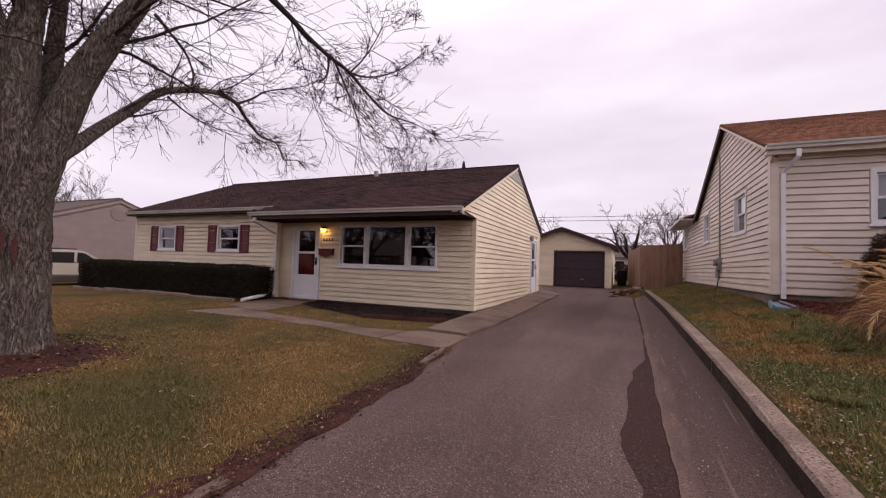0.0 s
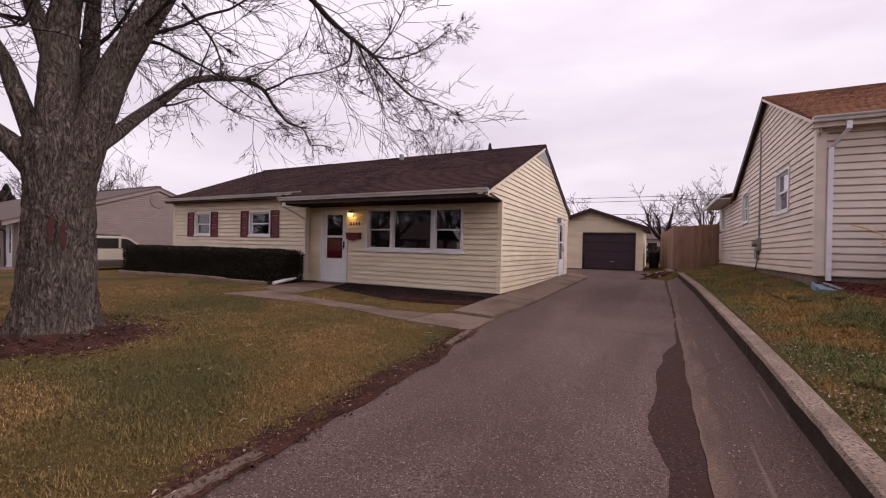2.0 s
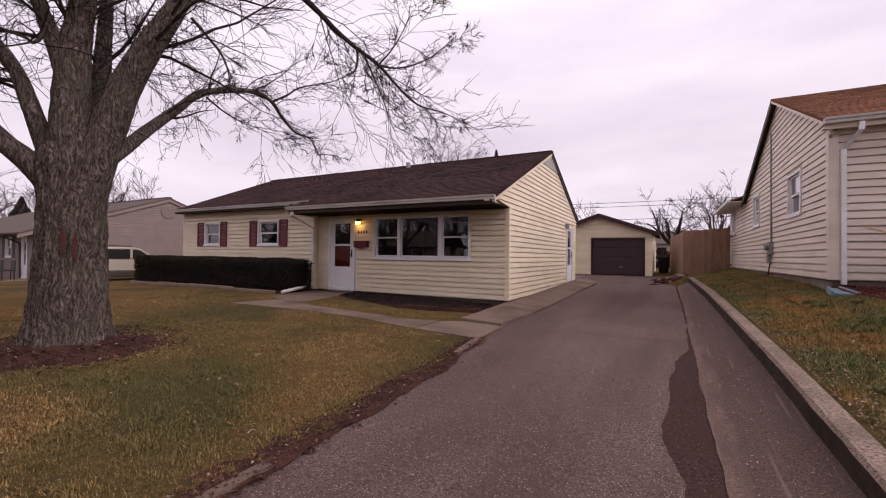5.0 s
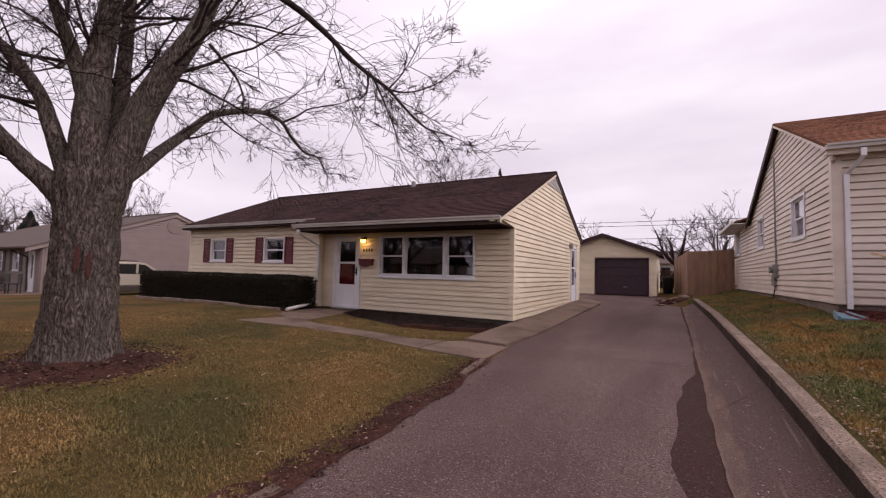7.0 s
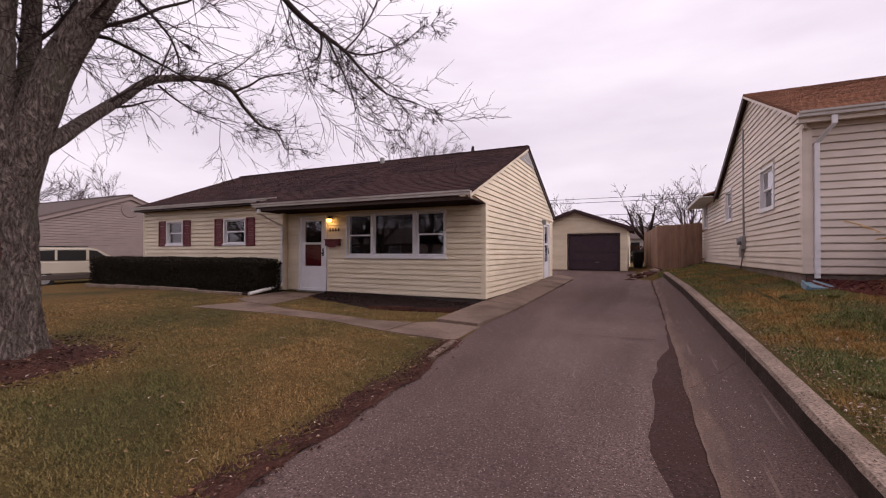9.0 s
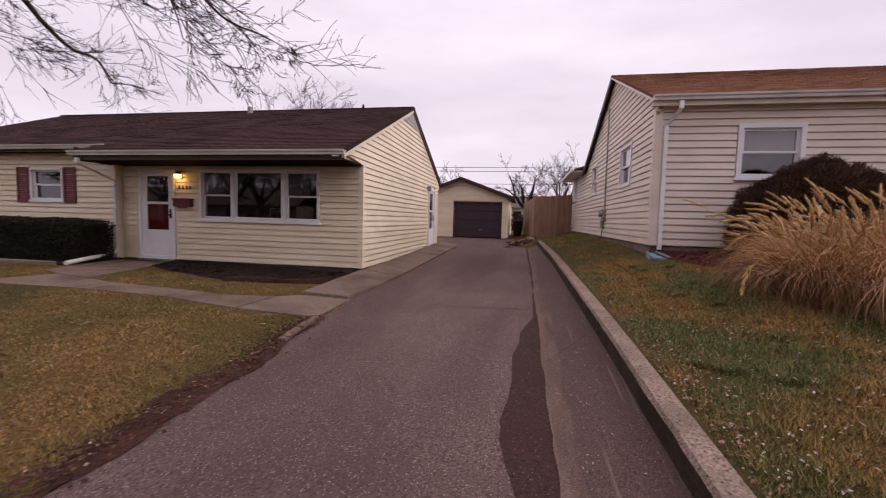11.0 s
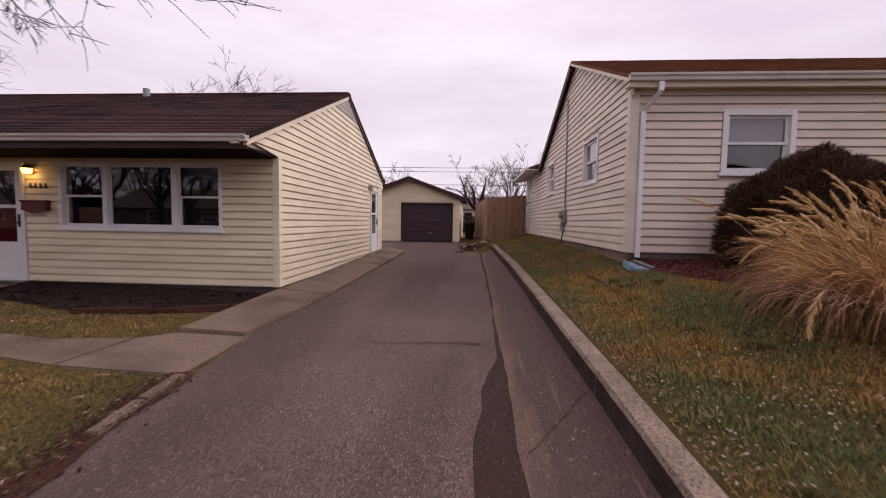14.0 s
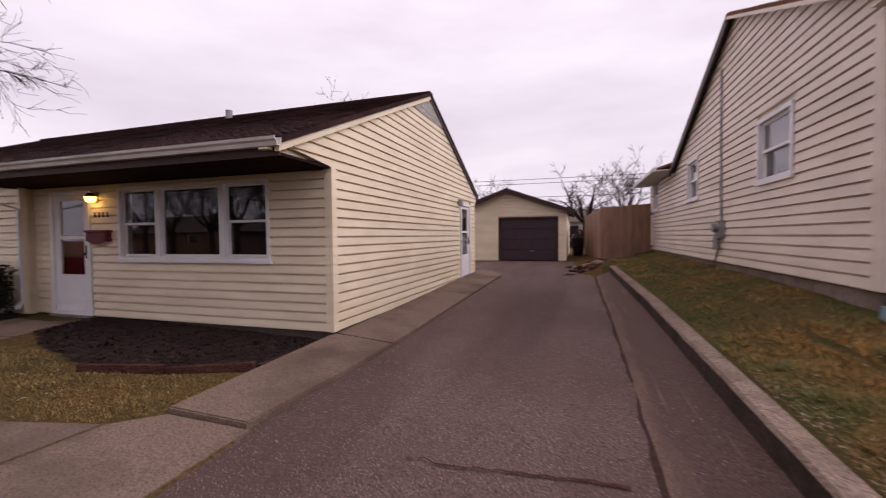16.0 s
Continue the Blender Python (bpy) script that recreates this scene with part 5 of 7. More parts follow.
verts, faces = [], []
for i in range(49):
    x = 2.18 + 5.8 * i / 48
    y0 = interp(x, [2.18, 2.42, 2.6, 3.2, 4.2, 8], [9.38, 9.0, 8.72, 8.5, 8.45, 8.7]) + 0.06 * noise.noise((x * 3, 4, 1))
    for j in range(15):
        y = y0 + (10.09 - y0) * j / 14
        edge = min(1.0, j / 2)
        verts.append((x, y, lawn_right(x, y) - 0.03 + edge * (0.055 + 0.02 * noise.noise((x * 6, y * 6, 2)) + 0.012 * noise.noise((x * 18, y * 18, 2))) + 0.08 * j / 14))
for i in range(48):
    for j in range(14):
        q = i * 15 + j
        faces.append((q, q + 15, q + 16, q + 1))
tagged(data_part("mulch_bed", verts, faces, M["red_mulch"], smooth=True), "dark red mulch bed along the neighbour's wall", "planting bed", kind="structure")
rn = random.Random(32)
verts, faces = [], []
for _ in range(2600):
    x = rn.uniform(2.3, 6.0)
    y = rn.uniform(interp(x, [2.18, 2.42, 2.6, 3.2, 4.2, 8], [9.38, 9.0, 8.72, 8.5, 8.45, 8.7]), 10.05)
    a, s, w = rn.uniform(0, 3.14), rn.uniform(0.012, 0.04), rn.uniform(0.004, 0.010)
    u, v = Vector((math.cos(a), math.sin(a), rn.uniform(-0.5, 0.5))) * s, Vector((-math.sin(a), math.cos(a), rn.uniform(-0.6, 0.6))) * w
    c = Vector((x, y, lawn_right(x, y) + 0.038 + 0.05 * max(0, y - 8.6)))
    k = len(verts)
    verts += [tuple(c - u - v), tuple(c + u - v), tuple(c + u + v), tuple(c - u + v)]
    faces.append((k, k + 1, k + 2, k + 3))
tagged(data_part("mulch_chips", verts, faces, M["red_chips"]), "dark red wood chips along the neighbour's wall", "mulch", kind="stuff")

# ---- garage ----
GY, GZ = 23.5, 0.62
G0, G1 = -6.30, -0.92
gd0, gd1, gdz = -3.70, -1.28, 2.42
gar = thing("garage", (-3.3, 26, GZ), "detached cream garage with a dark brown overhead door", "garage")
gw = Wall(G0, GY, 1, 0)
g_apex_x, g_apex_z, g_slope = -3.36, 3.66, 0.36


def g_top(x):
    return g_apex_z - g_slope * abs(x - g_apex_x)


gfw = gw.panel(gar, 0, G1 - G0, GZ - 0.3, 2.6, [(gd0 - G0, gd1 - G0, GZ - 0.3, gdz)], M["cream"], name="wall_front", top=lambda u: g_top(u + G0) - 0.1)


def g_span(z):
    if z < 2.62:
        return 0.05, G1 - G0 - 0.05
    h = (g_apex_z - 0.1 - z) / g_slope
    return max(0.0, g_apex_x - h - G0), min(G1 - G0, g_apex_x + h - G0)


gw.siding(gfw, GZ, 3.5, g_span, [(gd0 - G0 - 0.06, gd1 - G0 + 0.06, 0, gdz + 0.05)], M["cream"])
part("wall_right", bx(G1 - 0.12, G1, GY + 0.0, 30, GZ - 0.3, 2.7), M["cream"], gar)
part("wall_left", bx(G0, G0 + 0.12, GY + 0.141, 30, GZ - 0.3, 2.6), M["cream"], gar)
part("wall_back", bx(G0, G1, 30, 30.12, GZ - 0.3, 2.7), M["cream"], gar)
for a, b in ((G1 - 0.09, G1 + 0.02), (G0 - 0.02, G0 + 0.09)):
    part("corner_post", bx(a, b, GY - 0.046, GY + 0.06, GZ, 2.62, bevel=0.004), M["cream"], gar)
gl, gr = G0 - 0.28, G1 + 0.28
gy0 = GY - 0.28
roof_slab(gar, "roof", [(g_apex_x, gy0, g_apex_z + 0.05), (gr, gy0, g_top(gr) + 0.05), (gr, 30.3, g_top(gr) + 0.05), (g_apex_x, 30.3, g_apex_z + 0.05)], 0.07, M["roof_brown"], "dark brown shingled roof")
roof_slab(gar, "roof", [(g_apex_x - 0.002, gy0, g_apex_z + 0.05), (gl, gy0, g_top(gl) + 0.05), (gl, 30.3, g_top(gl) + 0.05), (g_apex_x - 0.002, 30.3, g_apex_z + 0.05)], 0.07, M["roof_brown"])
for xa, xb in ((g_apex_x, gr), (gl, g_apex_x)):
    bm = bmesh.new()
    vs = [bm.verts.new((x, yv, g_top(x) + dz)) for yv in (gy0 - 0.02, gy0 + 0.01) for x, dz in ((xa, 0.03), (xb, 0.03), (xb, -0.15), (xa, -0.15))]
    for q in ((0, 1, 2, 3), (7, 6, 5, 4), (0, 4, 5, 1), (1, 5, 6, 2), (2, 6, 7, 3), (3, 7, 4, 0)):
        bm.faces.new([vs[i] for i in q])
    part("rake_board", bm, M["maroon_trim"], gar, "dark maroon fascia board")
part("eave_box", bx(G1 + 0.0, gr - 0.01, gy0 + 0.02, GY + 0.3, g_top(gr) - 0.12, g_top(gr) - 0.02), M["maroon_trim"], gar)
part("door_frame", gw.ring(gd0 - G0 - 0.05, gd1 - G0 + 0.05, GZ - 0.25, gdz + 0.05, 0.05, -0.05, 0.035), M["brown_trim"], gar)
gdoor = part("overhead_door", gw.new_box(gd0 - G0 + 0.005, gd1 - G0 - 0.005, -0.12, -0.085, GZ - 0.02, gdz - 0.002), M["garage_door"], gar, "dark brown overhead garage door")
for i in range(4):
    z0, z1 = GZ + (gdz - GZ) * i / 4, GZ + (gdz - GZ) * (i + 1) / 4
    part("door_panel", gw.new_box(gd0 - G0 + 0.015, gd1 - G0 - 0.015, -0.084, -0.06, z0 + 0.006, z1 - 0.006, bevel=0.008), M["garage_door"], gdoor)
part("door_handle", gw.new_box(-2.42 - G0, -2.22 - G0, -0.06, -0.03, 1.0, 1.025, bevel=0.005), M["steel"], gdoor, "steel door handle")

# ---- cedar fence ----
fence = thing("fence", (1.3, 21.8, 0.75), "tall weathered cedar board fence", "fence")


def fence_run(a, b, top_a, top_b, w=0.14):
    d = Vector((b[0] - a[0], b[1] - a[1], 0))
    length = d.length
    d.normalize()
    wl_ = Wall(a[0], a[1], d.x, d.y)
    n = int(length / (w + 0.006))
    rnd2 = random.Random(n)
    for i in range(n):
        u = i * (w + 0.006)
        t = u / length
        zt = top_a + (top_b - top_a) * t + rnd2.uniform(-0.012, 0.012)
        q = wl_.at(u, 0, 0)
        zg = ground_z(q.x, q.y) - 0.05
        bm = bmesh.new()
        vs = [bm.verts.new(wl_.at(uu, dd, zz)) for dd in (0.0, 0.018) for uu, zz in ((u, zg), (u + w, zg), (u + w, zt - 0.03), (u + w - 0.03, zt), (u + 0.03, zt), (u, zt - 0.03))]
        bm.faces.new(vs[:6]), bm.faces.new(vs[6:])
        for k in range(6):
            bm.faces.new((vs[k], vs[(k + 1) % 6], vs[6 + (k + 1) % 6], vs[6 + k]))
        part("board", bm, M["fence"], fence)
    for z in (0.4, 1.6):
        part("rail", wl_.new_box(0, length, -0.045, -0.001, ground_z(*a) + z, ground_z(*a) + z + 0.09), M["fence"], fence)
    part("post", wl_.new_box(-0.1, -0.005, -0.06, 0.03, ground_z(*a) - 0.1, top_a + 0.02), M["fence"], fence)


fence_run((0.42, 21.6), (2.15, 22.2), 2.68, 2.80)
fence_run((-0.1, 28.0), (0.40, 21.7), 2.62, 2.66)

# rubble and soil where the apron ends
rub = thing("rubble_pile", (-0.1, 18.9, drive_z(18.9)), "low heap of broken concrete and dark soil", "rubble")
rnd = random.Random(8)
for i in range(26):
    px, py = -0.35 + rnd.gauss(0.2, 0.3), 18.8 + rnd.gauss(0.6, 0.8)
    s = rnd.uniform(0.08, 0.22)
    bm = bmesh.new()
    bmesh.ops.create_icosphere(bm, subdivisions=1, radius=s, matrix=Matrix.Translation((px, py, ground_z(px, py) + s * 0.25)) @ Matrix.Rotation(rnd.uniform(0, 6), 4, "Z") @ Matrix.Diagonal((1.3, 0.8, 0.5, 1)))
    for v in bm.verts:
        v.co += Vector((rnd.uniform(-1, 1), rnd.uniform(-1, 1), rnd.uniform(-1, 1))) * s * 0.2
    part("chunk", bm, M["kerb"] if rnd.random() < 0.35 else M["dirt"], rub)

bin_ = thing("rubbish_bin", (-0.35, 27.0, ground_z(-0.35, 27)), "dark plastic rubbish bin beside the garage", "rubbish bin")
bm = bmesh.new()
bmesh.ops.create_cone(bm, cap_ends=True, segments=14, radius1=0.24, radius2=0.31, depth=0.85, matrix=Matrix.Translation((-0.45, 27.0, ground_z(-0.4, 27) + 0.42)))
part("bin_body", bm, M["black"], bin_)
bm = bmesh.new()
bmesh.ops.create_cone(bm, cap_ends=True, segments=14, radius1=0.33, radius2=0.25, depth=0.1, matrix=Matrix.Translation((-0.45, 27.0, ground_z(-0.4, 27) + 0.9)))
part("bin_lid", bm, M["black"], bin_)


# ---- trees ----
def grow(rnd, verts, faces, p, d, length, r, level, droop, wander=0.25, kids=(5, 6, 5), min_r=0.0022, upturn=0.0, tip_up=0.25):
    """A branch that wanders, and its side shoots down to twigs."""
    n = max(3, int(length / (0.32 if level < 2 else 0.16)))
    n = min(n, 9)
    pts, rad, dirs = [Vector(p)], [r], [Vector(d)]
    d = Vector(d).normalized()
    for i in range(n):
        t = (i + 1) / n
        d = (d + Vector((rnd.gauss(0, wander), rnd.gauss(0, wander), rnd.gauss(0, wander) - droop + upturn + (tip_up * droop * 3 if t > 0.6 else 0))) * 0.55).normalized()
        pts.append(pts[-1] + d * length / n)
        rad.append(max(min_r * 0.6, r * (1 - 0.8 * t)))
        dirs.append(d.copy())
    tube(verts, faces, pts, rad, 6 if r > 0.03 else (4 if r > 0.009 else 3))
    if level >= len(kids):
        return
    k = kids[level]
    for i in range(k):
        t = rnd.uniform(0.25, 1.0) if level else rnd.uniform(0.15, 1.0)
        j = min(n - 1, int(t * n))
        q = pts[j].lerp(pts[j + 1], t * n - j if t < 1 else 0.999)
        side = Vector((rnd.gauss(0, 1), rnd.gauss(0, 1), rnd.gauss(0, 0.8)))
        nd = (dirs[j] * 0.9 + side.normalized() * rnd.uniform(0.55, 1.0)).normalized()
        grow(rnd, verts, faces, q, nd, length * rnd.uniform(0.38, 0.62), max(min_r, rad[j] * rnd.uniform(0.42, 0.62)), level + 1, droop, wander, kids, min_r, upturn, tip_up)


def smooth_path(pts, per=5):
    """Catmull-Rom through the bends of a limb."""
    p = [Vector(q) for q in pts]
    p = [p[0] * 2 - p[1]] + p + [p[-1] * 2 - p[-2]]
    out = []
    for i in range(1, len(p) - 2):
        for k in range(per):
            t = k / per
            out.append(0.5 * ((2 * p[i]) + (p[i + 1] - p[i - 1]) * t + (2 * p[i - 1] - 5 * p[i] + 4 * p[i + 1] - p[i + 2]) * t * t + (3 * p[i] - p[i - 1] - 3 * p[i + 1] + p[i + 2]) * t ** 3))
    return out + [p[-2]]


maple = thing("maple_tree", (-6.65, 3.16, 0.28), "large bare old maple with thick furrowed grey trunk", "tree")
# trunk with root flare and fissured bark relief, widening again into the crotch
TX, TY, TZ = -6.65, 3.16, 0.24
verts, faces = [], []
SEG, ROWS = 168, 128
for j in range(ROWS + 1):
    h = 2.62 * j / ROWS
    r = 0.346 + 0.14 * math.exp(-h * 2.6) + 0.075 * max(0, (h - 1.75) / 0.85) ** 2 - 0.16 * max(0, (h - 2.3) / 0.32) ** 2
    for i in range(SEG):
        a = 2 * math.pi * i / SEG
        flare = 0.10 * math.exp(-h * 4.0) * (math.sin(5 * a + 0.7) + 0.6 * math.sin(3 * a + 2))
        wob = 0.022 * math.sin(2 * a + h * 1.1) + 0.018 * noise.noise((math.cos(a) * 1.5, math.sin(a) * 1.5, h * 0.8))
        rid = 0.034 * noise.ridged_multi_fractal((math.cos(a) * 6.0, math.sin(a) * 6.0, h * 1.25), 0.8, 2.1, 4, 0.9, 1.9) - 0.034
        rr = r + flare + wob + rid
        verts.append((TX + rr * math.cos(a), TY + rr * math.sin(a), TZ - 0.12 + h))
for j in range(ROWS):
    for i in range(SEG):
        q = j * SEG
        faces.append((q + i, q + (i + 1) % SEG, q + SEG + (i + 1) % SEG, q + SEG + i))
faces.append(tuple(ROWS * SEG + i for i in range(SEG)))
data_part("trunk", verts, faces, M["bark"], maple, "thick furrowed grey-brown trunk with red bark wounds", smooth=True)

TREE_LIMBS = [
    ([(-6.49, 3.26, 2.23), (-6.41, 3.39, 2.55), (-6.56, 3.67, 2.82), (-6.88, 4.1, 3.22), (-7.21, 4.66, 3.73), (-7.44, 5.16, 4.2), (-7.67, 5.8, 4.53), (-7.82, 6.46, 4.77), (-8.05, 7.13, 4.84), (-8.22, 7.61, 4.62), (-8.33, 8.12, 4.42), (-8.32, 8.58, 4.39), (-8.37, 8.9, 4.05)], 0.109, 0.016),
    ([(-6.55, 3.2, 1.9), (-6.38, 3.29, 2.61), (-6.26, 3.38, 3.07), (-6.14, 3.48, 3.53), (-5.97, 3.62, 3.98), (-5.88, 3.77, 4.35), (-5.83, 3.91, 4.7), (-5.84, 4.12, 5.39), (-5.93, 4.39, 6.46), (-5.94, 5.12, 8.3)], 0.237, 0.07),
    ([(-6.02, 4.24, 5.39), (-5.68, 4.54, 5.68), (-5.06, 4.8, 5.3), (-4.73, 5.16, 4.97), (-4.51, 5.35, 4.7), (-4.26, 5.54, 4.45), (-4.01, 5.73, 4.24), (-3.82, 5.83, 4.0), (-3.5, 5.96, 3.66), (-3.13, 6.11, 3.52)], 0.063, 0.008),
    ([(-6.58, 3.13, 1.9), (-6.53, 3.1, 2.65), (-6.55, 3.09, 3.05), (-6.55, 3.09, 3.53), (-6.52, 3.1, 3.94), (-6.47, 3.13, 4.34), (-6.4, 3.16, 4.96), (-6.27, 3.13, 5.75), (-6.24, 3.02, 8.2)], 0.27, 0.07),
    ([(-6.55, 3.11, 3.09), (-6.59, 3.06, 3.46), (-6.61, 2.97, 3.79), (-6.63, 2.88, 4.05), (-6.59, 2.79, 4.23), (-6.54, 2.66, 4.49), (-6.34, 2.44, 4.82), (-6.24, 2.02, 6.6)], 0.138, 0.035),
    ([(-6.7, 3.33, 1.9), (-6.68, 3.4, 2.81), (-6.7, 3.44, 3.26), (-6.72, 3.45, 3.7), (-6.74, 3.47, 4.15), (-6.77, 3.5, 4.62), (-6.88, 3.55, 5.36), (-7.06, 3.56, 6.27), (-7.24, 3.92, 8.0)], 0.157, 0.04),
    ([(-6.66, 3.03, 2.1), (-6.73, 2.88, 2.35), (-6.79, 2.74, 2.52), (-6.83, 2.61, 2.64), (-6.87, 2.48, 2.8), (-6.88, 2.32, 2.98), (-6.79, 1.98, 3.31), (-6.84, 1.12, 4.2)], 0.157, 0.06),
    ([(-6.72, 3.05, 2.24), (-6.79, 2.96, 2.64), (-6.84, 2.88, 2.93), (-6.88, 2.8, 3.21), (-6.93, 2.72, 3.49), (-7.02, 2.61, 3.74), (-7.12, 2.45, 3.97), (-7.24, 2.17, 4.28), (-7.64, 1.72, 5.3)], 0.128, 0.04),
    ([(-8.05, 7.19, 4.84), (-7.88, 7.45, 5.05), (-7.74, 7.64, 5.25), (-7.42, 7.93, 5.39), (-7.14, 8.19, 5.52), (-6.75, 8.52, 5.81)], 0.027, 0.006),
    ([(-4.26, 5.54, 4.45), (-4.25, 5.54, 4.27), (-4.26, 5.49, 4.1), (-4.31, 5.41, 4.01)], 0.021, 0.008),
    ([(-4.19, 5.6, 4.38), (-4.03, 5.57, 4.11), (-3.88, 5.55, 3.83), (-3.76, 5.57, 3.54), (-3.68, 5.56, 3.29)], 0.019, 0.005),
    ([(-4.01, 5.73, 4.24), (-3.85, 5.91, 4.23), (-3.64, 6.13, 4.33), (-3.45, 6.38, 4.54), (-3.27, 6.58, 4.81)], 0.017, 0.005),
    ([(-4.01, 5.73, 4.24), (-3.92, 5.93, 4.53), (-3.81, 6.08, 4.88), (-3.75, 6.22, 5.23)], 0.014, 0.005),
    ([(-7.48, 5.32, 4.2), (-7.29, 5.5, 3.99), (-7.02, 5.64, 3.81), (-6.59, 5.88, 3.62)], 0.019, 0.006),
    ([(-5.75, 4.01, 4.51), (-5.69, 4.2, 4.33), (-5.65, 4.39, 4.14), (-5.65, 4.49, 3.91), (-5.71, 4.52, 3.77)], 0.021, 0.007),
]
rnd = random.Random(21)
for li, (pts, r0, r1) in enumerate(TREE_LIMBS):
    path = smooth_path(pts, 6)
    n = len(path)
    radii = [r0 + (r1 - r0) * (i / (n - 1)) ** 0.8 for i in range(n)]
    radii = [q * (1 + 0.06 * noise.noise((i * 0.7, li * 3.1, 0))) for i, q in enumerate(radii)]
    verts, faces = [], []
    tube(verts, faces, path, radii, 14 if r0 > 0.1 else 9)
    data_part("limb", verts, faces, M["bark"] if r0 > 0.1 else M["bark_dark"], maple, smooth=True)
    # side shoots
    tv, tf = [], []
    count = (40, 48, 32, 30, 28, 30, 24, 30, 12, 5, 7, 6, 6, 10, 12)[li]
    for i in range(count):
        t = rnd.uniform(0.28 if li in (0, 2) else 0.35, 1.0)
        j = min(n - 2, int(t * (n - 1)))
        d = (path[j + 1] - path[j]).normalized()
        side = Vector((rnd.gauss(0, 1), rnd.gauss(0.35, 1), rnd.gauss(0.1, 0.8))).normalized()
        big = rnd.random() < 0.35
        if li == 0:
            side.z = side.z * 0.7 + 0.12
        if li in (6, 7):
            side.x, side.y = -abs(side.x), -abs(side.y)
        far = 0.42 if li in (8, 13, 14) else 0.32 if li > 7 else 1.0 if li not in (0, 2) else ((0.62 if t < 0.75 else 0.5) if li == 2 else (0.5 if t > 0.7 else 0.65))
        grow(rnd, tv, tf, path[j], (d * 0.8 + side), far * (rnd.uniform(1.2, 2.7) if big else rnd.uniform(0.5, 1.2)), max(0.007, min(0.026, radii[j] * 0.3)) if big else 0.007, 1 if big else 1, 0.05 if li else 0.0,
             0.30, (6, 5, 4) if li in (0, 2) else (6, 6, 4), 0.0044)
    grow(rnd, tv, tf, path[-1], (path[-1] - path[-2]) + Vector((0.12, 0.15, 0.12) if li == 0 else (0.05, 0.1, 0.0)), (0.55 if li == 0 else 0.35) if li in (0, 2) else 0.5 if li > 7 else 1.5, r1, 0, 0.06, 0.30, (7, 6, 4), 0.0036)
    tagged(data_part("crown", tv, tf, M["bark_dark"], maple), kind="stuff")
# torn bark: two thin red scars on the face towards the drive
for az, z0, z1, w in ((-34, 1.38, 1.72, 0.032), (-16, 1.30, 1.66, 0.028)):
    a0 = radians(az)
    tv, tf = [], []
    for i in range(13):
        z = z0 + (z1 - z0) * i / 12
        ww = w * math.sin(math.pi * (i + 0.6) / 13.2) * (1 + 0.5 * noise.noise((i * 0.9, az, 0)))
        aa = a0 + 0.10 * noise.noise((i * 0.4, az, 5)) + (0.004 * i if az < -20 else 0)
        for s in (-1, 0, 1):
            r = 0.37 if s else 0.38
            ang = aa + s * ww / 0.36
            tv.append((TX + r * math.cos(ang), TY + r * math.sin(ang), z))
    for i in range(12):
        for s in range(2):
            q = i * 3 + s
            tf.append((q, q + 1, q + 4, q + 3))
    data_part("bark_wound", tv, tf, M["wound"], maple, "torn red bark wound", smooth=True)
# loose soil and leaf litter ring
tv, tf = [], []
for j in range(7):
    for i in range(48):
        a = 2 * math.pi * i / 48
        r = 0.3 + (0.62 + 0.42 * noise.noise((math.cos(a) * 2, math.sin(a) * 2, 1)) + 0.16 * noise.noise((math.cos(a) * 7, math.sin(a) * 7, 1))) * j / 6
        x, y = TX + r * math.cos(a) * 1.15, TY + r * math.sin(a)
        tv.append((x, y, lawn_left(x, y) + 0.10 * (1 - j / 6) ** 1.2 - (0.02 if j == 6 else 0) + 0.025 * noise.noise((x * 6, y * 6, 0))))
for j in range(6):
    for i in range(48):
        q = j * 48
        tf.append((q + i, q + (i + 1) % 48, q + 48 + (i + 1) % 48, q + 48 + i))
tagged(data_part("soil_ring", tv, tf, M["dirt"], None, smooth=True), "bare soil ring round the maple", "soil", kind="structure")


def bare_tree(name, base, height, spread, seed, label, limbs=7, material=None, thick=0.16, fork=0.25, up=0.5, kids=(5, 5, 4), min_r=0.012):
    t = thing(name, base, label, "tree", group="bare background trees")
    rn = random.Random(seed)
    b = Vector(base)
    v, f = [], []
    top = b + Vector((rn.uniform(-0.3, 0.3), 0, height * fork))
    tube(v, f, [b - Vector((0, 0, 0.2)), b.lerp(top, 0.5), top], [thick * 1.25, thick, thick * 0.85], 8)
    data_part("trunk", v, f, material or M["twig_far"], t)
    v, f = [], []
    for i in range(limbs):
        a = 2 * math.pi * (i + rn.uniform(-0.3, 0.3)) / limbs
        d = Vector((math.cos(a) * spread, math.sin(a) * spread, 1.0 + rn.uniform(-0.2, 0.4)))
        grow(rn, v, f, top - Vector((0, 0, rn.uniform(0, height * fork * 0.3))), d, height * (1 - fork) * rn.uniform(0.6, 0.85), thick * 0.55, 0, -0.02, 0.26, kids, min_r, up * 0.15)
    data_part("crown", v, f, material or M["twig_far"], t, "open crown of bare twigs")
    return t


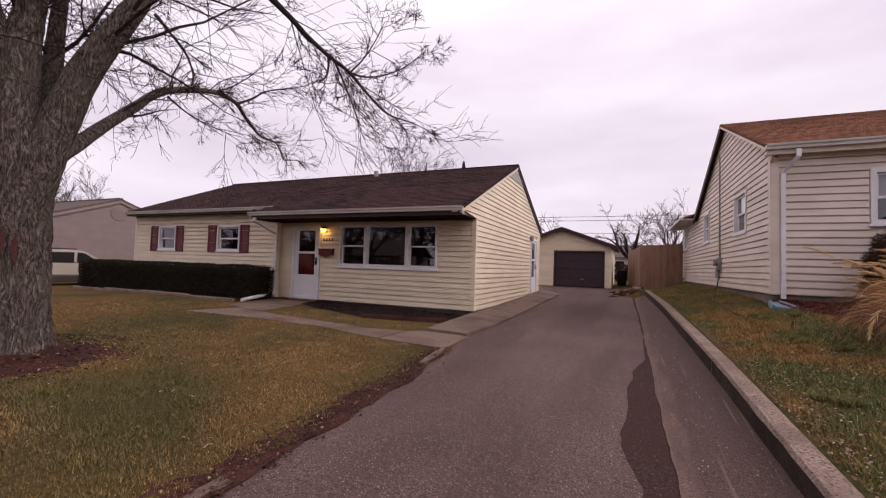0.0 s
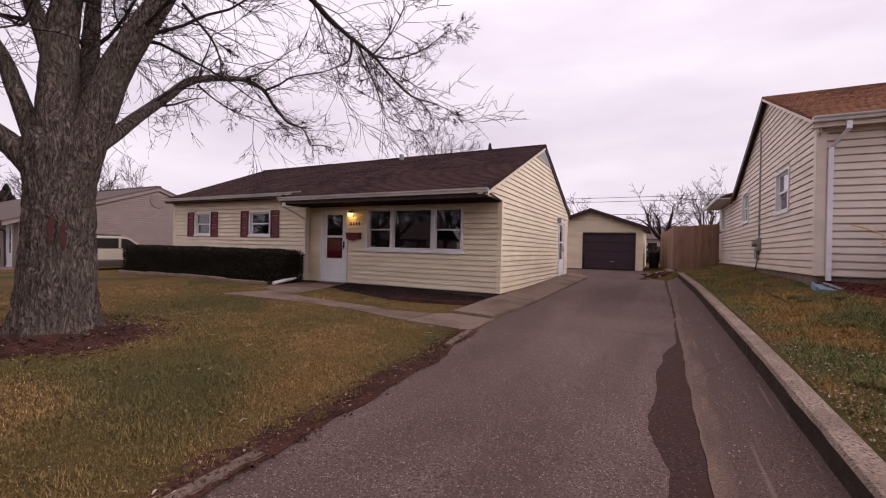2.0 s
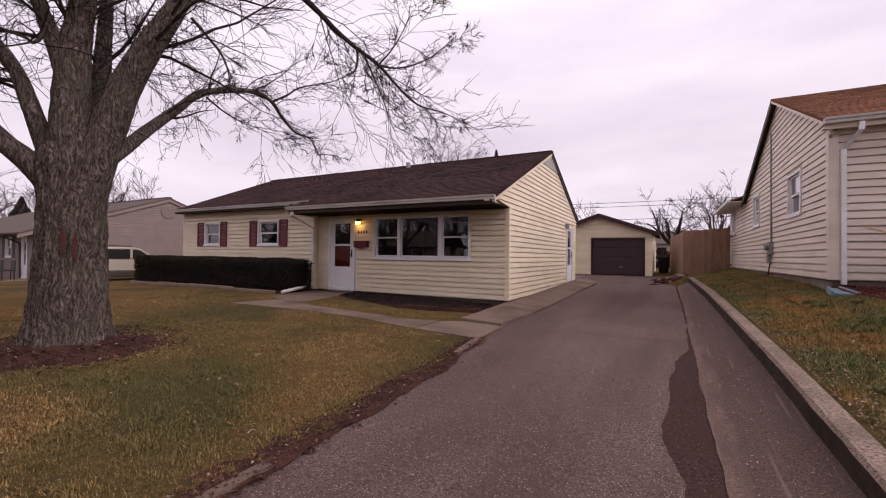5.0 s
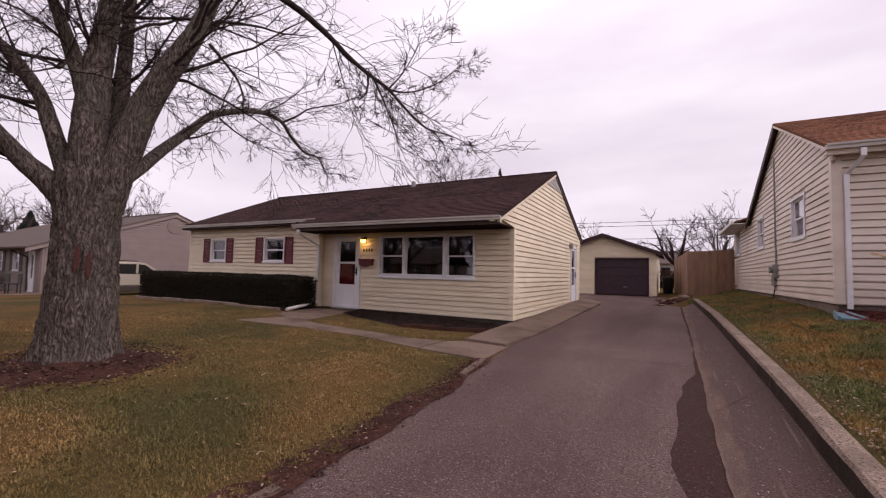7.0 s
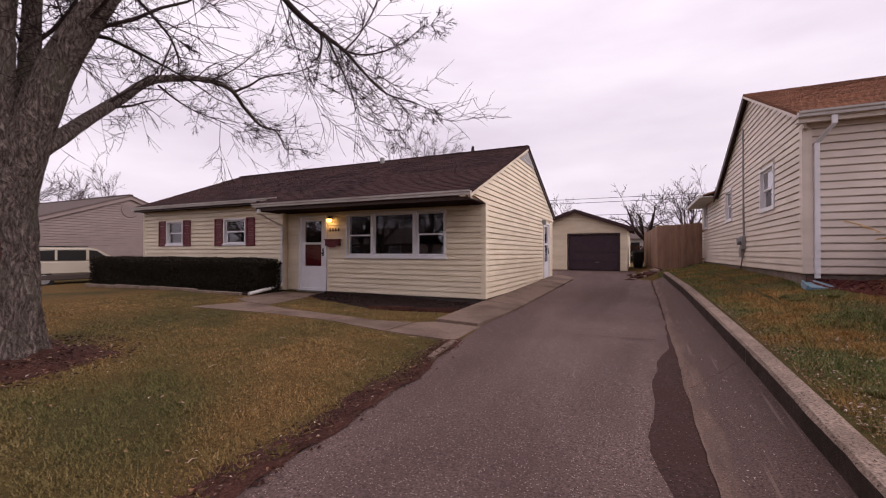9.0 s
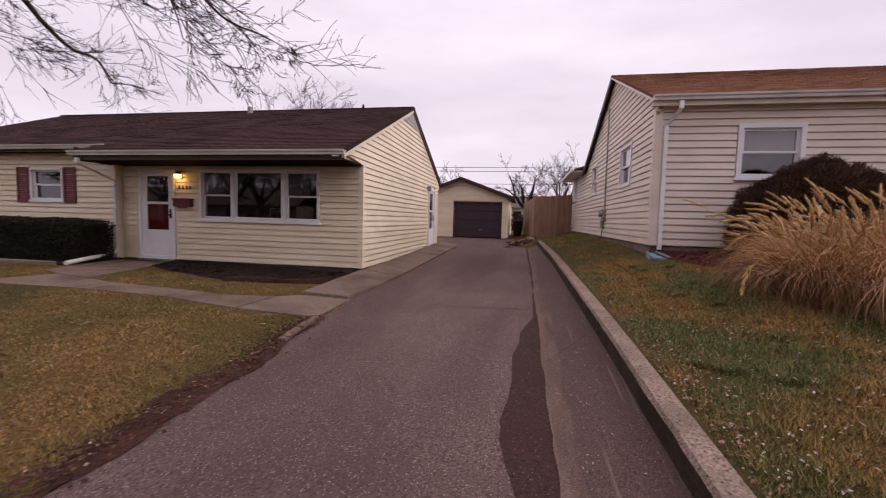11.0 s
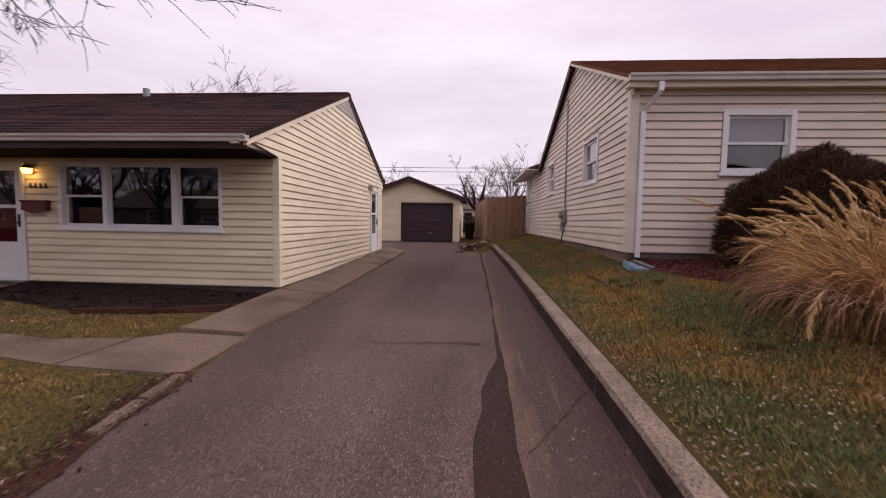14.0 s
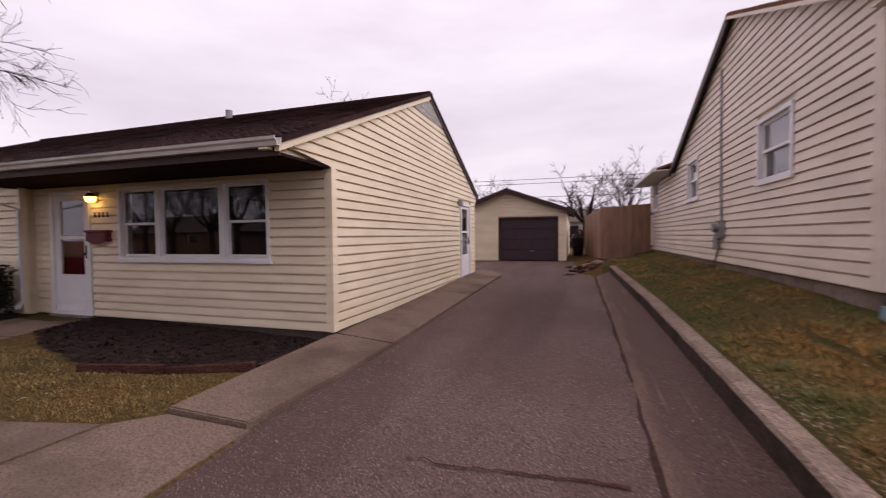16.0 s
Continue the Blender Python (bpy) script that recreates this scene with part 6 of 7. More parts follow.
bare_tree("bare_tree", (-21.3, 42.3, 0.6), 14.9, 1.0, 4, "bare slender tree rising behind the ridge", limbs=9, thick=0.19, fork=0.5, kids=(6, 5, 4), min_r=0.017)
bare_tree("bare_tree", (0.2, 43, 0.8), 7.2, 0.8, 12, "gnarled pruned tree with dark bare limbs", limbs=6, material=M["bark_dark"], thick=0.3, fork=0.28, kids=(4, 4, 3), min_r=0.02)
bare_tree("bare_tree", (4.0, 50, 0.8), 8.2, 0.8, 17, "bare tree behind the fence", limbs=8, thick=0.2, kids=(5, 5, 4), min_r=0.016)
bare_tree("bare_tree", (-8.6, 46, 0.8), 6.4, 0.7, 23, "bare tree beyond the garage", limbs=7, thick=0.14, kids=(5, 4, 3), min_r=0.016)
bare_tree("bare_tree", (-45, 22, 0.2), 8.6, 0.8, 31, "bare tree behind the taupe house", limbs=8, thick=0.2, fork=0.3, kids=(5, 5, 4), min_r=0.018)
bare_tree("bare_tree", (-44, 12.2, 0.2), 6.6, 0.7, 37, "bare tree behind the taupe house", limbs=8, thick=0.18, fork=0.3, kids=(5, 5, 4), min_r=0.016)
bare_tree("bare_tree", (-46, 17.2, 0.2), 7.5, 0.7, 41, "bare tree behind the taupe house", limbs=8, thick=0.18, fork=0.3, kids=(5, 5, 4), min_r=0.018)


def conifer(base, height, r, seed):
    t = thing("spruce_tree", base, "dark pointed spruce in the distance", "tree", group="distant spruces")
    rn = random.Random(seed)
    b = Vector(base)
    v, f = [], []
    tube(v, f, [b, b + Vector((0, 0, height))], [0.16, 0.02], 6)
    data_part("trunk", v, f, M["bark_dark"], t)
    v, f = [], []
    for i in range(420):
        q = rn.random() ** 0.8
        z = height * (0.12 + 0.88 * q)
        rr = r * (1 - q) * rn.uniform(0.7, 1.1) + 0.08
        a = rn.uniform(0, 6.283)
        d = Vector((math.cos(a), math.sin(a), 0))
        s = Vector((-d.y, d.x, 0)) * (0.06 + 0.10 * (1 - q))
        p0, p1 = b + Vector((0, 0, z)), b + d * rr + Vector((0, 0, z - 0.25 * rr + 0.08))
        k = len(v)
        v += [tuple(p0 + s), tuple(p0 - s), tuple(p1 - s * 0.5 - Vector((0, 0, 0.16))), tuple(p1 + Vector((0, 0, 0.12))), tuple(p1 + s * 0.5 - Vector((0, 0, 0.16)))]
        f += [(k, k + 1, k + 2), (k, k + 2, k + 3), (k, k + 3, k + 4), (k + 1, k + 3, k + 2)]
    data_part("crown", v, f, M["conifer"], t)


conifer((-15.9, 41.3, 0.6), 11.8, 2.2, 3)
conifer((-47.5, 14.8, 0.2), 5.6, 2.4, 5)


# ---- hedge, shrub and ornamental grass ----
def leaf_shell(rn, pts_fn, count, size, verts, faces, normal_jitter=0.9, slim=1.0):
    """Small folded leaves scattered on a surface; pts_fn gives a point and its outward direction."""
    for _ in range(count):
        p, nrm = pts_fn(rn)
        d = (nrm + Vector((rn.gauss(0, 1), rn.gauss(0, 1), rn.gauss(0, 1))) * normal_jitter).normalized()
        s = d.cross(Vector((rn.gauss(0, 1), rn.gauss(0, 1), rn.gauss(0, 1)))).normalized() * size * rn.uniform(0.25, 0.5) * slim
        t = size * rn.uniform(0.7, 1.5)
        k = len(verts)
        verts += [tuple(p - s), tuple(p + s), tuple(p + d * t)]
        faces.append((k, k + 1, k + 2))


hedge = thing("hedge", (-13, 9.4, 0.38), "long clipped dark yew hedge below the bedroom windows", "hedge")
HX0, HX1, HY0, HY1, HZ0, HZ1 = -17.3, -9.40, 8.92, 9.72, 0.34, 1.27
rn = random.Random(2)


def hedge_lump(x, y, z):
    return 0.045 * noise.noise((x * 2.2, y * 2.2, z * 2.2)) + 0.02 * noise.noise((x * 7, y * 7, z * 7))


bm = bmesh.new()
box(bm, HX0 + 0.05, HX1 - 0.05, HY0 + 0.05, HY1 - 0.05, HZ0, HZ1 - 0.05)
bmesh.ops.subdivide_edges(bm, edges=bm.edges[:], cuts=10, use_grid_fill=True)
for v in bm.verts:
    v.co += Vector((rn.gauss(0, 0.012), rn.gauss(0, 0.02), rn.gauss(0, 0.015)))
part("hedge_core", bm, M["hedge_leaf"], hedge)


def hedge_pt(r):
    q = r.random()
    x, y, z = r.uniform(HX0, HX1), r.uniform(HY0, HY1), HZ0 + (HZ1 - HZ0) * r.random() ** 0.8
    if q < 0.55:
        y, nn = HY0, Vector((0, -1, 0.1))
    elif q < 0.87:
        z, nn = HZ1, Vector((0, 0, 1))
    else:
        x, nn = HX1, Vector((1, -0.2, 0))
    ex, ez = max(0, x - HX1 + 0.25), max(0, z - HZ1 + 0.15)
    z -= ex * ex * 1.5
    y += ez * ez * 2
    return Vector((x, y, z)) + nn * hedge_lump(x, y, z), nn


verts, faces = [], []
leaf_shell(rn, hedge_pt, 26000, 0.045, verts, faces)
tagged(data_part("hedge_leaves", verts, faces, M["hedge_leaf"], hedge), kind="stuff")

hedging = thing("hedge_edging", (-13, 8.75, 0.38), "grey timber edging at the foot of the hedge", "edging")
for a, b in (((-9.55, 8.60), (-11.35, 8.56)), ((-11.37, 8.66), (-13.6, 8.74)), ((-13.62, 8.76), (-15.5, 8.80)), ((-15.52, 8.80), (-17.35, 8.84))):
    d = Vector((b[0] - a[0], b[1] - a[1], 0)).normalized()
    w = Wall(a[0], a[1], d.x, d.y)
    z = lawn_left(*a)
    part("edging_board", w.new_box(0, (Vector(b) - Vector(a)).length, -0.05, 0.05, z - 0.06, z + 0.075, bevel=0.01), M["kerb"], hedging)
bm = bmesh.new()
f = bm.faces.new([bm.verts.new((px, py, lawn_left(px, py) + 0.03)) for px, py in ((-9.35, 9.95), (-9.45, 8.66), (-11.3, 8.62), (-17.3, 8.88), (-17.3, 9.95))])
r = bmesh.ops.extrude_face_region(bm, geom=[f])
for v in r["geom"]:
    if isinstance(v, bmesh.types.BMVert):
        v.co.z -= 0.15
tagged(link_mesh("hedge_bed", bm, M["mulch"]), "dark soil bed under the hedge", "planting bed", kind="structure")

shrub = thing("juniper_shrub", (4.3, 9.35, 0.95), "rounded bronze-brown juniper against the neighbour's wall", "shrub")
SC, SR = Vector((4.42, 9.3, 1.55)), Vector((1.3, 0.76, 1.05))
rn = random.Random(6)
bm = bmesh.new()
bmesh.ops.create_icosphere(bm, subdivisions=4, radius=1.0)
for v in bm.verts:
    k = 0.86 + 0.12 * noise.noise(v.co * 2.2) + 0.06 * noise.noise(v.co * 6)
    v.co = Vector((SC.x + v.co.x * SR.x * k, SC.y + v.co.y * SR.y * k, max(0.9, SC.z + v.co.z * SR.z * k)))
part("shrub_core", bm, M["shrub_leaf"], shrub)


def shrub_pt(r):
    d = Vector((r.gauss(0, 1), r.gauss(0, 1) - 0.3, r.gauss(0, 1))).normalized()
    k = 0.9 + 0.13 * noise.noise(d * 2.2) + 0.08 * noise.noise(d * 6) + r.uniform(-0.06, 0.06)
    return Vector((SC.x + d.x * SR.x * k, SC.y + d.y * SR.y * k, max(0.92, SC.z + d.z * SR.z * k))), (d + Vector((0, 0, 0.6))).normalized()


verts, faces = [], []
leaf_shell(rn, shrub_pt, 90000, 0.060, verts, faces, 0.6, 0.28)
tagged(data_part("shrub_leaves", verts, faces, M["shrub_leaf"], shrub), kind="stuff")


def ribbon(verts, faces, pts, w0, side):
    k = len(verts)
    n = len(pts)
    for i, p in enumerate(pts):
        w = w0 * (1 - (i / (n - 1)) ** 2 * 0.9)
        verts += [tuple(p - side * w), tuple(p + side * w)]
    for i in range(n - 1):
        faces.append((k + 2 * i, k + 2 * i + 1, k + 2 * i + 3, k + 2 * i + 2))


CX, CY = 3.6, 6.5
clump = thing("ornamental_grass", (CX, CY, 0.78), "big dry golden ornamental grass clump with feathery plumes", "ornamental grass")
rn = random.Random(14)
verts, faces = [], []
pv, pf = [], []


def arch(a, reach, height, start, steps_=8, sway=(0, 0)):
    """A stalk that rises, leans out and hangs over at its end."""
    bx0, by0 = CX + start[0], CY + start[1]
    base = Vector((bx0, by0, lawn_right(bx0, by0) - 0.03))
    out = Vector((math.cos(a), math.sin(a), 0))
    pts, p, lean = [base], base.copy(), 0.12 + 0.15 * reach
    length = height + 1.1 * reach
    for i in range(steps_):
        t = (i + 1) / steps_
        lean += (2.3 * reach / steps_) * (0.5 + 1.2 * t)
        d = out * math.sin(min(lean, 2.75)) + Vector((sway[0], sway[1], math.cos(min(lean, 2.75))))
        p = p + d * (length / steps_)
        p.z = max(p.z, base.z + 0.03)
        pts.append(p.copy())
    return pts


tussocks = []
for i in range(80):
    a, d = rn.uniform(0, 2 * math.pi), math.sqrt(rn.random())
    tussocks.append((a, d, a + rn.gauss(0, 0.55), max(0.0, rn.gauss(0.24, 0.13)), rn.gauss(-0.05, 0.11), rn.uniform(0.75, 1.2) * (0.88 + 0.30 * math.cos(a) * d)))


def stalk(lo, hi, reach, jitter, rim, steps_):
    """A stalk out of one of the tussocks, bent with its neighbours and by the wind."""
    a, d, lean, sx, sy, tall = tussocks[rn.randrange(len(tussocks))]
    d = d * rim if rn.random() < 0.8 else rn.random() * rim
    return arch(lean + rn.gauss(0, 0.35), max(0.05, min(0.95, reach * (0.45 + 0.75 * d) + rn.gauss(0, jitter))), rn.uniform(lo, hi) * tall, (math.cos(a) * d * 1.25, math.sin(a) * d), steps_, (sx + rn.gauss(0, 0.11), sy + rn.gauss(0, 0.11)))


for i in range(9500):
    pts = stalk(0.4, 1.0, 0.62, 0.16, 0.85, 8)
    s = Vector((rn.gauss(0, 1), rn.gauss(0, 1), rn.gauss(0, 0.5))).normalized()
    ribbon(verts, faces, pts, rn.uniform(0.002, 0.0048), s)
tagged(data_part("grass_blades", verts, faces, M["plume"], clump), kind="stuff")
sv, sf = [], []
for i in range(5500):
    pts = stalk(0.05, 0.45, 0.95, 0.15, 0.95, 7)
    ribbon(sv, sf, pts, rn.uniform(0.002, 0.0052), Vector((rn.gauss(0, 1), rn.gauss(0, 1), rn.gauss(0, 0.5))).normalized())
tagged(data_part("grass_skirt", sv, sf, M["skirt"], clump, "dark matted lower blades"), kind="stuff")
for i in range(360):
    stray = i % 40 == 0
    pts = stalk(0.35, 0.6, 0.85, 0.1, 0.9, 10) if stray else stalk(0.85, 1.3, 0.28, 0.14, 0.95, 10)
    s = Vector((rn.gauss(0, 1), rn.gauss(0, 1), 0)).normalized()
    ribbon(pv, pf, pts, 0.003, s)
    # feathery head along the last stretch
    for k in range(110):
        t = rn.random()
        q0 = 7.8 + t * 2.15
        b0 = min(9, int(q0))
        p = pts[b0].lerp(pts[b0 + 1], min(1, q0 - b0))
        d = (pts[b0 + 1] - pts[b0]).normalized()
        side = Vector((rn.gauss(0, 1), rn.gauss(0, 1), rn.gauss(0, 1))).normalized()
        e = p + (d * 1.0 + side * 0.5 + Vector((0, 0, -0.25))) * rn.uniform(0.035, 0.10) * (1.15 - 0.6 * t)
        w = d.cross(side).normalized() * 0.006
        n0 = len(pv)
        pv += [tuple(p - w), tuple(p + w), tuple(e)]
        pf.append((n0, n0 + 1, n0 + 2))
tagged(data_part("plumes", pv, pf, M["plume_head"], clump, "feathery pale plumes"), kind="stuff")

# ---- taupe house, car, wires in the distance ----
H2X, H2Y, H2Z = -25.0, 8.6, 0.0
taupe = thing("taupe_house", (-31, 14, 0.05), "taupe-sided bungalow with a round gable vent and grey roof", "house")


def h2_roof(y):
    return 4.50 - 0.37 * abs(y - 14.2)


hg = Wall(H2X, 0, 0, 1)
hgw = hg.panel(taupe, H2Y, 19.8, -0.2, 2.3, [], M["taupe"], name="wall_side", top=lambda u: h2_roof(u) - 0.1)


def h2_span(z):
    if z < 2.35:
        return H2Y + 0.08, 19.75
    h = (4.4 - z) / 0.37
    return max(H2Y, 14.2 - h), min(19.8, 14.2 + h)


hg.siding(hgw, 0.15, 4.38, h2_span, [], M["taupe"])
hf = Wall(-41.0, H2Y, 1, 0)
h2h = [(10.75, 11.45, 1.12, 2.0), (12.85, 13.55, 1.12, 2.0), (14.7, 15.35, 0.15, 2.05)]
hfw = hf.panel(taupe, 0, 15.86, -0.2, 2.35, h2h, M["taupe"], name="wall_front")
hf.siding(hfw, 0.15, 2.33, lambda z: (0.0, 15.92), h2h, M["taupe"], joined=True)
part("interior_wall", bx(-41, H2X - 0.2, H2Y + 2, H2Y + 2.1, 0, 2.4), M["interior"], taupe)
for h in h2h[:2]:
    hf.double_hung(taupe, h[0] + 0.02, h[1] - 0.02, h[2] + 0.02, h[3] - 0.02, casing=0.06, blind=True)
    for a in (h[0] - 0.42, h[1] + 0.07):
        part("shutter", hf.new_box(a, a + 0.35, 0.03, 0.06, h[2] - 0.05, h[3] + 0.05, bevel=0.01), M["brown_trim"], taupe, "dark brown shutter")
storm_door(taupe, hf, 14.76, 15.29, 0.22, 1.98, M["brown_trim"], "white storm door with dark door behind")
part("roof", roof_slab(taupe, "roof", [(-41.4, 8.0, h2_roof(8.0)), (H2X + 0.15, 8.0, h2_roof(8.0)), (H2X + 0.15, 14.2, 4.5), (-41.4, 14.2, 4.5)], 0.08, M["roof_grey"], "grey-brown shingled roof") and bx(-41.4, H2X + 0.15, 14.1, 14.3, 4.46, 4.53), M["roof_grey"], taupe)
roof_slab(taupe, "roof_back", [(-41.4, 14.202, 4.5), (H2X + 0.15, 14.202, 4.5), (H2X + 0.15, 20.3, h2_roof(20.3)), (-41.4, 20.3, h2_roof(20.3))], 0.08, M["roof_grey"])
rake(taupe, H2X + 0.03, H2X + 0.13, 8.0, 14.2, lambda q: h2_roof(q) - 0.075, 0.16, M["taupe"])
rake(taupe, H2X + 0.03, H2X + 0.13, 14.202, 20.3, lambda q: h2_roof(q) - 0.075, 0.16, M["taupe"])
bm = bmesh.new()
bmesh.ops.create_cone(bm, cap_ends=True, segments=28, radius1=0.44, radius2=0.40, depth=0.06, matrix=Matrix.Translation((H2X + 0.05, 14.2, 3.72)) @ Matrix.Rotation(radians(90), 4, "Y"))
rv = part("gable_vent", bm, M["taupe"], taupe, "round louvred gable vent")
for i in range(7):
    z = 3.72 - 0.27 + i * 0.09
    hw = math.sqrt(max(0.01, 0.33 ** 2 - (z - 3.72) ** 2))
    part("slat", bx(H2X + 0.08, H2X + 0.10, 14.2 - hw, 14.2 + hw, z - 0.02, z + 0.02), M["taupe"], rv)
pipe("downspout", [(-26.7, 8.05, 2.05), (-26.3, 8.5, 1.75), (-26.25, 8.53, 0.1)], 0.045, M["brown_trim"], taupe, 8, "dark downspout by the porch")
part("porch_slab", bx(-27.2, -24.2, 6.9, 8.58, -0.1, 0.16, bevel=0.02), M["concrete"], taupe, "concrete porch slab")


def dormant_bush(x, y, z, r, seed):
    t = thing("bare_bush", (x, y, z), "bare brown twiggy bush by the taupe house", "bush", group="bare bushes")
    rn2 = random.Random(seed)
    v, f = [], []
    for i in range(26):
        a = rn2.uniform(0, 6.28)
        grow(rn2, v, f, (x, y, z), (math.cos(a) * 0.8, math.sin(a) * 0.8, 1), r * rn2.uniform(0.8, 1.2), 0.012, 1, 0.0, 0.25, (5, 5, 4), 0.004)
    tagged(data_part("brushwood", v, f, M["twig_far"], t), kind="stuff")


dormant_bush(-28.9, 7.9, 0.05, 1.0, 3)
dormant_bush(-30.4, 7.8, 0.05, 0.9, 4)


def porch_chair(x, y, z):
    t = thing("porch_chair", (x, y, z), "dark metal porch chair beside the door", "chair", group="porch chairs")
    part("seat", bx(x - 0.22, x + 0.22, y - 0.22, y + 0.22, z + 0.40, z + 0.44, bevel=0.01), M["black"], t)
    part("backrest", bx(x - 0.22, x + 0.22, y + 0.19, y + 0.22, z + 0.45, z + 0.85, bevel=0.01), M["black"], t)
    for dx in (-0.2, 0.17):
        for dy in (-0.2, 0.17):
            part("leg", bx(x + dx, x + dx + 0.03, y + dy, y + dy + 0.03, z, z + 0.4), M["black"], t)


porch_chair(-25.9, 7.6, 0.16)
porch_chair(-24.9, 7.7, 0.16)

car = thing("estate_car", (-20.9, 10.2, 0.12), "beige estate car with dark lower cladding on the next drive", "car")
CZ = 0.12


def car_extrude(profile, x0, x1, bevel):
    bm = bmesh.new()
    a = [bm.verts.new((x0, yv, CZ + zv)) for yv, zv in profile]
    b = [bm.verts.new((x1, yv, CZ + zv)) for yv, zv in profile]
    bm.faces.new(a), bm.faces.new(b)
    k = len(a)
    for i in range(k):
        bm.faces.new((a[i], a[(i + 1) % k], b[(i + 1) % k], b[i]))
    bmesh.ops.bevel(bm, geom=bm.edges[:], offset=bevel, segments=3, affect="EDGES")
    return bm


part("body", car_extrude([(7.95, 0.50), (7.9, 0.92), (8.05, 1.0), (11.2, 0.98), (12.5, 0.88), (12.65, 0.72), (12.65, 0.50)], -21.75, -20.0, 0.05), M["car_paint"], car)
part("lower_cladding", car_extrude([(7.9, 0.28), (7.88, 0.51), (12.68, 0.51), (12.68, 0.28)], -21.77, -19.98, 0.03), M["car_lower"], car, "dark brown lower cladding")
part("cabin", car_extrude([(8.0, 0.99), (8.3, 1.46), (8.6, 1.52), (10.2, 1.52), (10.5, 1.46), (11.25, 0.99)], -21.6, -20.12, 0.05), M["car_paint"], car)
for prof in ([(8.35, 1.02), (8.5, 1.38), (9.1, 1.41), (9.1, 1.02)], [(9.18, 1.02), (9.18, 1.41), (10.08, 1.42), (10.08, 1.02)], [(10.18, 1.02), (10.18, 1.42), (10.42, 1.40), (10.98, 1.02)]):
    bm = bmesh.new()
    bm.faces.new([bm.verts.new((-20.112, yv, CZ + zv)) for yv, zv in prof])
    r = bmesh.ops.extrude_face_region(bm, geom=bm.faces[:])
    for v in r["geom"]:
        if isinstance(v, bmesh.types.BMVert):
            v.co.x -= 0.02
    part("side_window", bm, M["black"], car, "dark side window")
for dx in (-20.25, -21.45):
    part("roof_rail", bx(dx - 0.02, dx + 0.02, 8.6, 10.2, CZ + 1.53, CZ + 1.57, bevel=0.008), M["black"], car)
part("door_handle", bx(-20.0, -19.97, 10.3, 10.48, CZ + 0.86, CZ + 0.90, bevel=0.006), M["black"], car)
for yv in (8.75, 11.7):
    for xv in (-20.12, -21.62):
        bm = bmesh.new()
        bmesh.ops.create_cone(bm, cap_ends=True, segments=24, radius1=0.33, radius2=0.33, depth=0.2, matrix=Matrix.Translation((xv, yv, 0.33 + CZ)) @ Matrix.Rotation(radians(90), 4, "Y"))
        bmesh.ops.bevel(bm, geom=[e for e in bm.edges if len(e.link_faces) == 2 and any(len(g.verts) > 4 for g in e.link_faces)], offset=0.03, segments=2, affect="EDGES")
        wh = part("wheel", bm, M["rubber"], car)
        bm = bmesh.new()
        bmesh.ops.create_cone(bm, cap_ends=True, segments=20, radius1=0.2, radius2=0.17, depth=0.05, matrix=Matrix.Translation((xv + (0.1 if xv > -21 else -0.1), yv, 0.33 + CZ)) @ Matrix.Rotation(radians(90), 4, "Y"))
        part("rim", bm, M["steel"], wh)

for z0, sag in ((8.2, 1.2), (7.7, 1.1), (6.2, 0.9)):
    pts = [(-70 + 140 * i / 24, 46, z0 - sag * (1 - ((i - 12) / 12) ** 2)) for i in range(25)]
    v, f = [], []
    tube(v, f, pts, [0.022] * 25, 4)
    tagged(data_part("overhead_wire", v, f, M["black"]), "thin black overhead utility wire", "wire", group="utility wires")
for px in (-70, 70):
    pole = thing("utility_pole", (px, 46.12, 0.4), "wooden utility pole carrying the overhead wires", "utility pole", group="utility poles")
    pipe("pole_shaft", [(px, 46.14, 0.0), (px, 46.14, 8.8)], 0.14, M["bark_dark"], pole, 10)


# ---- house beyond the back fence ----
back = thing("back_house", (3, 62, 0.8), "pale grey house beyond the back fence", "house")
part("wall", bx(-12, 12, 62, 70, 0.4, 3.6), M["offwhite"], back)
roof_slab(back, "roof", [(-12.5, 61.4, 3.4), (12.5, 61.4, 3.4), (12.5, 66, 5.2), (-12.5, 66, 5.2)], 0.12, M["roof_grey"])
roof_slab(back, "roof", [(-12.5, 66.002, 5.2), (12.5, 66.002, 5.2), (12.5, 70.6, 3.4), (-12.5, 70.6, 3.4)], 0.12, M["roof_grey"])
bw = Wall(-12, 62, 1, 0)
for a in (2, 6, 10.5, 14, 19):
    bw.double_hung(back, a, a + 1.1, 1.7, 2.9)
    part("window_back", bw.new_box(a, a + 1.1, 0.001, 0.004, 1.7, 2.9), M["black"], back)
hrow = thing("back_hedge", (-2, 40, 0.8), "dark scrubby hedge at the back of the lot", "hedge")
verts, faces = [], []
leaf_shell(random.Random(8), lambda r: (Vector((r.uniform(-14, 8), 40 + r.uniform(-0.5, 0.5), 0.6 + 1.5 * r.random() ** 1.3)), Vector((0, -1, 0.4))), 5000, 0.3, verts, faces)
tagged(data_part("hedge_leaves", verts, faces, M["shrub_leaf"], hrow), kind="stuff")

# ---- across the street, seen in the window glass ----
road = strip("road", -30, 30, 2.0, lambda q: -13.0, lambda q: -6.2, lambda q: 0.0, lambda q: 0.0, 2, M["asphalt_dark"], "grey residential street", "road")
road.matrix_world = Matrix.Rotation(radians(90), 4, "Z") @ Matrix.Identity(4)


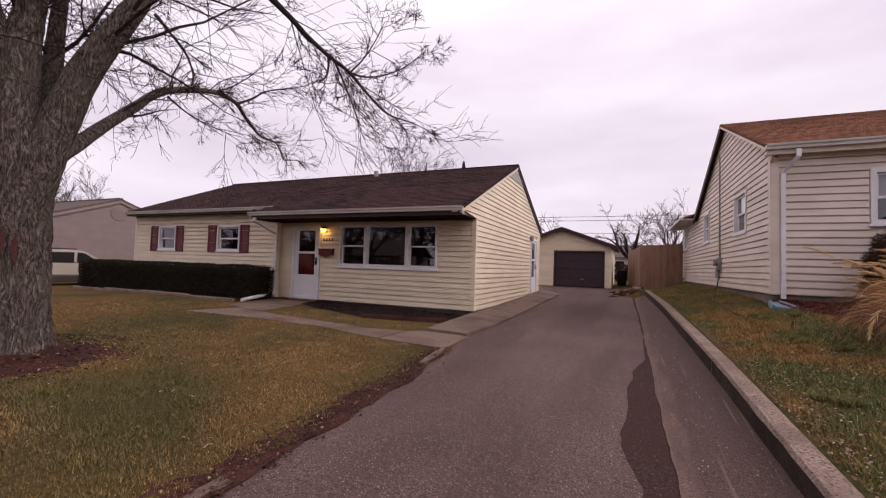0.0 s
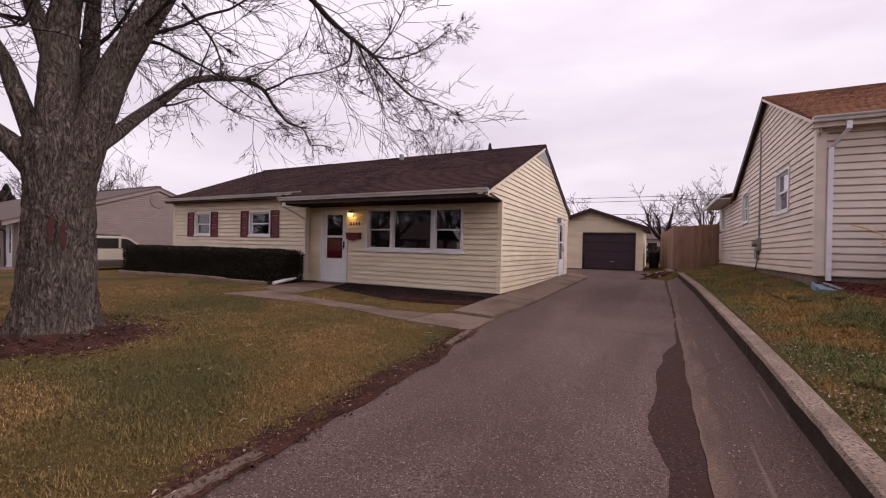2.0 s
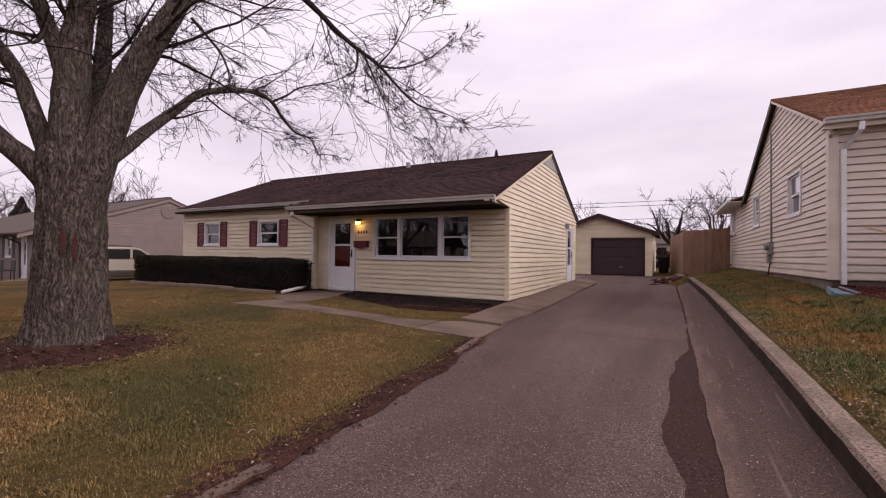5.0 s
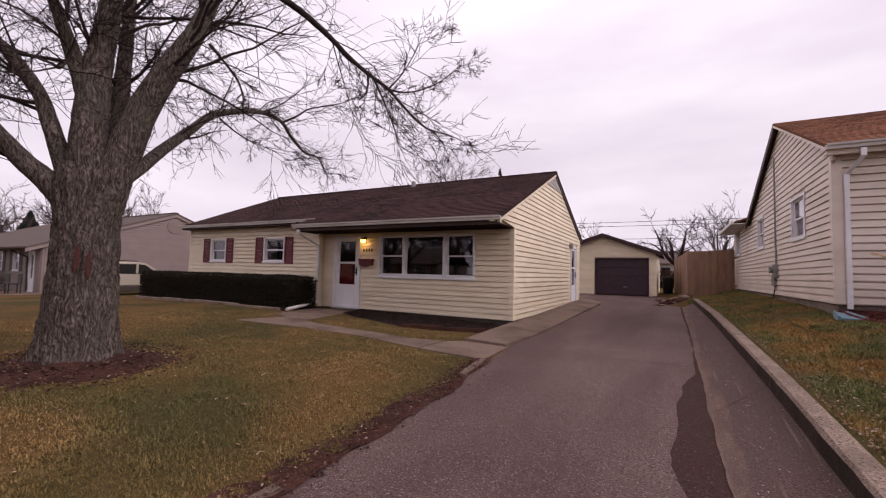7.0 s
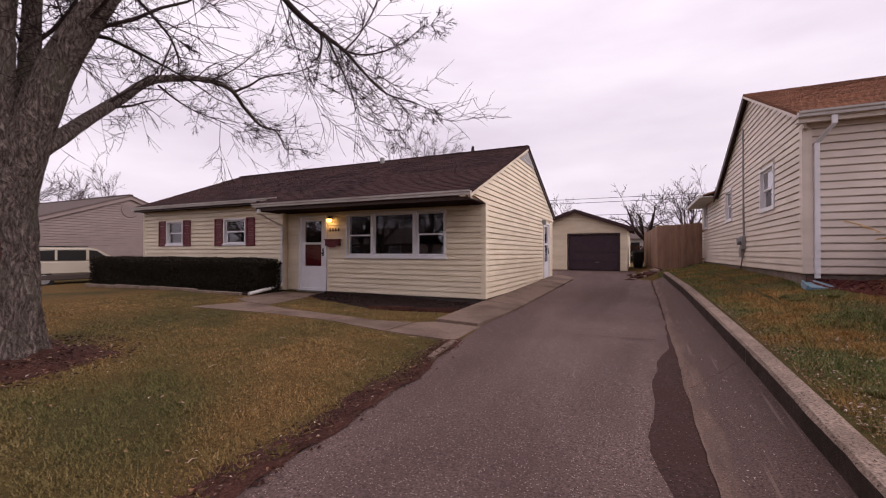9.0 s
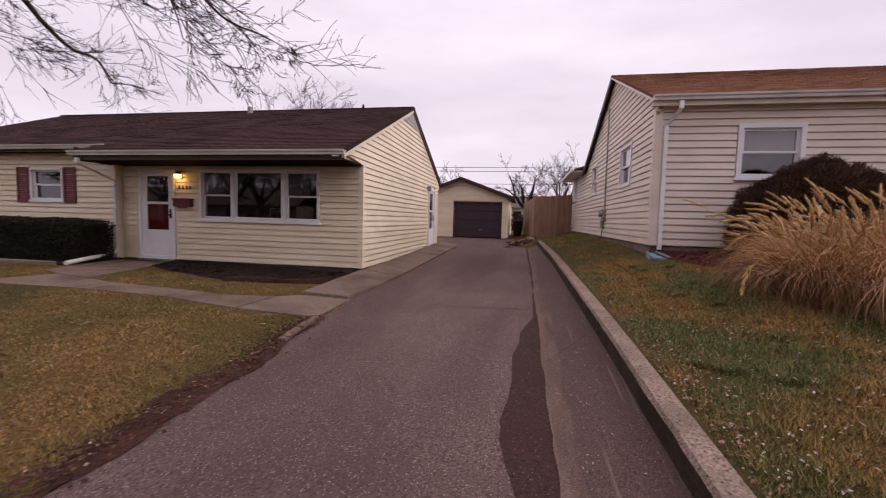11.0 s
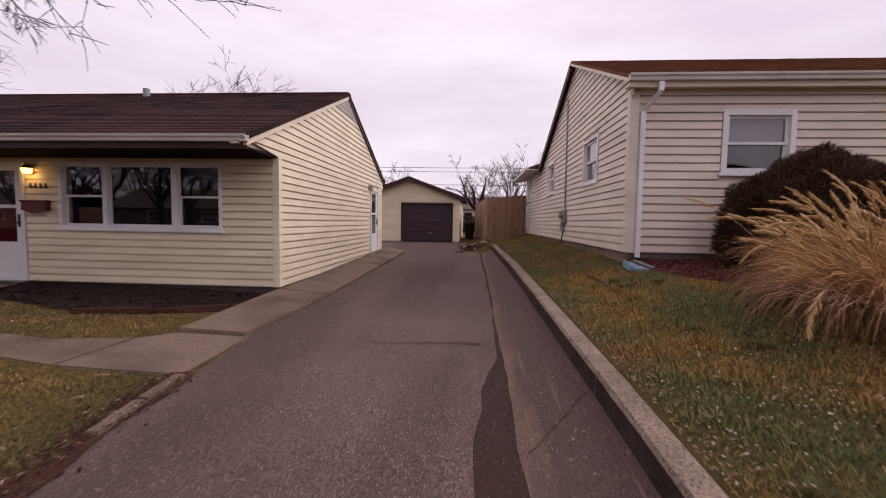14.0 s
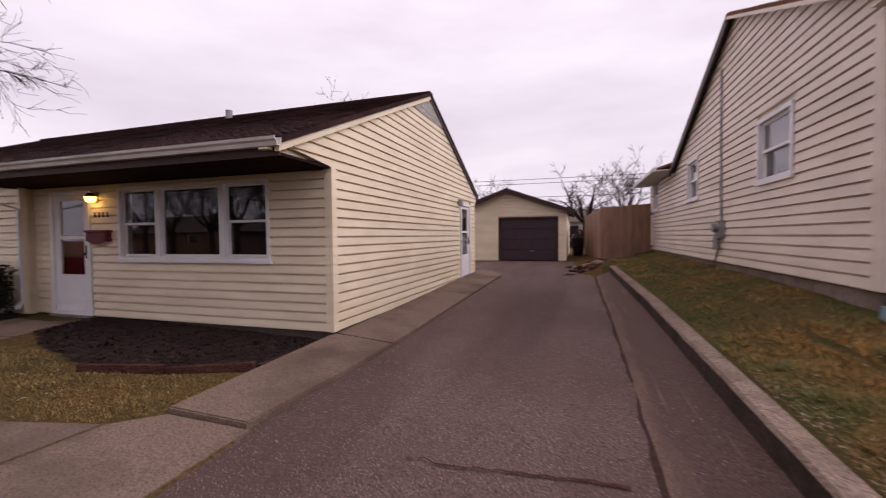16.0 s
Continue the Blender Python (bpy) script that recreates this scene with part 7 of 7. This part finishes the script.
def plain_house(x, y, w, d, wall_mat, label):
    t = thing("street_house", (x, y, 0.0), label, "house", group="houses across the street")
    f = Wall(x + w / 2, y, -1, 0)
    hs = [(1.5, 3.1, 1.1, 2.2), (5.0, 5.9, 0.25, 2.3), (7.2, 8.8, 1.1, 2.2)]
    f.panel(t, 0, w, -0.2, 2.6, hs, wall_mat, name="wall_front")
    for h in (hs[0], hs[2]):
        f.double_hung(t, h[0] + 0.03, h[1] - 0.03, h[2] + 0.03, h[3] - 0.03)
    part("door", f.new_box(hs[1][0], hs[1][1], -0.1, -0.05, 0.25, 2.3), M["maroon"], t)
    part("wall_end", bx(x - w / 2, x - w / 2 + 0.15, y - d, y - 0.15, -0.2, 2.6), wall_mat, t)
    part("wall_end", bx(x + w / 2 - 0.15, x + w / 2, y - d, y - 0.15, -0.2, 2.6), wall_mat, t)
    part("wall_back", bx(x - w / 2, x + w / 2, y - d - 0.15, y - d, -0.2, 2.6), wall_mat, t)
    part("ceiling", bx(x - w / 2, x + w / 2, y - d, y, 2.55, 2.6), M["interior"], t)
    a, b, r = y + 0.5, y - d - 0.5, y - d / 2
    roof_slab(t, "roof", [(x - w / 2 - 0.3, a, 2.5), (x - w / 2 - 0.3, r, 4.7), (x + w / 2 + 0.3, r, 4.7), (x + w / 2 + 0.3, a, 2.5)], 0.1, M["roof_grey"])
    roof_slab(t, "roof", [(x - w / 2 - 0.3, r - 0.002, 4.7), (x - w / 2 - 0.3, b, 2.5), (x + w / 2 + 0.3, b, 2.5), (x + w / 2 + 0.3, r - 0.002, 4.7)], 0.1, M["roof_grey"])


plain_house(-13, -24, 13, 8, M["taupe"], "low taupe house across the street")
plain_house(4, -24.5, 12, 8, M["fence"], "low brown house across the street")
plain_house(-31, -23.5, 13, 8, M["taupe"], "low taupe house across the street")
plain_house(-49, -24, 13, 8, M["fence"], "low brown house across the street")
for k, (px, py, hh) in enumerate(((-20, -19, 9.5), (-9.5, -18.5, 10.5), (-3.0, -20, 9), (-14.5, -34, 12), (3.5, -36, 12), (11, -19, 9), (-24, -33, 12), (-19, -36, 13), (-8, -35, 12.5), (-3, -33, 12), (-29, -35, 12), (9, -34, 12), (-24.5, -17.5, 11), (-28, -18.5, 12), (-32, -17.5, 11), (-36.5, -19, 12), (-41, -18, 11), (-46, -19, 12), (-34, -36, 13), (-39, -35, 13), (-44, -36, 13))):
    bare_tree("bare_tree", (px, py, 0.0), hh, 0.8, 70 + k, "bare street tree across the road", limbs=8, material=M["bark_dark"], thick=0.24, fork=0.28, kids=(5, 5, 3), min_r=0.02)


# ---- soil edge, grass and fallen leaves ----
strip("soil_edge", 1.0, 6.75, 0.08, lambda y: drive_left(y) - 0.26, lambda y: drive_left(y) + 0.05, lambda y: lawn_left(drive_left(y) - 0.26, y) + 0.006, lambda y: drive_z(y) + 0.012, 8, M["dirt"], "crumbly dark soil edge beside the asphalt", "soil edge", 0.16, 0.06, 0.02)
soil = bpy.data.objects["soil_edge"].data
for v in soil.vertices:
    v.co.z += 0.022 * noise.noise((v.co.x * 14, v.co.y * 11, 4)) + 0.012 * noise.noise((v.co.x * 40, v.co.y * 33, 4))
clods_v, clods_f = [], []
rn = random.Random(77)
for _ in range(900):
    y = rn.uniform(1.0, 6.7)
    x = drive_left(y) - 0.10 + rn.gauss(0, 0.09)
    s = rn.uniform(0.005, 0.02)
    z = drive_z(y) + 0.012
    k = len(clods_v)
    clods_v += [(x + s * rn.uniform(0.7, 1.3) * a, y + s * rn.uniform(0.7, 1.3) * b, z + s * c) for a, b, c in ((1, 0, 0), (0, 1, 0), (-1, 0, 0), (0, -1, 0), (0, 0, 0.9))]
    clods_f += [(k, k + 1, k + 4), (k + 1, k + 2, k + 4), (k + 2, k + 3, k + 4), (k + 3, k, k + 4)]
tagged(data_part("soil_clods", clods_v, clods_f, M["dirt"]), "small clods and stones along the soil edge", "clods", kind="stuff")


def inside(px, py, poly):
    hit = False
    for (ax, ay), (bx_, by) in zip(poly, poly[1:] + poly[:1]):
        if (ay > py) != (by > py) and px < (bx_ - ax) * (py - ay) / (by - ay) + ax:
            hit = not hit
    return hit


walk_poly = [(-2.7, 6.70), (-2.7, 7.99), (-3.66, 7.98), (-3.9, 7.57), (-4.65, 7.34), (-5.25, 7.40), (-6.8, 7.44), (-7.5, 7.62), (-7.97, 9.8), (-9.35, 9.8), (-9.0, 8.0), (-8.4, 7.75), (-8.8, 6.68), (-6.8, 6.81), (-5.25, 6.84), (-3.95, 6.64)]


def blades(name, count, area, zf, reject, material, seed, hmin, hmax, weight, label):
    """Short leaning blades, thick near the drive and thinning with distance."""
    rn2 = random.Random(seed)
    verts, faces = [], []
    x0, x1, y0, y1 = area
    made = 0
    while made < count:
        x, y = rn2.uniform(x0, x1), rn2.uniform(y0, y1)
        if rn2.random() > weight(x, y) or reject(x, y, rn2):
            continue
        made += 1
        z = zf(x, y) - 0.004
        tuft = 0.7 + 0.6 * noise.noise((x * 3.1, y * 3.1, 2))
        h = rn2.uniform(hmin, hmax) * max(0.4, tuft)
        a = rn2.uniform(0, 6.283)
        ln = rn2.uniform(0.2, 1.3) * h
        w = rn2.uniform(0.0015, 0.0034) * (1 + 0.12 * math.hypot(x, y - 1.5))
        c, s = math.cos(a), math.sin(a)
        k = len(verts)
        verts += [(x - s * w, y + c * w, z), (x + s * w, y - c * w, z), (x + c * ln, y + s * ln, z + h)]
        faces.append((k, k + 1, k + 2))
    tagged(data_part(name, verts, faces, material), label, "grass", kind="stuff")


blades("lawn_grass", 230000, (-12, -2.4, 0.4, 8.6), ground_bumpy,
       lambda x, y, r: x > drive_left(y) - 0.09 - 0.24 * r.random() or inside(x, y, walk_poly) or inside(x, y, bed_pts) or math.hypot(x - TX, y - TY) < 0.75 + 0.3 * r.random() or (x < -9.3 and y > 8.4),
       M["blade_left"], 51, 0.014, 0.046, lambda x, y: min(1, 9 / (4 + (x + 0.3) ** 2 + (y - 1.5) ** 2) * 3), "short straw-coloured winter grass")
blades("bank_grass", 200000, (0.7, 6.5, 0.8, 10.0), ground_bumpy,
       lambda x, y, r: x < kerb_x(y) + 0.2 + 0.06 * r.random() or (x > 2.3 and y > interp(x, [2.18, 2.42, 2.6, 3.2, 4.2, 8], [9.38, 9.0, 8.72, 8.5, 8.45, 8.7])) or math.hypot(x - CX, y - CY) < 0.9,
       M["blade_right"], 52, 0.026, 0.066, lambda x, y: min(1, 9 / (3 + (x + 0.3) ** 2 + (y - 3.0) ** 2) * 3), "short green winter grass on the bank")
blades("far_bank_grass", 16000, (0.5, 2.15, 10.0, 21.0), ground_bumpy, lambda x, y, r: x < kerb_x(y) + 0.2, M["blade_right"], 53, 0.03, 0.07, lambda x, y: 1.0, "green winter grass along the house wall")

# darker tufts standing out of the bank
rn = random.Random(91)
verts, faces = [], []
for _ in range(40):
    tx, ty = rn.uniform(0.95, 4.2), rn.uniform(2.0, 9.0)
    if tx < kerb_x(ty) + 0.28 or math.hypot(tx - CX, ty - CY) < 1.3:
        continue
    rad = rn.uniform(0.04, 0.10)
    for _ in range(int(2600 * rad)):
        a, d = rn.uniform(0, 6.283), rad * math.sqrt(rn.random())
        x, y = tx + math.cos(a) * d, ty + math.sin(a) * d
        h, ln, w = rn.uniform(0.03, 0.075), rn.uniform(0.02, 0.06), rn.uniform(0.002, 0.0035)
        c, s, z = math.cos(a + rn.gauss(0, 0.6)), math.sin(a), ground_bumpy(x, y) - 0.004
        k = len(verts)
        verts += [(x - s * w, y + c * w, z), (x + s * w, y - c * w, z), (x + c * ln, y + s * ln, z + h)]
        faces.append((k, k + 1, k + 2))
tagged(data_part("grass_tufts", verts, faces, M["tuft"]), "taller green grass tufts on the bank", "grass", kind="stuff")


def leaves(name, count, pick, seed, size, label, material=None):
    """Curled dead leaves lying on the ground."""
    rn2 = random.Random(seed)
    verts, faces = [], []
    for _ in range(count):
        x, y, z = pick(rn2)
        a = rn2.uniform(0, 6.283)
        s = size * rn2.uniform(0.5, 1.25)
        u = Vector((math.cos(a), math.sin(a), rn2.uniform(-0.3, 0.5)))
        v = Vector((-math.sin(a), math.cos(a), rn2.uniform(-0.4, 0.4)))
        p = Vector((x, y, z + 0.012 + rn2.uniform(0, 0.018)))
        k = len(verts)
        lift = Vector((0, 0, s * rn2.uniform(0.1, 0.5)))
        verts += [tuple(q) for q in (p - u * s, p - u * 0.2 * s + v * s * 0.5 + lift, p + u * 0.5 * s + v * 0.35 * s + lift, p + u * s, p + u * 0.4 * s - v * 0.4 * s + lift, p - u * 0.3 * s - v * s * 0.45 + lift, p)]
        faces += [(k, k + 6, k + 1), (k + 1, k + 6, k + 2), (k + 2, k + 6, k + 3), (k + 3, k + 6, k + 4), (k + 4, k + 6, k + 5), (k + 5, k + 6, k)]
    tagged(data_part(name, verts, faces, material or M["leaf"]), label, "leaves", kind="stuff")


def pick_kerb(r):
    y = r.uniform(1.0, 9.0)
    x = kerb_x(y) + 0.19 + abs(r.gauss(0, 0.13))
    return x, y, ground_bumpy(x, y)


def pick_bank(r):
    x, y = r.uniform(0.9, 5.0), r.uniform(1.5, 9.3)
    return x, y, ground_bumpy(x, y) + 0.015


def pick_near_bank(r):
    while True:
        x, y = 0.9 + abs(r.gauss(0, 1.1)), r.uniform(0.8, 6.5)
        if noise.noise((x * 1.6, y * 1.6, 3.0)) > r.uniform(-0.5, 0.4):
            return x, y, ground_bumpy(x, y) + 0.022


def pick_apron(r):
    y = r.uniform(2.5, 9.5)
    f = r.uniform(0.1, 0.95)
    x = seam_right(y) + f * (kerb_x(y) - seam_right(y))
    return x, y, drive_z(y) + 0.004 + f * (apron_z(y) - drive_z(y))


def pick_lawn(r):
    while True:
        x, y = r.uniform(-9, -2.6), r.uniform(0.8, 8.3)
        if not inside(x, y, walk_poly):
            return x, y, ground_bumpy(x, y) + 0.012


def pick_edge(r):
    y = r.uniform(1.0, 6.6)
    x = drive_left(y) - 0.12 + r.gauss(0, 0.1)
    return x, y, ground_bumpy(min(x, drive_left(y) - 0.02), y) + 0.01


def pick_tree(r):
    a, d = r.uniform(0, 6.283), r.uniform(0.5, 1.3)
    x, y = TX + math.cos(a) * d, TY + math.sin(a) * d
    return x, y, lawn_left(x, y) + 0.07 * (1.3 - d)


def pick_drive(r):
    y = r.uniform(1.5, 16)
    x = r.uniform(drive_left(y) + 0.1, kerb_x(y) - 0.05)
    return x, y, drive_z(y) + (0.02 if x < 0 else 0.02 + max(0, (apron_z(y) - drive_z(y)) * (x - seam_right(y)) / (kerb_x(y) - seam_right(y))))


leaves("kerb_leaves", 1700, pick_kerb, 61, 0.012, "dry brown leaves gathered behind the kerb")
leaves("bank_leaves", 1800, pick_bank, 62, 0.013, "brown dead leaves scattered over the bank")
leaves("bleached_leaves", 1100, pick_near_bank, 71, 0.012, "bleached pale leaves caught in the bank's grass", M["leaf_pale"])
leaves("apron_chips", 260, pick_apron, 72, 0.008, "pale leaf scraps and chips on the apron", M["leaf_pale"])
leaves("lawn_leaves", 900, pick_lawn, 63, 0.014, "dead leaves scattered over the lawn")
leaves("edge_leaves", 220, pick_edge, 64, 0.014, "dead leaves and stones along the soil edge")
leaves("tree_leaves", 170, pick_tree, 65, 0.02, "leaf litter round the maple's foot")
leaves("soil_litter", 1500, pick_tree, 68, 0.022, "dark rotting leaf litter round the maple", M["litter"])
leaves("edge_litter", 1500, pick_edge, 69, 0.014, "dark rotting litter along the soil edge", M["litter"])
verts, faces = [], []
rn = random.Random(83)
for _ in range(30):
    x, y, z = pick_lawn(rn)
    a, ln = rn.uniform(0, 6.283), rn.uniform(0.04, 0.13)
    d = Vector((math.cos(a), math.sin(a), 0)) * ln
    p = Vector((x, y, z + 0.015))
    tube(verts, faces, [p, p + d * 0.5 + Vector((rn.uniform(-0.01, 0.01), rn.uniform(-0.01, 0.01), 0.008)), p + d], [0.005, 0.004, 0.0025], 5)
tagged(data_part("fallen_twigs", verts, faces, M["chaff"]), "pale broken twigs lying on the lawn", "twigs", kind="stuff")
leaves("drive_leaves", 90, pick_drive, 66, 0.012, "few tiny leaf scraps on the asphalt")
